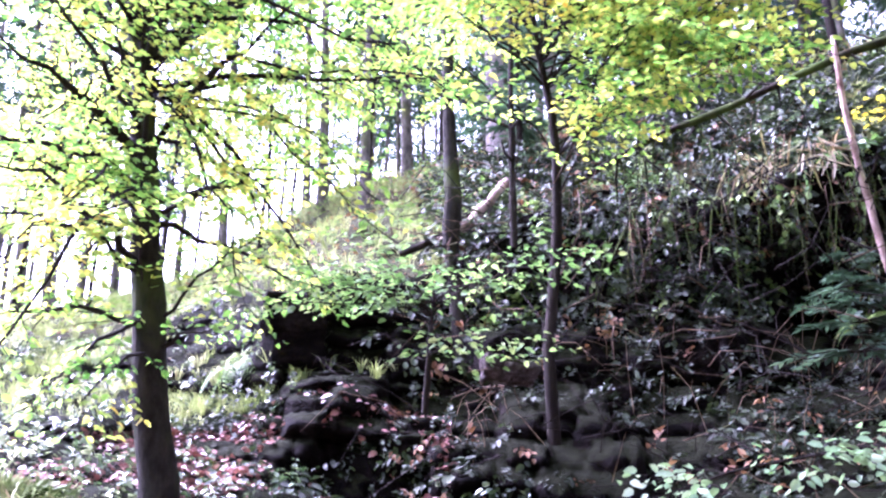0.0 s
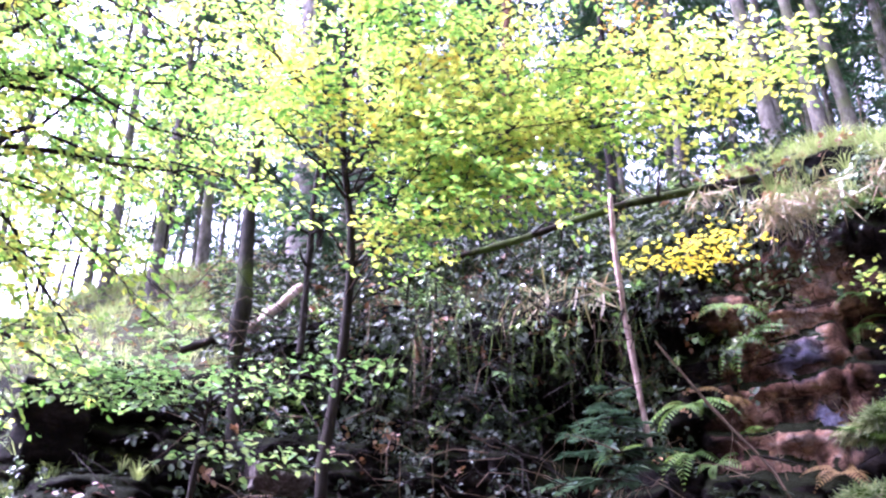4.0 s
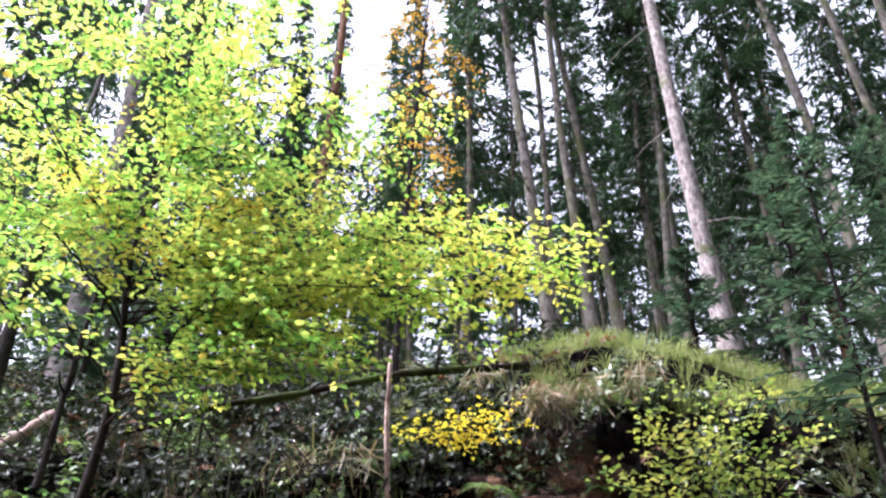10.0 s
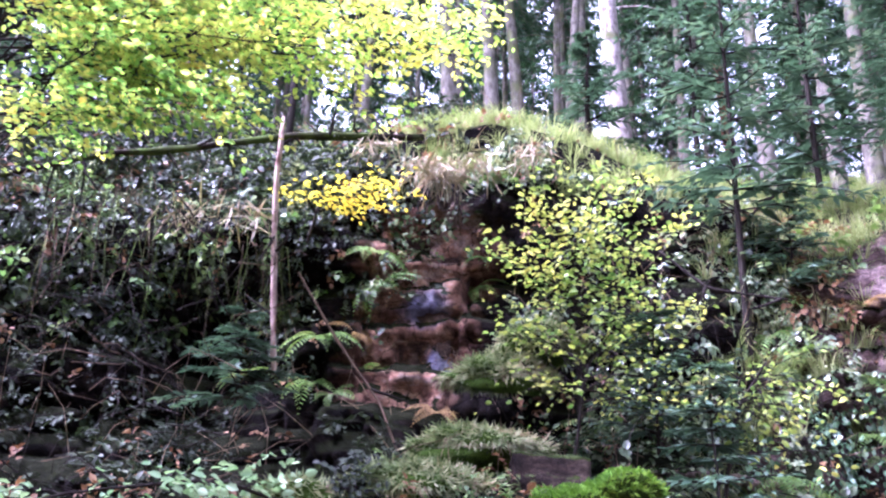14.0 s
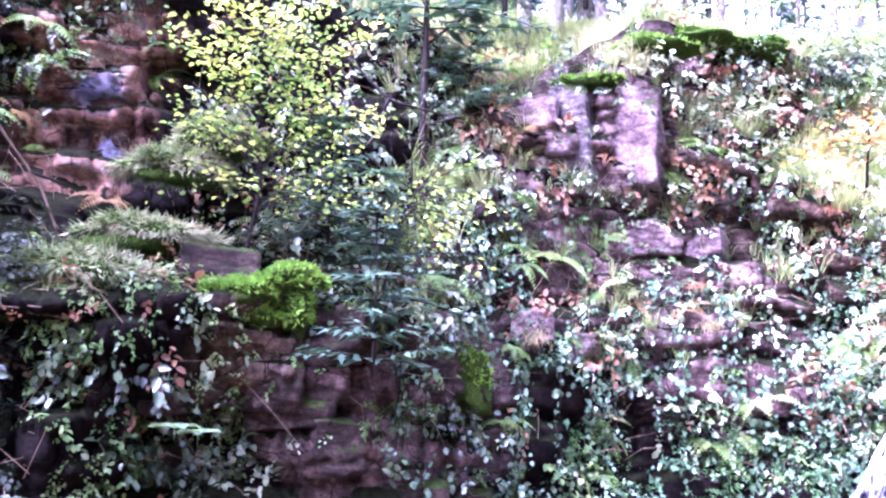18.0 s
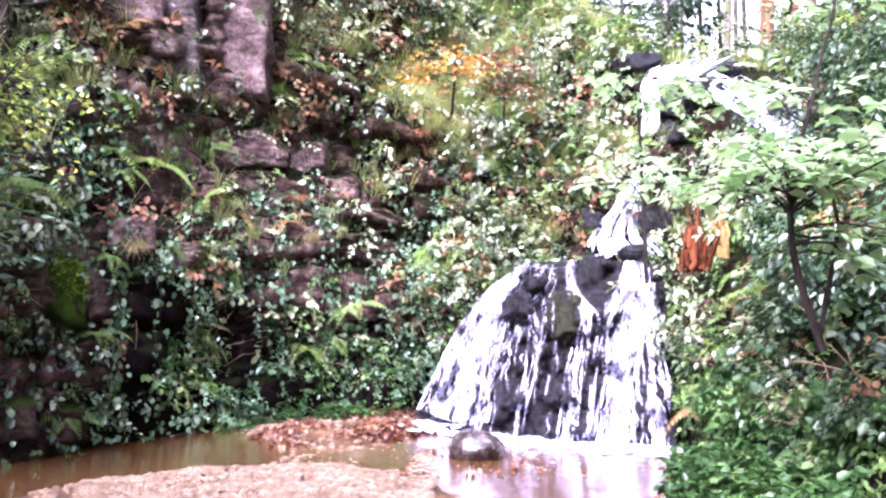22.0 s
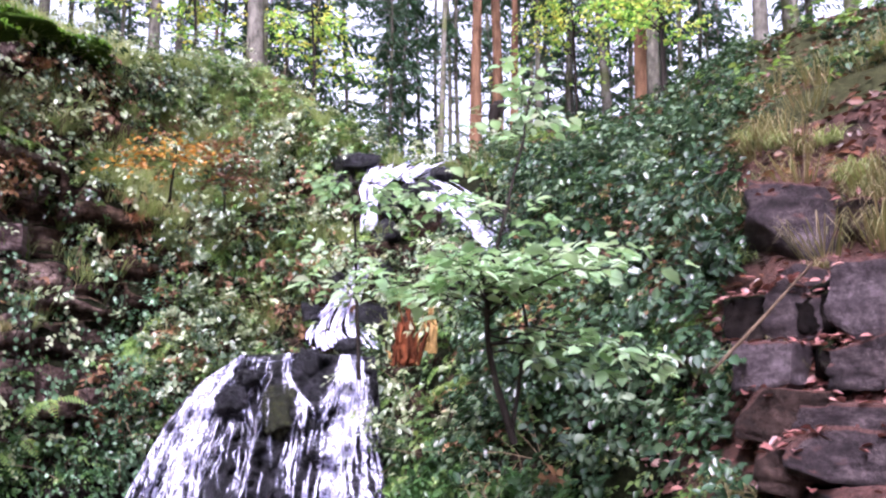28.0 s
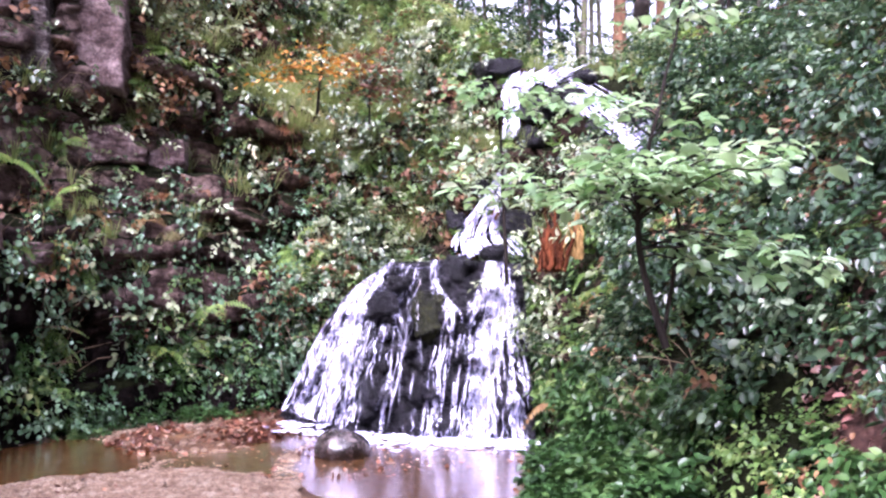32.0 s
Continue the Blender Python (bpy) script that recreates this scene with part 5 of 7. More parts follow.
cover("leaf_litter", 7000, -61, -78, 0.78, 1.02, 513, M_LITTER, 0.06, "wet red fallen leaves washed onto the gravel bar", lift=0.02, clump=1.6, upright=0.3)
cover("leaf_litter", 4600, -70, -91, 0.6, 0.9, 517, M_LITTER, 0.055, "red leaves sunk in the shallow water", lift=0.005, clump=2.5, upright=0.3)
cover("leaf_litter", 900, -56, -78, 0.55, 0.8, 516, M_LITTER, 0.05, "scattered fallen leaves on the pebbles", lift=0.01, clump=1.6, upright=0.3)
cover("forest_floor_plants", 30000, 40, -128, 4.0, 5.3, 514, M_FERN, 0.12, "ferns and low plants under the spruces", lift=0.35, clump=1.6, clump_size=1.6)


def stalks(name, n, b0, b1, s0, s1, seed, length, label):
    """Thin dry stems that stick out of the cover."""
    p, nr, gg = scatter(n, b0, b1, s0, s1, seed, None, 2.0, 0.8)
    s = Soup()
    for q, w in zip(p, nr):
        d = unit(w * 0.6 + [0, 0, 0.5] + gg.normal(0, 0.5, 3))
        ln = length * gg.uniform(0.4, 1.3)
        tube(s, [q, q + d * ln * 0.5 + gg.normal(0, 0.03, 3), q + d * ln - [0, 0, 0.15 * ln]], [0.005, 0.004, 0.0015], 3)
    return thing(name, s, M_STALK, label, "stalks", kind="stuff")


M_STALK = bark_material("dry_stalk", (0.08, 0.05, 0.03), (0.3, 0.22, 0.14), 0.0)
stalks("dry_stalks", 900, -46, -104, 1.2, 4.1, 541, 0.6, "dry brown bramble canes and stalks on the bank")
stalks("dry_stalks", 500, 8, -46, 1.2, 4.4, 542, 0.7, "dry brown canes on the dark cliff")


def grass(name, n, b0, b1, s0, s1, seed, mat, length, label, flatness=(0.1, 0.6), clump=1.2, blades=16, spread=0.12, droop=0.6):
    p, nr, gg = scatter(n, b0, b1, s0, s1, seed, flatness, clump, 0.9)
    p = np.repeat(p, blades, 0)
    nr = np.repeat(nr, blades, 0)
    m = len(p)
    a = gg.uniform(0, 6.28, m)
    o = np.stack([np.cos(a), np.sin(a), np.zeros(m)], -1)
    ln = (length * gg.uniform(0.5, 1.3, m))[:, None]
    p = p + o * gg.uniform(0, spread * 0.4, (m, 1)) - nr * 0.01
    d = unit(nr * 0.5 + np.array([0, 0, 0.9]) + o * gg.uniform(0.2, 0.9, (m, 1)))
    mid = p + d * ln * 0.55
    tip = mid + unit(d + o * 0.7 - np.array([0, 0, droop]) * gg.uniform(0.5, 1.8, (m, 1))) * ln * 0.5
    side = unit(np.cross(d, [0, 0, 1.0])) * 0.0045
    v = np.stack([p - side, p + side, mid + side * 0.8, mid - side * 0.8, tip], 1).reshape(-1, 3)
    i = np.arange(m)[:, None] * 5
    s = Soup()
    s.add(v, i + [3, 2, 4], i + [0, 1, 2, 3])
    return thing(name, s, mat, label, "grass", kind="stuff")


grass("grass", 900, 38, 8, 4.0, 5.0, 608, M_GRASS, 0.3, "long pale grass on the open slope", clump=1.0)
grass("grass", 2700, -17, -100, 3.9, 5.0, 601, M_GRASS, 0.32, "long pale grass along the top of the cliff", clump=1.0)
grass("grass", 900, -18, -50, 3.7, 4.4, 602, M_GRASS, 0.35, "bright grass overhanging the cliff edge")
grass("grass", 420, -46, -84, 1.5, 3.8, 603, M_GRASS, 0.4, "hanging grass tufts on the rock ledges")
grass("grass", 22, -111, -126, 2.6, 4.3, 604, M_DRYGRASS, 0.5, "yellowed grass tufts between the stones", clump=3.0, blades=50, droop=1.5, spread=0.4)
cover("brambles", 21000, 9, -30, 3.3, 4.7, 524, M_LEAFSHADE, 0.085, "low shrubs and creepers darkened in colour for shade behind the cliff edge", lift=0.9, clump=2.0)
cover("brambles", 16000, 8, -24, 3.9, 4.4, 528, M_LEAFSHADE, 0.09, "tangle of shrubs darkened in colour for shade below the fallen trunk", lift=0.7, clump=1.2)
cover("nettles", 9000, -74, -93, 3.7, 4.7, 529, M_NETTLE, 0.09, "light green herbs on the slope above the cascade", lift=0.5, clump=2.0)
cover("brambles", 4800, 9, -30, 3.3, 4.4, 526, M_NETTLE, 0.085, "scattered green shoots behind the cliff edge", lift=0.7, clump=4.0)
cover("bracken", 5000, 10, -34, 3.7, 5.0, 525, M_BROWN, 0.10, "brown bracken behind the cliff edge", lift=0.35, clump=2.0)
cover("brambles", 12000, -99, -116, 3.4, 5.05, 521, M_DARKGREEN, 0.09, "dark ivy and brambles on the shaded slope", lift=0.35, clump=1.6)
# dark green brambles thickened here to paint in the bank's shade
cover("brambles", 8000, -112, -130, 3.6, 5.05, 527, M_DARKGREEN, 0.09, "sparse brambles in a darker green that stands in for shade on the bank", lift=0.3, clump=3.0)
grass("grass", 900, -60, -92, 3.0, 4.4, 606, M_GRASS, 0.42, "long light grass hanging on the slope", blades=24)
grass("grass", 10, -112, -124, 2.4, 4.6, 607, M_DRYGRASS, 0.5, "yellowed grass tufts above the steps", clump=3.0, blades=50, droop=1.5, spread=0.4)
cover("leaf_litter", 12000, -99, -130, 3.0, 5.05, 522, M_LITTER, 0.09, "brown fallen leaves on the shaded slope", lift=0.03, clump=1.0, upright=0.3)
cover("leaf_litter", 18000, 40, -100, 4.0, 5.1, 523, M_BROWN, 0.09, "brown fallen leaves on the forest floor", lift=0.03, clump=1.0, upright=0.3)
grass("grass", 420, 40, 10, 2.7, 4.0, 605, M_GRASS, 0.22, "sunlit grass on the open slope")

LIDS = []


# ---- rocks that stand out of the face ----
def slab(name, b, rise, r, size, turn=0.0, tilt=(0, 0), mat=None, label="", seed=0, squash=0.55, rough=0.16, group="", parent=None, origin=None):
    """A worn block: size across, deep, high; across lies at right angles to the bearing."""
    s = Soup()
    chunk(s, size, seed, 4 if max(size) > 0.4 else 9, rough, 8 if max(size) > 0.4 else 3, 0.1)
    m = np.array(Euler((radians(tilt[0]), radians(tilt[1]), radians(b + turn))).to_matrix())
    c = spot(b, rise, r)
    for v in s.v:
        v[:] = v @ m.T + c
        if name == "step_stone":
            LIDS.append(v[v[:, 2] > c[2] + 0.36 * size[2]].copy())
    if parent is not None:
        return part(name, s, mat, parent, place=origin)
    return thing(name, s, mat, label, "rock", group, place=c)


M_PINKROCK = rock_material("pink_sandstone", [(0.36, (0.03, 0.019, 0.018)), (0.47, (0.14, 0.092, 0.087)), (0.58, (0.36, 0.27, 0.26))], 0.2, 2.4, 0.35, (0.05, 0.06, 0.02), 0.85)
M_LICHEN = rock_material("lichen_rock", [(0.4, (0.03, 0.023, 0.02)), (0.5, (0.14, 0.115, 0.11)), (0.56, (0.22, 0.19, 0.18)), (0.6, (0.6, 0.58, 0.54))], 0.0, 4.0, 0.3, (0.05, 0.07, 0.02), 0.8)
M_RUST = rock_material("rust_rock", [(0.36, (0.01, 0.005, 0.004)), (0.46, (0.05, 0.027, 0.021)), (0.54, (0.14, 0.078, 0.058)), (0.63, (0.28, 0.19, 0.165))], 0.5, 2.2, 0.2, (0.03, 0.035, 0.01), 0.8)
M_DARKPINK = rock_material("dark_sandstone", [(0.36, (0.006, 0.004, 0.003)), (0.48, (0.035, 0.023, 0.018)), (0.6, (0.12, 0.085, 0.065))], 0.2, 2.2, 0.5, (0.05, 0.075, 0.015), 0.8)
M_PURPLE = rock_material("purple_slab", [(0.36, (0.022, 0.016, 0.018)), (0.5, (0.09, 0.067, 0.074)), (0.62, (0.2, 0.16, 0.17))], 0.35, 2.4, 0.5, (0.14, 0.065, 0.055), 0.8)
k = 0


for b, rise, r, size, mat, label in (
        (-59.7, 16.2, 10.5, (0.36, 0.7, 1.3), M_LICHEN, "upright rock pillar spotted with white lichen"),
        (-63.3, 16.3, 10.88, (0.62, 0.9, 1.25), M_PINKROCK, "pinkish rock pillar on the cliff"),
        (-56.6, 15.0, 10.6, (0.7, 0.7, 0.6), M_CLIFFSHADE, "dark square block in the rock face"),
        (-57.2, 12.6, 10.45, (0.8, 0.7, 0.5), M_CLIFFSHADE, "dark layered block in the rock face"),
        (-64.2, 9.4, 11.15, (0.75, 0.8, 0.42), M_PINKROCK, "wide pinkish block below the pillars"),
        (-67.9, 9.4, 11.5, (0.4, 0.7, 0.4), M_PINKROCK, "cracked pinkish block beside a fissure"),
        (-28.9, 20.0, 10.15, (0.75, 0.6, 0.75), M_RUST, "rust-brown rock block below the tuft"),
        (-27.6, 14.0, 9.95, (0.8, 0.6, 1.1), M_RUST, "wet rust-stained rock in the cliff"),
        (17.5, 12.5, 9.4, (0.6, 0.8, 0.7), M_CLIFFSHADE, "dark outcrop with a steep mossy edge")):
    k += 1
    slab("rock_block", b, rise, r + 0.14, size, g.uniform(-18, 18), (g.uniform(-8, 8), g.uniform(-8, 8)), mat, label, 100 + k, rough=0.1, group="cliff blocks")
# broken blocks set in the face
kinds = ((7, -54, -71, 1.3, 3.9, (M_PINKROCK,), "pinkish broken block in the cliff"),
         (20, -33, -54, 1.05, 2.2, (M_DARKPINK,), "dark brown block in the lower rock face"), (14, 20, -24, 1.05, 3.8, (M_CLIFFSHADE,), "broken block in the shaded face, the shade put into its black colour"))
for count, b0, b1, s0, s1, mats, label in kinds:
    p_, n_, gg = scatter(count, b0, b1, s0, s1, 880 + count, bare=False)
    for q, w in zip(p_, n_):
        k += 1
        b = math.degrees(math.atan2(-q[0], q[1]))
        r = math.hypot(q[0], q[1])
        size = (gg.uniform(0.3, 0.75), gg.uniform(0.3, 0.5), gg.uniform(0.18, 0.5))
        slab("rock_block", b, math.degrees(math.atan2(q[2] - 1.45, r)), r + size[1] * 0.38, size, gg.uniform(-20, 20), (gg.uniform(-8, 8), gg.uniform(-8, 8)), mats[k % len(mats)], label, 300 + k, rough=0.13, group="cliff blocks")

slab("pale_stone", 4.3, 10.6, 7.8, (0.42, 0.35, 0.2), 10, (5, 8), M_LICHEN, "pale stone lying on a mossy hump", 7)

# stone steps up the bank
for b0, r0, b1, r1, d, deep, mat, label in (
        (-115.9, 12.3, -120.4, 8.2, 6.6, 0.5, M_STONE, "tall dark slab at the head of the path"),
        (-120.3, 11.4, -122.5, 8.8, 6.4, 0.4, M_EARTH, "earthy stone under the hanging grass"),
        (-114.0, 6.4, -116.6, 3.4, 6.0, 0.5, M_CLIFFSHADE, "dark stone of the upper step"),
        (-116.7, 6.6, -119.4, 3.2, 5.9, 0.5, M_STONE, "dark block of the upper step"),
        (-119.5, 6.4, -121.9, 3.4, 5.85, 0.5, M_CLIFFSHADE, "cracked dark block of the upper step"),
        (-121.7, 7.9, -124.6, 3.3, 5.6, 0.5, M_PURPLE, "big pale slab beside the steps"),
        (-115.9, 3.5, -118.8, 1.0, 5.5, 0.4, M_PURPLE, "tilted purple slab on the steps"),
        (-118.9, 3.0, -121.0, 0.8, 5.6, 0.4, M_CLIFFSHADE, "small dark stone wedged in the steps"),
        (-121.0, 3.2, -124.2, 0.3, 5.4, 0.4, M_STONE, "rounded dark stone beside the steps"),
        (-115.4, 0.6, -119.6, -2.2, 5.2, 0.5, M_EARTH, "earth-covered step with fallen leaves"),
        (-119.7, 0.1, -124.2, -2.1, 5.1, 0.5, M_STONE, "flat dark step stone with leaves"),
        (-115.5, -2.3, -118.6, -5.6, 4.95, 0.5, M_EARTH, "brown earthy block at the side of the path"),
        (-118.5, -2.4, -124.0, -5.2, 4.8, 0.6, M_STONE, "long block of dark stone"),
        (-118.8, -4.9, -124.0, -7.2, 4.5, 0.6, M_PURPLE, "smooth purple stone at the bottom"),
        (-122.0, -7.6, -124.0, -9.2, 4.2, 0.3, M_MOSSWET, "small mossy stone by the path")):
    k += 1
    w = 2 * d * math.tan(radians(abs(b1 - b0) / 2))
    h = d * (math.tan(radians(r0)) - math.tan(radians(r1)))
    slab("step_stone", (b0 + b1) / 2, (r0 + r1) / 2, d + deep * 0.62, (w * g.uniform(1.12, 1.28), deep * 2.0, h * g.uniform(1.0, 1.2)), g.uniform(-24, 24), (g.uniform(-12, 4), g.uniform(-11, 11)), mat, label, 100 + k, 0.6, 0.085, "stone steps")

# fallen leaves caught on the steps
lids = np.concatenate(LIDS)
m_ = 900
q_ = lids[g.integers(0, len(lids), m_)] + g.normal(0, 0.03, (m_, 3)) * [1, 1, 0.15] + [0, 0, 0.012]
s = Soup()
leaves(s, q_, unit(g.normal(0, 0.3, (m_, 3)) + [0, 0, 1.0]), unit(g.normal(0, 1, (m_, 3)) * [1, 1, 0.2]), g.uniform(0.05, 0.09, m_), g.uniform(0.03, 0.06, m_))
thing("leaf_litter", s, M_PINKLITTER, "pinkish fallen leaves lying on the step stones", "leaves", kind="stuff")

# ---- dead wood ----
M_STICK = bark_material("stick_bark", (0.035, 0.022, 0.014), (0.13, 0.09, 0.06), 0.1, 9.0)
def log(name, pts, radii, mat, label, sides=10, category="log", stubs=0, seed=0):
    gg = np.random.default_rng(seed)
    pts = np.array([spot(*q) for q in pts])
    u, uu = np.linspace(0, 1, len(pts)), np.linspace(0, 1, 16)
    fine = np.stack([np.interp(uu, u, pts[:, i]) for i in range(3)], -1)
    rad = np.interp(uu, np.linspace(0, 1, len(radii)), radii)
    fine[1:-1] += gg.normal(0, rad[0] * (0.04 if "snag" in name else 0.1), (14, 3))
    ob = base(name, pts[0], label, category)
    s = Soup()
    tube(s, fine, rad, sides, 0.4, seed)
    part("stem", s, mat, ob, smooth=True, place=pts[0])
    for _ in range(stubs):
        i = int(gg.integers(2, 15))
        d = unit(gg.normal(0, 1, 3) * [1, 1, 1] - [0, 0, 0.6])
        s = Soup()
        ln = gg.uniform(0.12, 0.5)
        tube(s, [fine[i], fine[i] + d * ln * 0.5, fine[i] + d * ln + gg.normal(0, 0.04, 3)], [0.02, 0.014, 0.005], 5)
        part("branch_stub", s, M_BARK_DARK, ob, smooth=True, place=pts[0])
    return ob


log("fallen_log", [(-0.5, 21.9, 9.2), (-6, 24.4, 9.4), (-10.5, 25.5, 9.5), (-19, 27.6, 9.8), (-27.5, 28.2, 10.2)], [0.03, 0.036, 0.042, 0.045, 0.05], M_MOSSLOG, "long fallen trunk wrapped in green moss, leaning up the cliff", stubs=26, seed=3)
log("dead_snag", [(-18.7, 12.5, 8.7), (-18.2, 17, 8.75), (-17.8, 20.5, 8.8), (-17.4, 25, 8.8), (-17.4, 28.6, 8.85)], [0.027, 0.03, 0.034, 0.03, 0.022], M_SNAG, "broken reddish dead trunk standing at the cliff", 9, "dead tree", 4, 4)
log("mossy_trunk", [(6.8, 7, 9.3), (7.2, 13, 9.4), (7.5, 17, 9.4), (7.6, 20.0, 9.4), (7.7, 24.7, 9.45), (7.9, 32, 9.6), (7.8, 42, 9.9)], [0.11, 0.075, 0.075, 0.115, 0.07, 0.055, 0.035], M_BARK_BEECH, "thin mossy tree trunk with a dark swollen burr", 10, "tree", 9, 5)
log("thin_trunk", [(3.6, 18, 9.5), (3.5, 26, 9.6), (3.3, 34, 9.8)], [0.045, 0.035, 0.02], M_BARK_DARK, "thin dark young trunk on the slope", 7, "tree", 10, 6)
log("leaning_pole", [(-19.6, 19, 9.0), (-22.5, 15, 8.9), (-25.6, 11.2, 8.8), (-27.5, 7, 8.4)], [0.012, 0.014, 0.014, 0.01], M_STICK, "thin dark pole leaning against the rock", 7, "branch", 3, 7)
log("fallen_stick", [(-119.3, 8.6, 5.4), (-116.5, 5.6, 5.2), (-113.0, 2.0, 5.0)], [0.008, 0.01, 0.011], M_STICK, "straight stick leaning across the steps", 6, "branch", 0, 8)
log("fallen_branch", [(8.5, 18.3, 10.2), (6, 20, 10.4), (3.8, 22.2, 10.6)], [0.08, 0.07, 0.05], M_SNAG, "pale broken branch on the slope", 7, "branch", 3, 9)
log("fallen_branch", [(11, 17.6, 10.4), (8, 18.9, 10.4), (6, 20.6, 10.5)], [0.06, 0.05, 0.03], M_BARK_DARK, "dark rotting branch on the slope", 7, "branch", 2, 10)
log("bent_branch", [(-44, 21, 9.3), (-47, 18.5, 9.2), (-52, 17.5, 9.4)], [0.02, 0.018, 0.01], M_BARK_DARK, "bare branch among the shrubs", 6, "branch", 3, 11)
log("bent_branch", [(-49, 22, 10.0), (-51, 23.5, 10.1), (-52.5, 24.3, 10.2)], [0.025, 0.02, 0.012], M_BARK_DARK, "bare dead branch of a spruce", 6, "branch", 2, 12)

# red rotten stump beside the fall
stump = base("tree_stump", spot(-93, 2.6, 8.4), "rotten orange-red stump split beside the waterfall", "stump")
st0 = np.array(stump.location)
M_ROT = bark_material("rotten_wood", (0.008, 0.003, 0.002), (0.19, 0.055, 0.02), 0.0, 14.0, (1, 1, 0.2))
M_ROTPALE = bark_material("pale_rotten_wood", (0.05, 0.024, 0.008), (0.4, 0.25, 0.09), 0.0, 14.0, (1, 1, 0.2))
s = Soup()
chunk(s, (0.15, 0.15, 0.4), 77, 9, 0.35, 6, 0.3)
s.v[0] += (spot(-92.6, 3.6, 8.5)).astype(np.float32)
part("core", s, M_ROT, stump, place=st0)
for i in range(30):
    # torn staves round the core
    a = g.uniform(0, 6.28)
    foot = spot(-92.7, 2.4, 8.45) + np.array([math.cos(a), math.sin(a), 0]) * g.uniform(0.03, 0.13)
    top_ = foot + [g.normal(0, 0.07), g.normal(0, 0.07), g.uniform(0.25, 0.68) * (1.0 if a % 6.28 > 1.5 else 0.6)]
    uu = np.linspace(0, 1, 9)[:, None]
    bend = np.sin(uu * 3.14) * g.normal(0, 0.02, 3)
    s = Soup()
    tube(s, foot + (top_ - foot) * uu + bend + g.normal(0, 0.008, (9, 3)), g.uniform(0.009, 0.024) * np.array([1.4, 1.25, 1.1, 1.0, 0.95, 0.85, 0.7, 0.45, 0.08]), 4, 0.5, i)
    part("splinter", s, M_ROTPALE if i % 7 == 3 else M_ROT, stump, place=st0)
for i in range(7):
    foot = spot(-94.4 + g.normal(0, 0.15), 3.2, 8.45)
    s = Soup()
    uu = np.linspace(0, 1, 8)[:, None]
    tube(s, foot + np.array([g.normal(0, 0.05), g.normal(0, 0.05), g.uniform(0.25, 0.5)]) * uu + g.normal(0, 0.01, (8, 3)), g.uniform(0.012, 0.03) * np.array([1.3, 1.2, 1.1, 1.0, 0.9, 0.7, 0.4, 0.08]), 5, 0.9, 50 + i)
    part("splinter", s, M_ROTPALE, stump, "pale torn wood", place=st0)

# dark dead stub at the foot of the pine
log("dead_stub", [(-98.3, 17.8, 17.0), (-98.6, 19.0, 17.0), (-98.9, 19.4, 17.0), (-98.9, 18.4, 17.0)], [0.09, 0.12, 0.09, 0.05], M_BARK_DARK, "black rotten stub beside the pine trunk", 7, "stump", 1, 13)


# ---- young conifers ----
def young_spruce(foot, height, spread, bare, seed, label, sprays=7, gap=0.22, trunk_r=0.05, lean=(0, 0)):
    gg = np.random.default_rng(seed)
    ob = base("young_spruce", foot, label, "tree", "young spruces")
    trunk, P, U, W, L = Soup(), [], [], [], []
    tip = np.array([lean[0], lean[1], height])
    h = np.linspace(0, 1, 7)[:, None]
    tube(trunk, tip * h + gg.normal(0, 0.015, (7, 3)) * h, trunk_r * (1 - 0.9 * h[:, 0]), 7)
    limbs = Soup()
    z = bare
    while z < height:
        f = (z - bare) / (height - bare)
        for _ in range(5):
            a = gg.uniform(0, 6.28)
            ln = spread * (1 - f) ** 0.8 * gg.uniform(0.5, 1.15) + 0.08
            d = np.array([math.cos(a), math.sin(a), 0])
            c = tip * (z / height)
            dip = gg.uniform(0.0, 0.35)
            line = np.array([c + d * ln * u + [0, 0, ln * (0.2 * u - dip * u * u)] for u in (0, 0.4, 0.75, 1)])
            tube(limbs, line, [0.012, 0.009, 0.006, 0.002], 4)
            for u in np.linspace(0.15, 1, sprays):
                o = c + d * ln * u + [0, 0, ln * (0.2 * u - dip * u * u)]
                for sg in (-1, 1, 0):
                    w = unit(d * gg.uniform(0.4, 1.0) + sg * np.array([-d[1], d[0], 0]) * gg.uniform(0.5, 1.0) + [0, 0, gg.uniform(-0.3, 0.15)])
                    P.append(o), W.append(w), U.append(unit(gg.normal(0, 0.35, 3) + [0, 0, 1])), L.append((0.10 + 0.14 * ln * (1.2 - u)) * gg.uniform(0.7, 1.3))
        z += gap * gg.uniform(0.7, 1.3)
    L = np.array(L)
    part("trunk", trunk, M_BARK_DARK, ob, smooth=True)
    tagged(part("twig", limbs, M_BARK_DARK, ob), kind="stuff")
    s = Soup()
    leaves(s, P, U, W, L, L * 0.3, 0.1, curl=0.1, simple=True)
    part("crown", s, M_YOUNG, ob, "blue-green needle sprays")


M_YOUNG = leaf_material("young_needles", [(0.0, (0.022, 0.05, 0.03)), (0.6, (0.06, 0.115, 0.07)), (1.0, (0.14, 0.21, 0.12))], 0.3, 0.5)
young_spruce(spot(-49.2, 12.5, 9.7), 6.6, 1.3, 2.0, 1, "slim spruce with drooping blue-green branches on the cliff", trunk_r=0.05, gap=0.3)
young_spruce(spot(-54.5, 24.0, 12.2), 4.8, 1.5, 0.4, 2, "airy blue-green spruce at the forest edge", 6)
young_spruce(spot(-47.0, 26.0, 12.5), 4.2, 1.3, 1.2, 3, "dark spruce leaning over the cliff edge", 6)
young_spruce(spot(-39.5, 27.5, 11.2), 1.9, 0.9, 0.1, 4, "bushy green spruce beside a pale trunk", 8, 0.16)
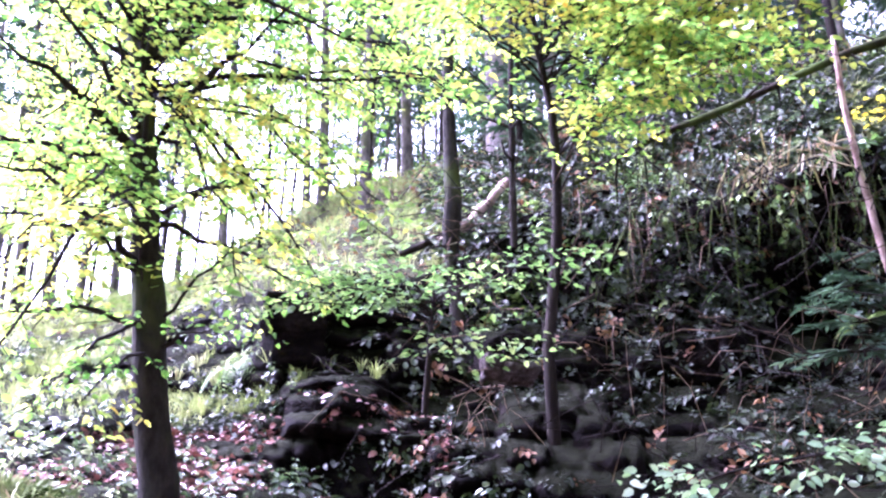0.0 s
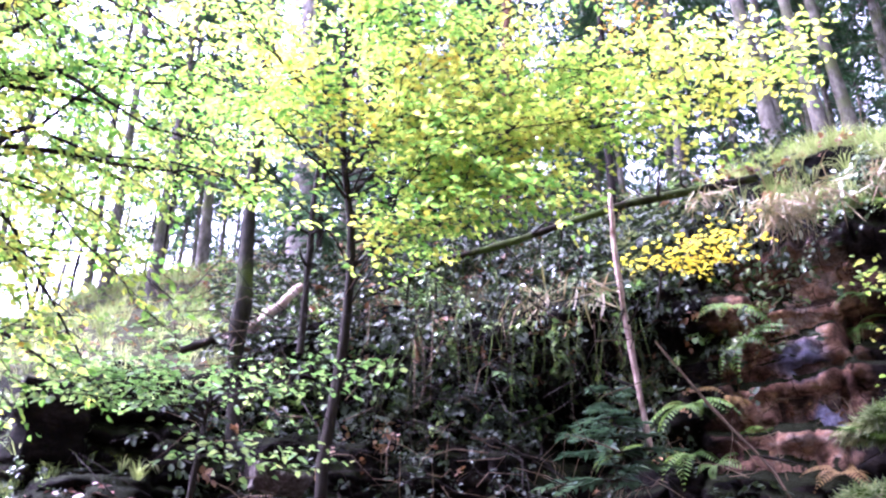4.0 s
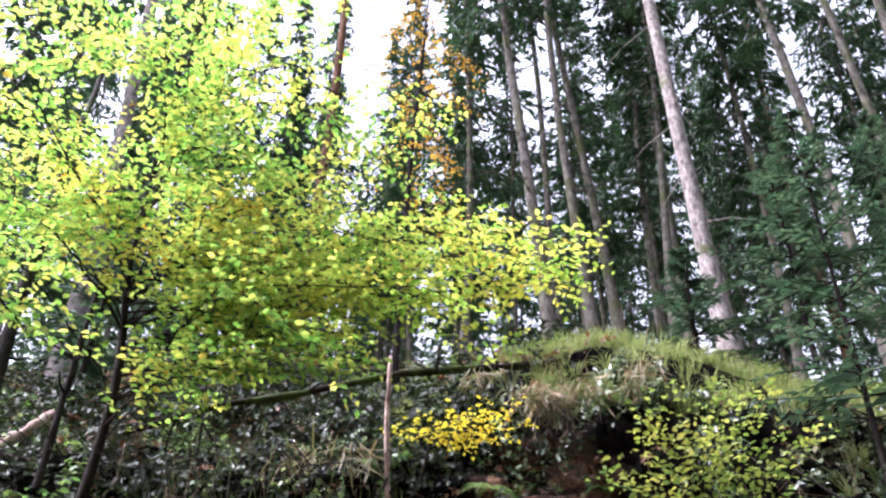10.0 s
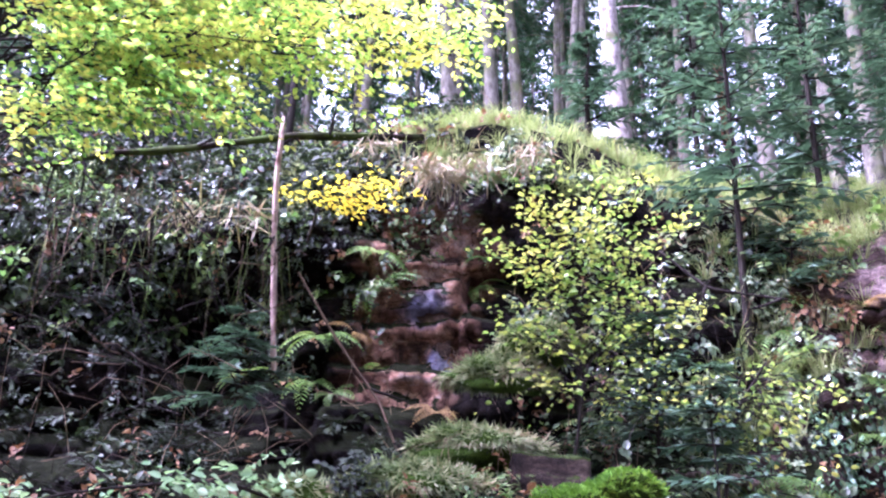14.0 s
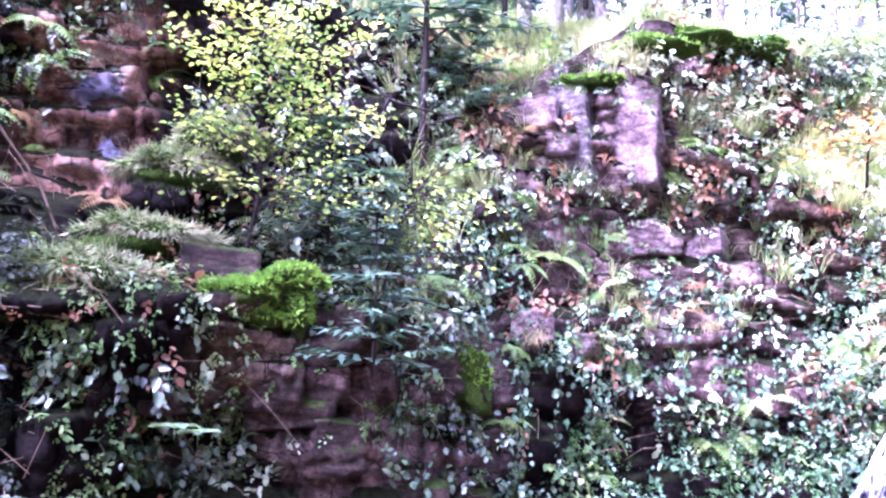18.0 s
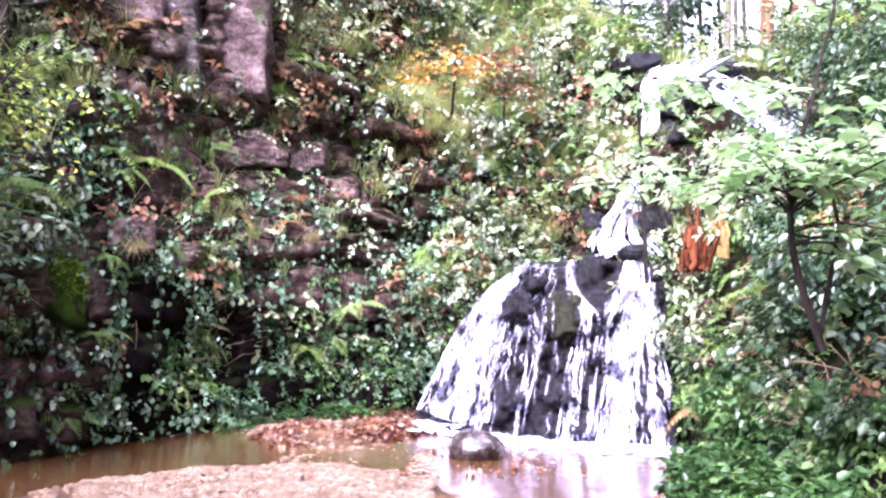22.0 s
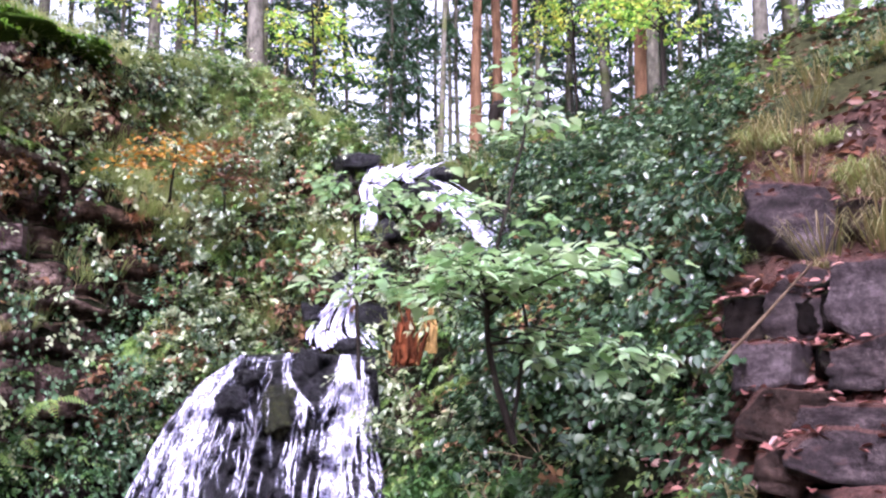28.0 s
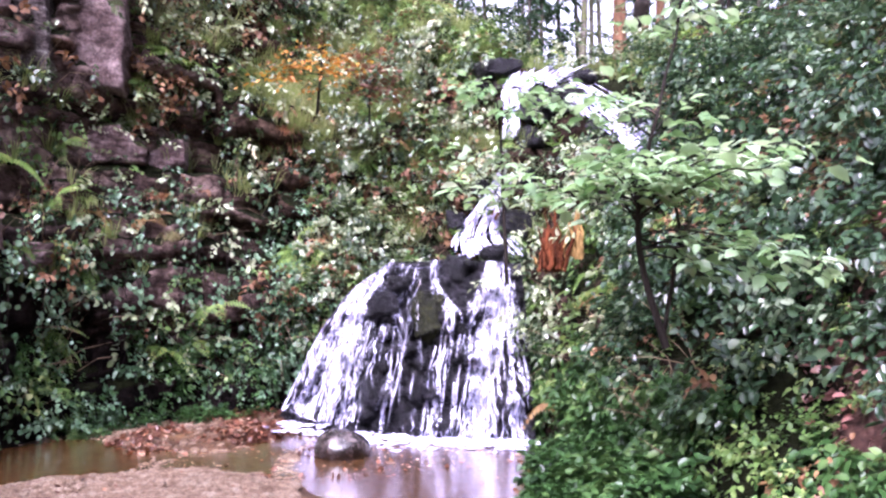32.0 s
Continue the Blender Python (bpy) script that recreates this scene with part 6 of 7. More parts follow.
young_spruce(spot(-46.6, 0.5, 7.7), 1.9, 0.75, 0.15, 5, "thin grey-green spruce sapling on a ledge", 6, 0.16, 0.02)
young_spruce(spot(-43.3, 8.5, 8.4), 1.5, 0.6, 0.2, 6, "spindly spruce sapling in the shrubs", 6, 0.16, 0.02)
young_spruce(spot(-52.3, 17.8, 10.0), 1.4, 0.5, 0.1, 7, "small spruce on the mossy ledge", 6, 0.14, 0.015)
young_spruce(spot(-16.5, 10.5, 8.6), 1.0, 0.6, 0.05, 8, "small feathery spruce below the cave", 7, 0.12, 0.015)
young_spruce(spot(-60, 24.5, 13.5), 3.8, 1.3, 0.4, 9, "green spruce behind the grassy rim", 8)
young_spruce(spot(-7.5, 26.5, 12.5), 4.0, 1.4, 0.5, 10, "dark young spruce behind the beech", 8)
young_spruce(spot(2.8, 24.5, 12.0), 3.2, 1.2, 0.3, 11, "dark young spruce on the slope", 8)

# ---- shrubs and saplings ----
M_AMBER = leaf_material("amber_leaves", [(0.0, (0.3, 0.2, 0.03)), (0.5, (0.5, 0.3, 0.04)), (1.0, (0.45, 0.18, 0.03))], 0.5, 0.5)
g = np.random.default_rng(33)
broadleaf("shrub", "airy shrub with round yellow-green leaves on the ledge", [spot(-38.5, 11, 8.7), spot(-38.5, 16, 8.6), spot(-38.3, 22, 8.5)], [0.03, 0.022, 0.012],
          fan(-36.2, 25.5, 8.3, 2.5, 1.5, 0.4, 7, 0.8, 0.008, g) + fan(-41.5, 25, 8.4, 3, 2, 0.4, 9, 0.8, 0.008, g) + fan(-33.5, 22.5, 8.2, 2, 1.5, 0.4, 7, 0.6, 0.008, g) + fan(-38, 22, 8.0, 4, 2, 0.5, 12, 0.7, 0.008, g) + fan(-44.5, 21.5, 8.3, 2.5, 2, 0.4, 8, 0.6, 0.008, g)
          + fan(-36, 18.5, 8.1, 3, 2, 0.4, 8, 0.4, 0.008, g) + fan(-42, 17.5, 8.2, 3, 2, 0.4, 8, 0.4, 0.008, g) + fan(-47, 17, 8.3, 2, 1.5, 0.4, 5, 0.4, 0.008, g),
          M_LIME, M_BARK_DARK, 0.07, 0.36, 6, 6.8, 5, crown="loose round yellow-green leaves")
broadleaf("shrub", "thin arching shrub with scattered yellow leaves", [spot(-47, 6, 8.2), spot(-48, 11, 8.1), spot(-50, 14, 8.0)], [0.02, 0.015, 0.008],
          fan(-46, 13, 8.0, 5, 3, 0.4, 14, 0.6, 0.006, g) + fan(-52, 12, 8.2, 4, 3, 0.4, 12, 0.7, 0.006, g) + fan(-49, 9, 8.0, 5, 2, 0.4, 8, 0.5, 0.006, g), M_LIME, M_BARK_DARK, 0.065, 0.3, 4, 5.0, 6, crown="sparse yellow leaves")
broadleaf("shrub", "low loose shrub with pale yellow-green leaves on the ledge", [spot(-38, 7.5, 8.0), spot(-38.5, 11, 7.9), spot(-39, 14, 7.9)], [0.02, 0.014, 0.007],
          fan(-35, 12.5, 7.9, 3, 2, 0.4, 9, 0.6, 0.006, g) + fan(-41, 14, 7.9, 3, 3, 0.4, 12, 0.8, 0.006, g) + fan(-45, 12, 8.0, 3, 3, 0.4, 9, 0.6, 0.006, g) + fan(-32.5, 17.5, 8.3, 1.5, 2, 0.3, 5, 0.9, 0.006, g), M_LIME, M_BARK_DARK, 0.062, 0.3, 4, 5.0, 36, crown="loose pale leaves")
broadleaf("beech_spray", "low bright yellow beech sapling before the cave rim", [spot(-20, 21, 9.4), spot(-20.5, 23.3, 9.3)], [0.02, 0.012],
          [(0.8, spot(b, rise, 8.9), 0.008) for b, rise in ((-27.2, 24.6), (-26.2, 23.9), (-25.0, 25.6), (-24.2, 23.6), (-22.6, 25.2), (-21.6, 23.8), (-26.6, 25.6), (-17.8, 24.5), (-19, 24.0), (-20.6, 25.2))], M_YELLOW, M_BARK_DARK, 0.065, 0.32, 8, 9.0, 7, flatness=0.3, crown="flat sprays of golden leaves")
broadleaf("young_beech", "tall young beech with thin orange-brown autumn leaves", [spot(-18, 24, 12.5), spot(-18, 38, 12.5), spot(-19, 52, 12.6)], [0.07, 0.05, 0.015],
          fan(-19, 40, 12, 4, 5, 1, 10, 0.6, 0.014, g) + fan(-21, 48, 12, 4, 4, 1, 10, 0.9, 0.012, g) + fan(-15, 44, 12, 4, 4, 1, 6, 0.8, 0.012, g), M_AMBER, M_BARK_DARK, 0.08, 0.5, 7, 5.0, 15, crown="thin orange and yellow leaves")
broadleaf("orange_shrub", "small shrub with orange autumn leaves on the bank", [spot(-77, 12.5, 11.2), spot(-77.3, 16, 11)], [0.02, 0.01],
          fan(-76.5, 16, 10.8, 2.5, 1.2, 0.3, 9, 0.8, 0.004, g) + fan(-74, 14.8, 10.8, 2.5, 1.5, 0.3, 8, 0.6, 0.004, g) + fan(-79.5, 15.5, 10.8, 2, 1.5, 0.3, 6, 0.6, 0.004, g), M_ORANGE, M_BARK_DARK, 0.07, 0.35, 6, 6.0, 8, crown="orange and amber leaves")
broadleaf("orange_shrub", "dry reddish shrub with curled leaves", [spot(-80.5, 12, 11.2), spot(-80.5, 15, 11.1)], [0.015, 0.008], fan(-80.5, 15, 10.9, 2, 1.6, 0.3, 12, 0.6, 0.005, g), M_BROWN, M_BARK_DARK, 0.09, 0.3, 6, 8.0, 9, crown="dry reddish leaves")
pale_sapling = broadleaf("sapling", "sapling with large pale green leaves before the waterfall", [spot(-100.2, -2.6, 5.5), spot(-99.0, 1.5, 5.45), spot(-98.4, 4.9, 5.4), spot(-98.7, 8.2, 5.4), spot(-99.6, 12, 5.4), spot(-101.0, 17, 5.5), spot(-101.7, 21, 5.6)], [0.026, 0.022, 0.019, 0.015, 0.012, 0.009, 0.005],
          fan(-94, 9.6, 5.0, 4, 0.7, 0.6, 7, 0.42, 0.008, g, 0.05) + fan(-106.5, 9.6, 5.0, 4.5, 0.6, 0.6, 9, 0.42, 0.009, g, 0.05) + fan(-100, 9.4, 4.9, 3, 0.8, 0.5, 5, 0.42, 0.008, g, 0.05) + fan(-108, 2.4, 5.0, 3, 1.0, 0.3, 6, 0.3, 0.009, g, 0.05) + fan(-101.5, 19.5, 5.5, 1.6, 2.5, 0.3, 8, 0.88, 0.006, g, 0.08) + fan(-95, 14.0, 5.3, 4, 0.8, 0.5, 4, 0.68, 0.006, g, 0.05) + fan(-88.5, 7.6, 5.2, 3, 0.6, 0.4, 5, 0.4, 0.007, g, 0.05) + fan(-104, 12.6, 5.4, 2, 0.8, 0.4, 2, 0.62, 0.006, g, 0.05),
          M_BIGLEAF, M_BARK_DARK, 0.112, 0.3, 6, 7.0, 10, rich=True, flatness=0.3, crown="broad pale green leaves in flat layers")
s = Soup()
tube(s, [spot(-100.0, -2.0, 5.55), spot(-100.6, 1.5, 5.5), spot(-101.2, 5.0, 5.4), spot(-100.6, 8.6, 5.3)], [0.02, 0.017, 0.013, 0.006], 6, 0.2, 61)
part("stem", s, M_BARK_DARK, pale_sapling, smooth=True, place=np.array(pale_sapling.location))
broadleaf("sapling", "thin dark-stemmed sapling beside the cascade", [spot(-89.8, 1.5, 6.6), spot(-89.6, 6, 6.6), spot(-89.4, 11, 6.6), spot(-89, 15, 6.7)], [0.018, 0.015, 0.01, 0.005],
          fan(-88.5, 9.5, 6.5, 3, 2, 0.4, 6, 0.6, 0.005, g) + fan(-90, 15, 6.7, 4, 1.5, 0.4, 6, 0.9, 0.005, g) + fan(-93.5, 12.6, 6.4, 4, 1.2, 0.4, 7, 0.8, 0.005, g), M_BIGLEAF, M_BARK_DARK, 0.11, 0.25, 5, 5.0, 11, rich=True, flatness=0.35, crown="light green leaves")
broadleaf("leafy_branch", "low branch with pale leaves reaching in over the gully", [spot(-22, 4.5, 6.4), spot(-16, 6.2, 6.0), spot(-8, 5.0, 5.8), spot(-2, 3.0, 5.8)], [0.014, 0.011, 0.008, 0.004],
          fan(-14, 5.6, 5.9, 4, 1.2, 0.3, 6, 0.4, 0.005, g) + fan(-5, 4.0, 5.8, 3, 1.0, 0.3, 5, 0.75, 0.005, g) + fan(-19, 6.5, 6.0, 2, 0.8, 0.2, 4, 0.2, 0.005, g), M_BIGLEAF, M_BARK_DARK, 0.075, 0.3, 7, 13.0, 12, crown="pale grey-green leaves")
for b, r, h, sp, sd in ((-104, 20, 5, 1.6, 21), (34, 18, 6, 2.5, 41), (26, 20, 7, 2.6, 42), (20, 18, 5, 2.2, 43), (13, 20, 6, 2.4, 44), (40, 24, 8, 3, 45), (30, 30, 9, 3, 46), (8, 26, 7, 2.6, 47), (-3, 24, 6, 2.4, 48), (-14, 22, 6, 2.2, 49), (-110, 14.5, 2.5, 1.2, 50), (-110, 17, 4.5, 1.5, 22), (-86, 17.5, 3.5, 1.4, 23), (30, 20, 5, 2.2, 24), (18, 24, 6, 2.5, 25), (38, 15, 5, 2.0, 26), (24, 27, 6, 2.5, 27), (-78, 18, 3, 1.3, 28)):
    f0 = on_ground(b, r, 0.1)
    ends = [(float(g.uniform(0.4, 0.95)), f0 + [g.normal(0, sp * 0.6), g.normal(0, sp * 0.6), h * g.uniform(0.4, 1.05)], 0.015) for _ in range(16)]
    broadleaf("young_beech", "leafy young beech with yellow-green foliage in the forest", [f0, f0 + [0.1, 0, h * 0.5], f0 + [0, 0.1, h]], [0.05, 0.035, 0.01], ends, M_BEECH, M_BARK_DARK, 0.10, 0.5, 9, 8.0, sd, 7)

for i in range(12):
    b, f = g.uniform(-123.5, -117.5), g.random()
    slab("loose_stone", b, -8 + 16 * f, 4.5 + 1.5 * f + g.uniform(0, 0.2), (g.uniform(0.12, 0.38), g.uniform(0.12, 0.3), g.uniform(0.06, 0.16)), g.uniform(-60, 60), (g.uniform(-15, 15), g.uniform(-15, 15)), (M_STONE, M_PURPLE, M_CLIFFSHADE)[i % 3], "loose broken stone on the stepped path", 700 + i, group="loose stones")

# ---- moss cushions ----
def cushion(b, rise, r, size, seed, mat, label, blades=1500, turn=0.0):
    """A rounded hummock furred with short tufts."""
    gg = np.random.default_rng(seed)
    blades = int(blades * (2.2 if mat is not M_MOSS else 1.3))
    c = spot(b, rise - 0.6, r + 0.12) if r else on_face(b, rise)[0]
    ob = base("moss_cushion", c, label, "moss", "moss cushions")
    s = Soup()
    blob(s, (0, 0, 0), size, radians(b + turn), 0.9, seed, 14, 22)
    pts = s.v[0]
    part("hummock", s, M_MOSSROCK, ob, smooth=True)
    f = s.f4[0]
    pick = gg.integers(0, len(f), blades)
    w = gg.dirichlet([1, 1, 1, 1], blades)
    p = (pts[f[pick]] * w[:, :, None]).sum(1)
    n = unit(p / (np.array(size) ** 2))
    keep = n[:, 2] > -0.35
    p, n = p[keep], n[keep]
    m = len(p)
    way = unit(n + gg.normal(0, 0.75, (m, 3)) + [0, 0, 0.15])
    s2 = Soup()
    shag = mat is not M_MOSS
    ln = gg.uniform(0.06, 0.16, m) if shag else gg.uniform(0.025, 0.08, m)
    way = unit(way - [0, 0, 0.8]) if shag else way
    leaves(s2, p - n * 0.01, unit(gg.normal(0, 1, (m, 3))), way, ln, ln * (0.055 if shag else 0.35), 0.1, curl=0.3)
    tagged(part("tuft", s2, mat, ob), kind="stuff")


M_SHAG = leaf_material("shaggy_moss", [(0.0, (0.07, 0.11, 0.035)), (0.45, (0.2, 0.26, 0.1)), (0.78, (0.42, 0.42, 0.24)), (1.0, (0.46, 0.32, 0.24))], 0.35, 0.7)
M_MOSSROCK = rock_material("moss_ground", [(0.3, (0.03, 0.06, 0.008)), (0.6, (0.07, 0.13, 0.015)), (0.8, (0.11, 0.17, 0.03))], 0.0, 5.0, 0.0)
for b, rise, r, size, mat, n, label in (
        (-40.4, 6.9, 7.45, (0.32, 0.26, 0.12), M_MOSS, 3000, "vivid green moss cushion on a rock shelf"),
        (-38.0, 6.2, 7.4, (0.3, 0.24, 0.1), M_MOSS, 2500, "vivid green moss cushion hanging over the edge"),
        (-41.6, 5.2, 7.48, (0.12, 0.16, 0.2), M_MOSS, 1200, "bright moss hanging down the rock edge"),
        (-39.2, 5.0, 7.46, (0.16, 0.16, 0.16), M_MOSS, 1200, "small bright moss cushion on rock"),
        (-33.6, 13.6, 8.5, (0.44, 0.3, 0.17), M_SHAG, 3600, "shaggy yellow-green hummock on the ledge"),
        (-36.4, 15.6, 8.6, (0.36, 0.26, 0.16), M_SHAG, 3000, "round mossy hummock on the ledge"),
        (-28.5, 6.6, 7.75, (0.66, 0.42, 0.17), M_SHAG, 5200, "shaggy grassy hummock below the wet rock"),
        (-31.8, 9.2, 8.2, (0.62, 0.42, 0.18), M_SHAG, 5200, "grass-covered shelf of the cliff"),
        (-25.0, 5.0, 7.6, (0.66, 0.42, 0.17), M_SHAG, 5000, "pale grassy hummock at the dark ledge"),
        (-30.0, 5.6, 7.6, (0.45, 0.35, 0.22), M_SHAG, 2800, "mossy hummock with trailing grass"),
        (-21.0, 5.2, 7.6, (0.4, 0.4, 0.16), M_SHAG, 1800, "dull green mossy hummock on rock"),
        (-52.5, 1.5, 8.6, (0.25, 0.25, 0.3), M_MOSS, 1400, "green mossy knob at the cliff foot"),
        (-54.8, -4.0, 9.2, (0.3, 0.3, 0.35), M_MOSS, 1600, "green mossy boulder at the pool edge"),
        (32.5, 3.0, 6.3, (0.4, 0.35, 0.15), M_SHAG, 2500, "dull mossy hummock beside the beech"),
        (-64.0, 21.6, 0, (0.5, 0.35, 0.12), M_MOSS, 2400, "bright moss on the ledge above the pillars"),
        (-67.5, 21.8, 0, (0.6, 0.4, 0.12), M_MOSS, 2600, "moss carpet along the rim of the rock"),
        (-71.0, 21.0, 0, (0.5, 0.4, 0.12), M_MOSS, 2200, "green moss along the grassy rim"),
        (-60.2, 20.3, 10.5, (0.45, 0.3, 0.08), M_MOSS, 1800, "moss on the pillar tops")):
    k += 1
    cushion(b, rise, r, size, k, mat, label, n)


# ---- ferns ----
def fern_parts(seed, n, length):
    gg = np.random.default_rng(seed)
    out_ = []
    for i in range(n):
        a = 6.28 * i / n + gg.uniform(-0.3, 0.3)
        d = np.array([math.cos(a), math.sin(a), 0])
        ln = length * gg.uniform(0.7, 1.15)
        u = np.linspace(0, 1, 15)
        rise = gg.uniform(0.5, 0.95)
        line = d * (ln * u * 0.9)[:, None] + np.array([0, 0, 1.0]) * (ln * (rise * u - 0.95 * u * u))[:, None]
        s = Soup()
        tube(s, line[::3], [0.005, 0.004, 0.003, 0.002, 0.001], 3)
        side = np.array([-d[1], d[0], 0])
        fw = unit(np.gradient(line, axis=0))
        for sg in (-1, 1):
            w = 0.2 * ln * np.sin(np.clip(u * 3.0 + 0.25, 0, 3.14)) + 0.01
            leaves(s, line[1:], unit(np.cross(fw, side * sg) * sg)[1:] * 0 + [0, 0, 1.0], unit(side * sg + fw * 0.45 - [0, 0, 0.15])[1:], w[1:], 0.05 * ln + 0 * w[1:], 0.1)
        out_.append(s)
    return out_


def fern_kind(seed, n, length, mat, label):
    ob = base("fern", (0, 0, -60), label, "fern", "ferns")
    for s in fern_parts(seed, n, length):
        part("frond", s, mat, ob)
    return ob


M_FERNDRY = leaf_material("dry_fern", [(0.0, (0.14, 0.07, 0.025)), (1.0, (0.34, 0.22, 0.08))], 0.3, 0.6)
FERNS = [fern_kind(1, 9, 0.55, M_FERN, "green fern with arching fronds on the bank"), fern_kind(2, 7, 0.42, M_FERN, "small green fern on the damp rock"), fern_kind(3, 6, 0.5, M_FERNDRY, "withered yellow-brown fern on the bank")]
g = np.random.default_rng(77)
first = set()
for i in range(150):
    b0, b1, s0, s1 = ((-50, -80, 1.2, 3.6), (-76, -100, 2.0, 4.2), (-94, -112, 0.8, 2.5), (-8, -48, 3.0, 3.95), (35, 4, 2.6, 4.2))[(0, 0, 1, 1, 3, 4)[i % 6]]
    p, n, _ = scatter(1, b0, b1, s0, s1, 900 + i, (0.0, 0.4))
    kind = int(g.choice(3, p=[0.47, 0.46, 0.07]))
    z = unit(n[0] * 0.6 + [0, 0, 0.6])
    q = Vector([float(c) for c in z]).to_track_quat("Z", "Y").to_matrix().to_4x4()
    m = Matrix.Translation(Vector([float(c) for c in p[0] - n[0] * 0.02])) @ q @ Euler((0, 0, g.uniform(0, 6.28))).to_matrix().to_4x4()
    if kind in first:
        copy_thing(FERNS[kind], m)
    else:
        first.add(kind)
        FERNS[kind].matrix_basis = m


# ---- trailing ivy, roots, bare twigs ----
def ivy_strand(b, s0, s1, seed):
    gg = np.random.default_rng(seed)
    j = int(np.argmin(np.abs(BEARINGS - b)))
    a, c = np.searchsorted(S, [s0, s1])
    col_ = LAND[j, a:c][::-1]
    nn = NORMALS[j, a:c][::-1]
    line = col_ + nn * 0.1 + gg.normal(0, 0.02, col_.shape)
    ob = base("ivy_strand", line[0], "trailing ivy strand with pale heart-shaped leaves", "ivy", "ivy strands")
    s = Soup()
    tube(s, line[::3], 0.006, 4)
    part("stem", s, M_BARK_DARK, ob, place=line[0])
    n = len(line) * 2
    i = gg.integers(0, len(line), n)
    s = Soup()
    ln = gg.uniform(0.04, 0.085, n)
    leaves(s, line[i] + gg.normal(0, 0.06, (n, 3)), unit(nn[i] + gg.normal(0, 0.35, (n, 3)) + [0, 0, 0.3]), unit(gg.normal(0, 0.5, (n, 3)) + [0, 0, -1.0]), ln, ln * 0.9, 0.1)
    tagged(part("leaf", s, M_IVY, ob, place=line[0]), kind="stuff")


for i in range(46):
    b = g.choice([g.uniform(-60, -46), g.uniform(-76, -58), g.uniform(-78, -70)])
    a = g.uniform(1.0, 2.2)
    ivy_strand(b, a, a + g.uniform(0.5, 1.2), 300 + i)


def twiglet(name, pts, rad, mat, label, category, group):
    s = Soup()
    tube(s, pts, rad, 4)
    return thing(name, s, mat, label, category, group, place=np.asarray(pts[0]))


for i in range(250):
    a = spot(g.uniform(-18, 12), g.uniform(3, 22), g.uniform(7.2, 8.8))
    d = unit([g.normal(), g.normal() * 0.5, g.uniform(-0.2, 1.0)])
    ln = g.uniform(0.25, 1.1)
    bend = g.normal(0, 0.12 * ln, (2, 3))
    twiglet("bare_twig", [a, a + d * ln * 0.35 + bend[0], a + d * ln * 0.7 + bend[0] + bend[1], a + d * ln + bend[1] - [0, 0, 0.35 * ln]], [0.006, 0.005, 0.0035, 0.0015], M_STICK if i % 4 == 0 else M_BARK_DARK, "thin bare bent twig in the tangle", "twig", "bare twigs")
for i in range(15):
    a = spot(g.uniform(-19, -7), g.uniform(19.5, 22.5), g.uniform(8.8, 9.1))
    ln = g.uniform(0.4, 1.5)
    w = np.array([g.normal(0, 0.12), g.normal(0, 0.12), 0])
    twiglet("hanging_root", [a, a + w * 0.5 - [0, 0, ln * 0.4], a + w - [0, 0, ln * 0.75], a + w * 1.6 - [0, 0, ln]], [0.008, 0.007, 0.005, 0.002], M_MOSSLOG, "mossy root hanging from the cave brow", "root", "hanging roots")
LOGLINE = ((-0.5, 21.9, 9.2), (-6, 24.4, 9.4), (-10.5, 25.5, 9.5), (-19, 27.6, 9.8))
for i in range(22):
    f = g.uniform(0, 3)
    a = np.array([np.interp(f, range(4), [p[c] for p in LOGLINE]) for c in range(3)])
    a = spot(a[0], a[1] - 0.15, a[2])
    ln = g.uniform(0.12, 0.45)
    twiglet("hanging_root", [a, a + g.normal(0, 0.03, 3) - [0, 0, ln * 0.5], a + g.normal(0, 0.05, 3) - [0, 0, ln]], [0.008, 0.006, 0.002], M_MOSSLOG, "mossy dead twig hanging from the fallen trunk", "twig", "log twigs")
for i in range(46):
    a = spot(g.uniform(-19, -2), g.uniform(18.5, 23.5), g.uniform(8.6, 9.0))
    ln = g.uniform(0.4, 1.3)
    w = np.array([g.normal(0, 0.2), g.normal(0, 0.1), 0])
    twiglet("hanging_root", [a, a + w * 0.4 + [0, 0, 0.08], a + w - [0, 0, ln * 0.5], a + w * 1.3 - [0, 0, ln]], [0.006, 0.006, 0.004, 0.0015], M_STICK if i % 3 == 0 else M_MOSSLOG, "thin bare stem arching down over the cave brow", "root", "hanging roots")
for i in range(22):
    a = spot(g.uniform(-30.8, -27), 25.0, g.uniform(9.1, 9.3))
    ln = g.uniform(0.2, 0.5)
    twiglet("hanging_root", [a, a - [g.normal(0, 0.04), 0, ln * 0.5], a - [g.normal(0, 0.06), 0, ln]], [0.006, 0.005, 0.002], M_BARK_DARK, "fine root hanging under the turf", "root", "hanging roots")
for i in range(34):
    a = spot(g.uniform(-50, -34), g.uniform(5, 18), g.uniform(7.8, 8.6))
    d = unit([g.normal(), g.normal(), g.uniform(-0.4, 0.8)])
    ln = g.uniform(0.5, 1.3)
    twiglet("bare_twig", [a, a + d * ln * 0.5, a + d * ln + [0, 0, -0.1]], [0.007, 0.005, 0.002], M_BARK_DARK, "thin bare branch among shrub leaves", "twig", "bare twigs")
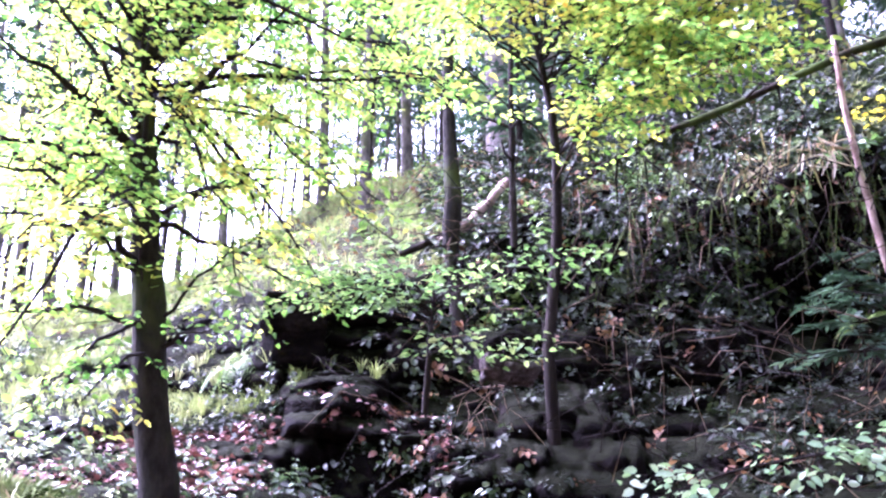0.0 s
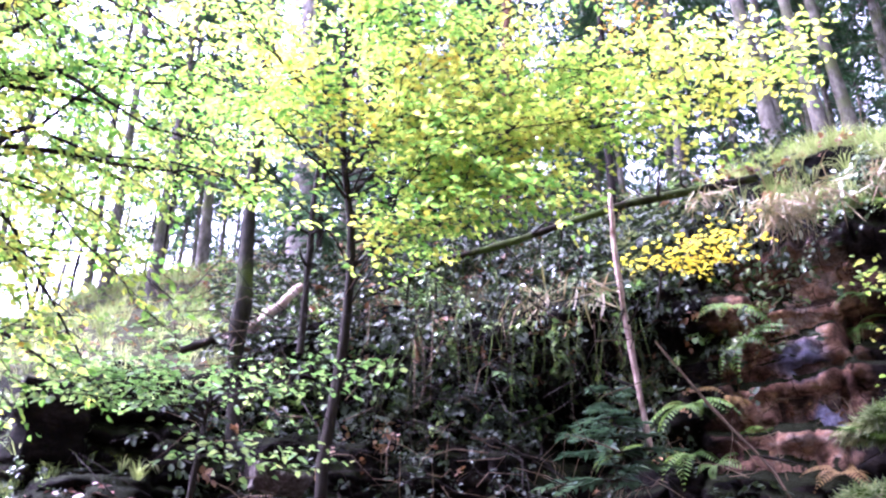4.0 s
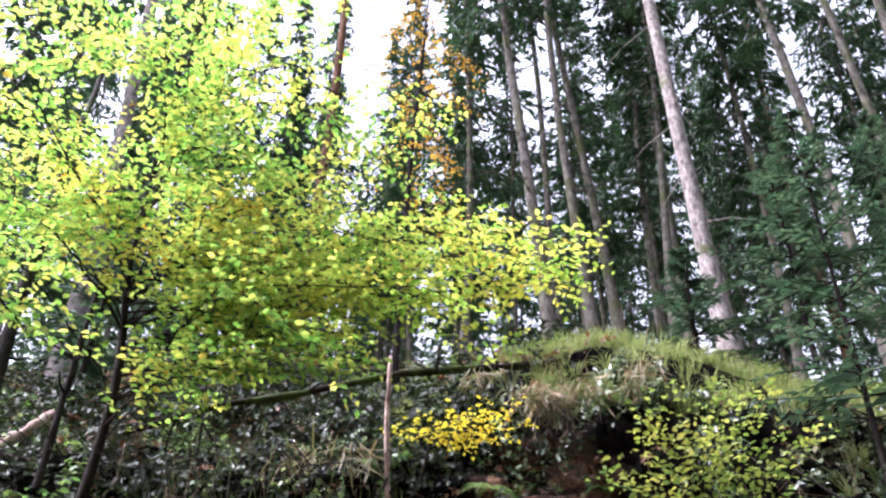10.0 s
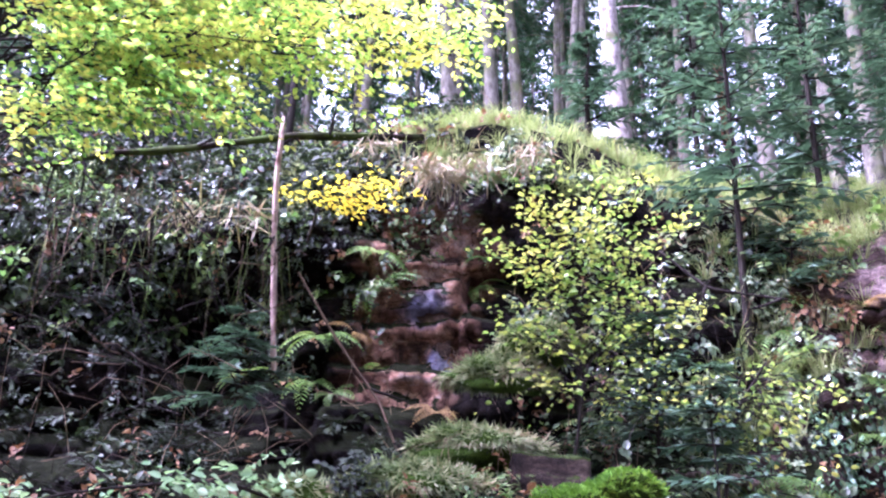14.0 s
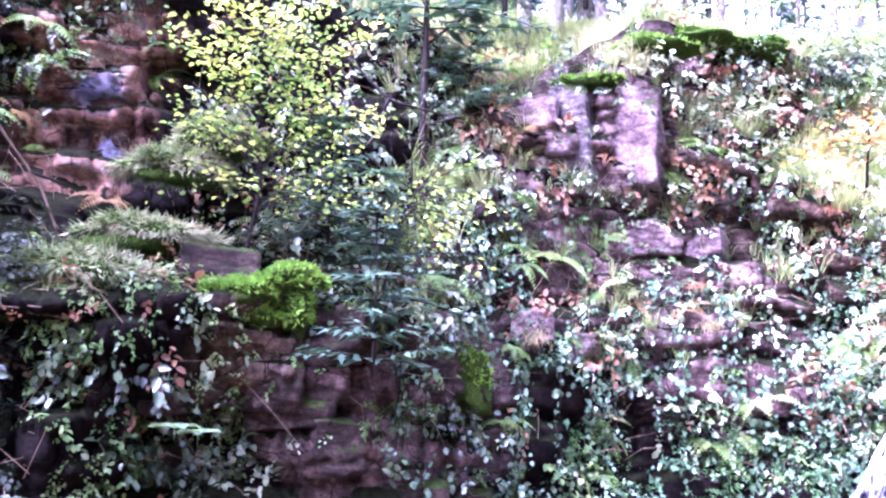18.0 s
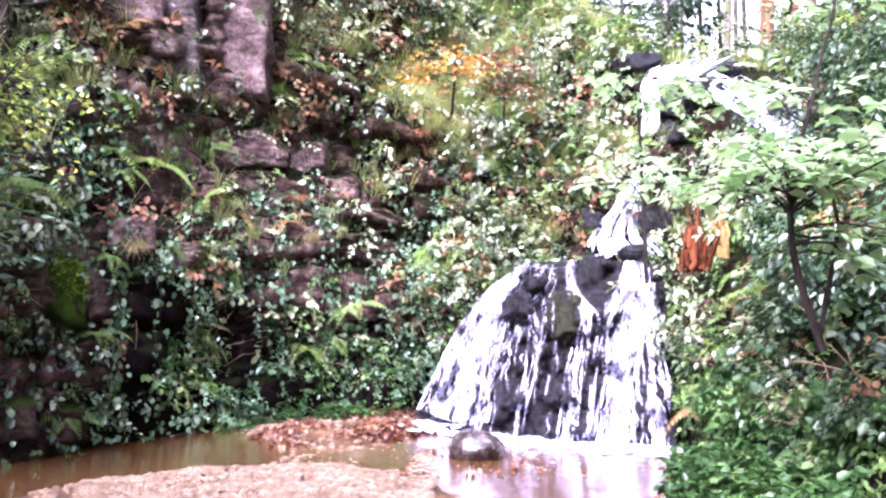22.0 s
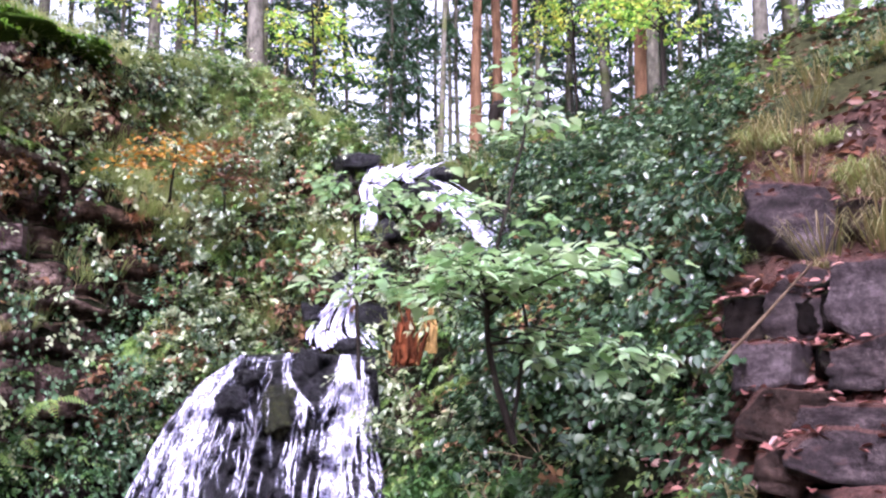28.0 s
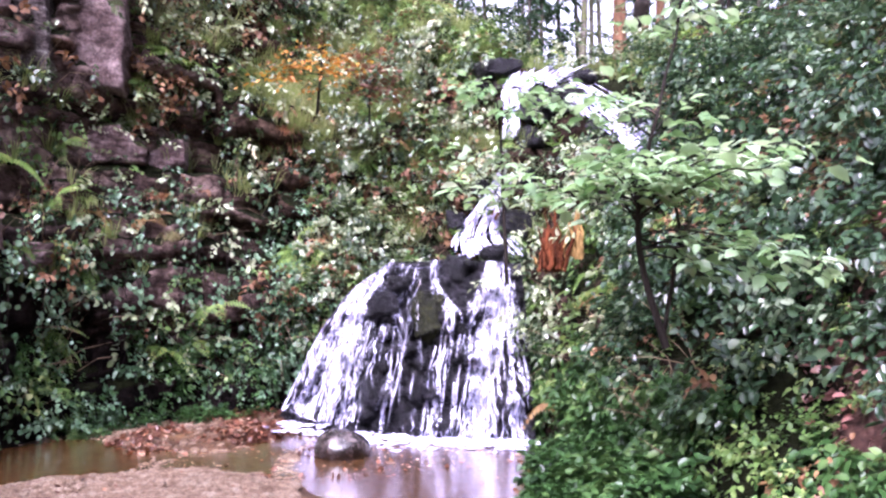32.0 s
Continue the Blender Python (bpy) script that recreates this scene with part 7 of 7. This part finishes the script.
# single broad leaves at the water's edge
for b, rise, r in ((-34.6, -2.7, 7.2), (-36.0, -3.0, 7.2), (-47.5, -10.0, 7.0), (-46.5, -10.5, 6.9), (-45.4, -10.8, 6.8)):
    o = spot(b, rise, r)
    ob = base("broad_leaf_plant", o - [0, 0, 0.12], "small plant with broad pale leaves by the water", "plant", "broad leaf plants")
    for i in range(5):
        s = Soup()
        a = g.uniform(0, 6.28)
        d = unit([math.cos(a), math.sin(a), 0.15])
        leaves(s, [o - [0, 0, 0.03]], [[0, 0, 1.0]], [d], 0.23, 0.15, rich=True)
        tube(s, [o - [0, 0, 0.12], o - [0, 0, 0.03]], 0.004, 3)
        part("leaf", s, M_BIGLEAF, ob, place=o - [0, 0, 0.12])

# dry turf hanging over the edge
for b, rise, r, n in ((-28.9, 26.0, 9.35, 220), (-27.6, 26.6, 9.5, 90), (-31.0, 26.8, 9.5, 90), (-15.5, 22.3, 8.9, 60), (-12.0, 22.0, 8.9, 50), (-24, 27.6, 9.8, 60), (-35, 27.5, 9.6, 80)):
    o = spot(b, rise, r)
    s = Soup()
    p = o + g.normal(0, 1, (n, 3)) * [0.14, 0.12, 0.06]
    way = unit(g.normal(0, 0.5, (n, 3)) + unit(-o * [1, 1, 0]) * 0.5 + [0, 0, -0.75])
    ln = g.uniform(0.15, 0.4, n)
    leaves(s, p, unit(g.normal(0, 1, (n, 3))), way, ln, 0.011, 0.1, curl=0.2)
    thing("grass_tuft", s, M_DRYGRASS, "pale dry grass hanging over the cliff edge", "grass", "hanging turf", kind="stuff", place=o)

# long grass and dead bracken in tufts on the banks
M_BRACKEN = leaf_material("dead_bracken", [(0.0, (0.14, 0.05, 0.025)), (0.5, (0.32, 0.14, 0.07)), (1.0, (0.5, 0.29, 0.17))], 0.3, 0.6)
LONG, DEAD = "long drooping grass tuft on the bank", "rust-brown dead bracken hanging on the bank"
TUFTS = [(-115.8, 16.0, 80, 0.42, M_GRASS, LONG), (-117.2, 15.6, 90, 0.45, M_GRASS, LONG), (-118.8, 15.0, 80, 0.45, M_DRYGRASS, LONG), (-120.6, 15.4, 70, 0.45, M_GRASS, LONG), (-121.6, 13.2, 90, 0.5, M_GRASS, LONG), (-122.6, 11.8, 90, 0.5, M_DRYGRASS, LONG),
         (-121.9, 10.4, 60, 0.35, M_DRYGRASS, LONG), (-119.4, 8.0, 40, 0.25, M_DRYGRASS, LONG), (-115.2, 8.6, 50, 0.3, M_GRASS, LONG), (-113.2, -5.2, 70, 0.4, M_DRYGRASS, LONG), (-114.6, -5.8, 60, 0.35, M_DRYGRASS, LONG), (-117.6, -8.4, 60, 0.25, M_FERN, LONG),
         (-114.0, -9.4, 60, 0.25, M_FERN, LONG), (-82.0, 18.0, 90, 0.5, M_GRASS, LONG), (-83.4, 17.2, 90, 0.55, M_GRASS, LONG), (-84.6, 16.0, 90, 0.5, M_GRASS, LONG), (-81.0, 19.2, 80, 0.5, M_GRASS, LONG), (-86.0, 15.0, 70, 0.45, M_GRASS, LONG),
         (-70.5, 21.6, 80, 0.45, M_GRASS, LONG), (-73.0, 20.6, 80, 0.45, M_GRASS, LONG), (-57.0, 3.0, 90, 0.5, M_DRYGRASS, LONG), (-68.0, 4.0, 60, 0.4, M_DRYGRASS, LONG), (-63.0, 6.0, 60, 0.4, M_GRASS, LONG), (-52.5, 5.5, 70, 0.5, M_FERN, LONG),
         (-79.6, 15.6, 120, 0.5, M_BRACKEN, DEAD), (-80.8, 15.0, 120, 0.5, M_BRACKEN, DEAD), (-81.8, 14.0, 90, 0.45, M_BRACKEN, DEAD), (-69.0, 19.6, 110, 0.4, M_BRACKEN, DEAD), (-70.4, 19.0, 90, 0.4, M_BRACKEN, DEAD), (-75.0, 11.0, 70, 0.4, M_BRACKEN, DEAD),
         (-78.5, 9.5, 60, 0.4, M_BRACKEN, DEAD), (-67.0, 6.5, 60, 0.4, M_BRACKEN, DEAD), (-96.6, -5.6, 70, 0.36, M_BRACKEN, "brown dead fern standing among the herbs"), (-84.0, 9.0, 60, 0.4, M_BRACKEN, DEAD)]
for b, rise, n, ln0, mat, label in TUFTS:
    o, _ = on_face(b, rise)
    s = Soup()
    way0 = unit(-o * [1, 1, 0])
    a_ = g.uniform(0, 6.28, n)
    for ang, ln in zip(a_, ln0 * g.uniform(0.5, 1.2, n)):
        d = unit(np.array([math.cos(ang), math.sin(ang), 0]) * g.uniform(0.1, 0.6) + way0 * g.uniform(0.2, 0.8) + [0, 0, 0.8])
        u = np.linspace(0, 1, 5)[:, None]
        c = o + g.normal(0, 0.05, 3) * [1, 1, 0.3] + d * ln * u + (way0 * 0.25 - [0, 0, 0.85]) * ln * u ** 2
        side = unit(np.cross(d, [0, 0, 1.0])) * 0.005 * (1.05 - u)
        s.add(np.stack([c - side, c + side], 1).reshape(-1, 3), None, grid_faces(5, 2))
    thing("bracken" if mat is M_BRACKEN else "grass_tuft", s, mat, label, "bracken" if mat is M_BRACKEN else "grass", "bank tufts", kind="stuff", place=o)

# withered frond drooping over the foot of the fall
s = Soup()
o, e_ = spot(-93.2, -6.3, 8.3), spot(-90.6, -8.2, 8.1)
u = np.linspace(0, 1, 12)[:, None]
rib = o + (e_ - o) * u + np.array([0, 0, 0.5]) * u * (1 - u)
tube(s, rib[::2], [0.012, 0.01, 0.008, 0.006, 0.004, 0.002], 4)
way_ = unit(e_ - o)
for sg in (-1, 1):
    leaves(s, rib[1:], np.tile([0, 0, 1.0], (11, 1)), np.tile(unit(np.cross(way_, [0, 0, 1.0]) * sg + way_ * 0.6 - [0, 0, 0.3]), (11, 1)), np.linspace(0.16, 0.05, 11), np.linspace(0.06, 0.025, 11), 0.1)
dead = base("fern", o, "withered tan fern drooping over the pool", "fern", "ferns")
part("frond", s, M_FERNDRY, dead, place=o)
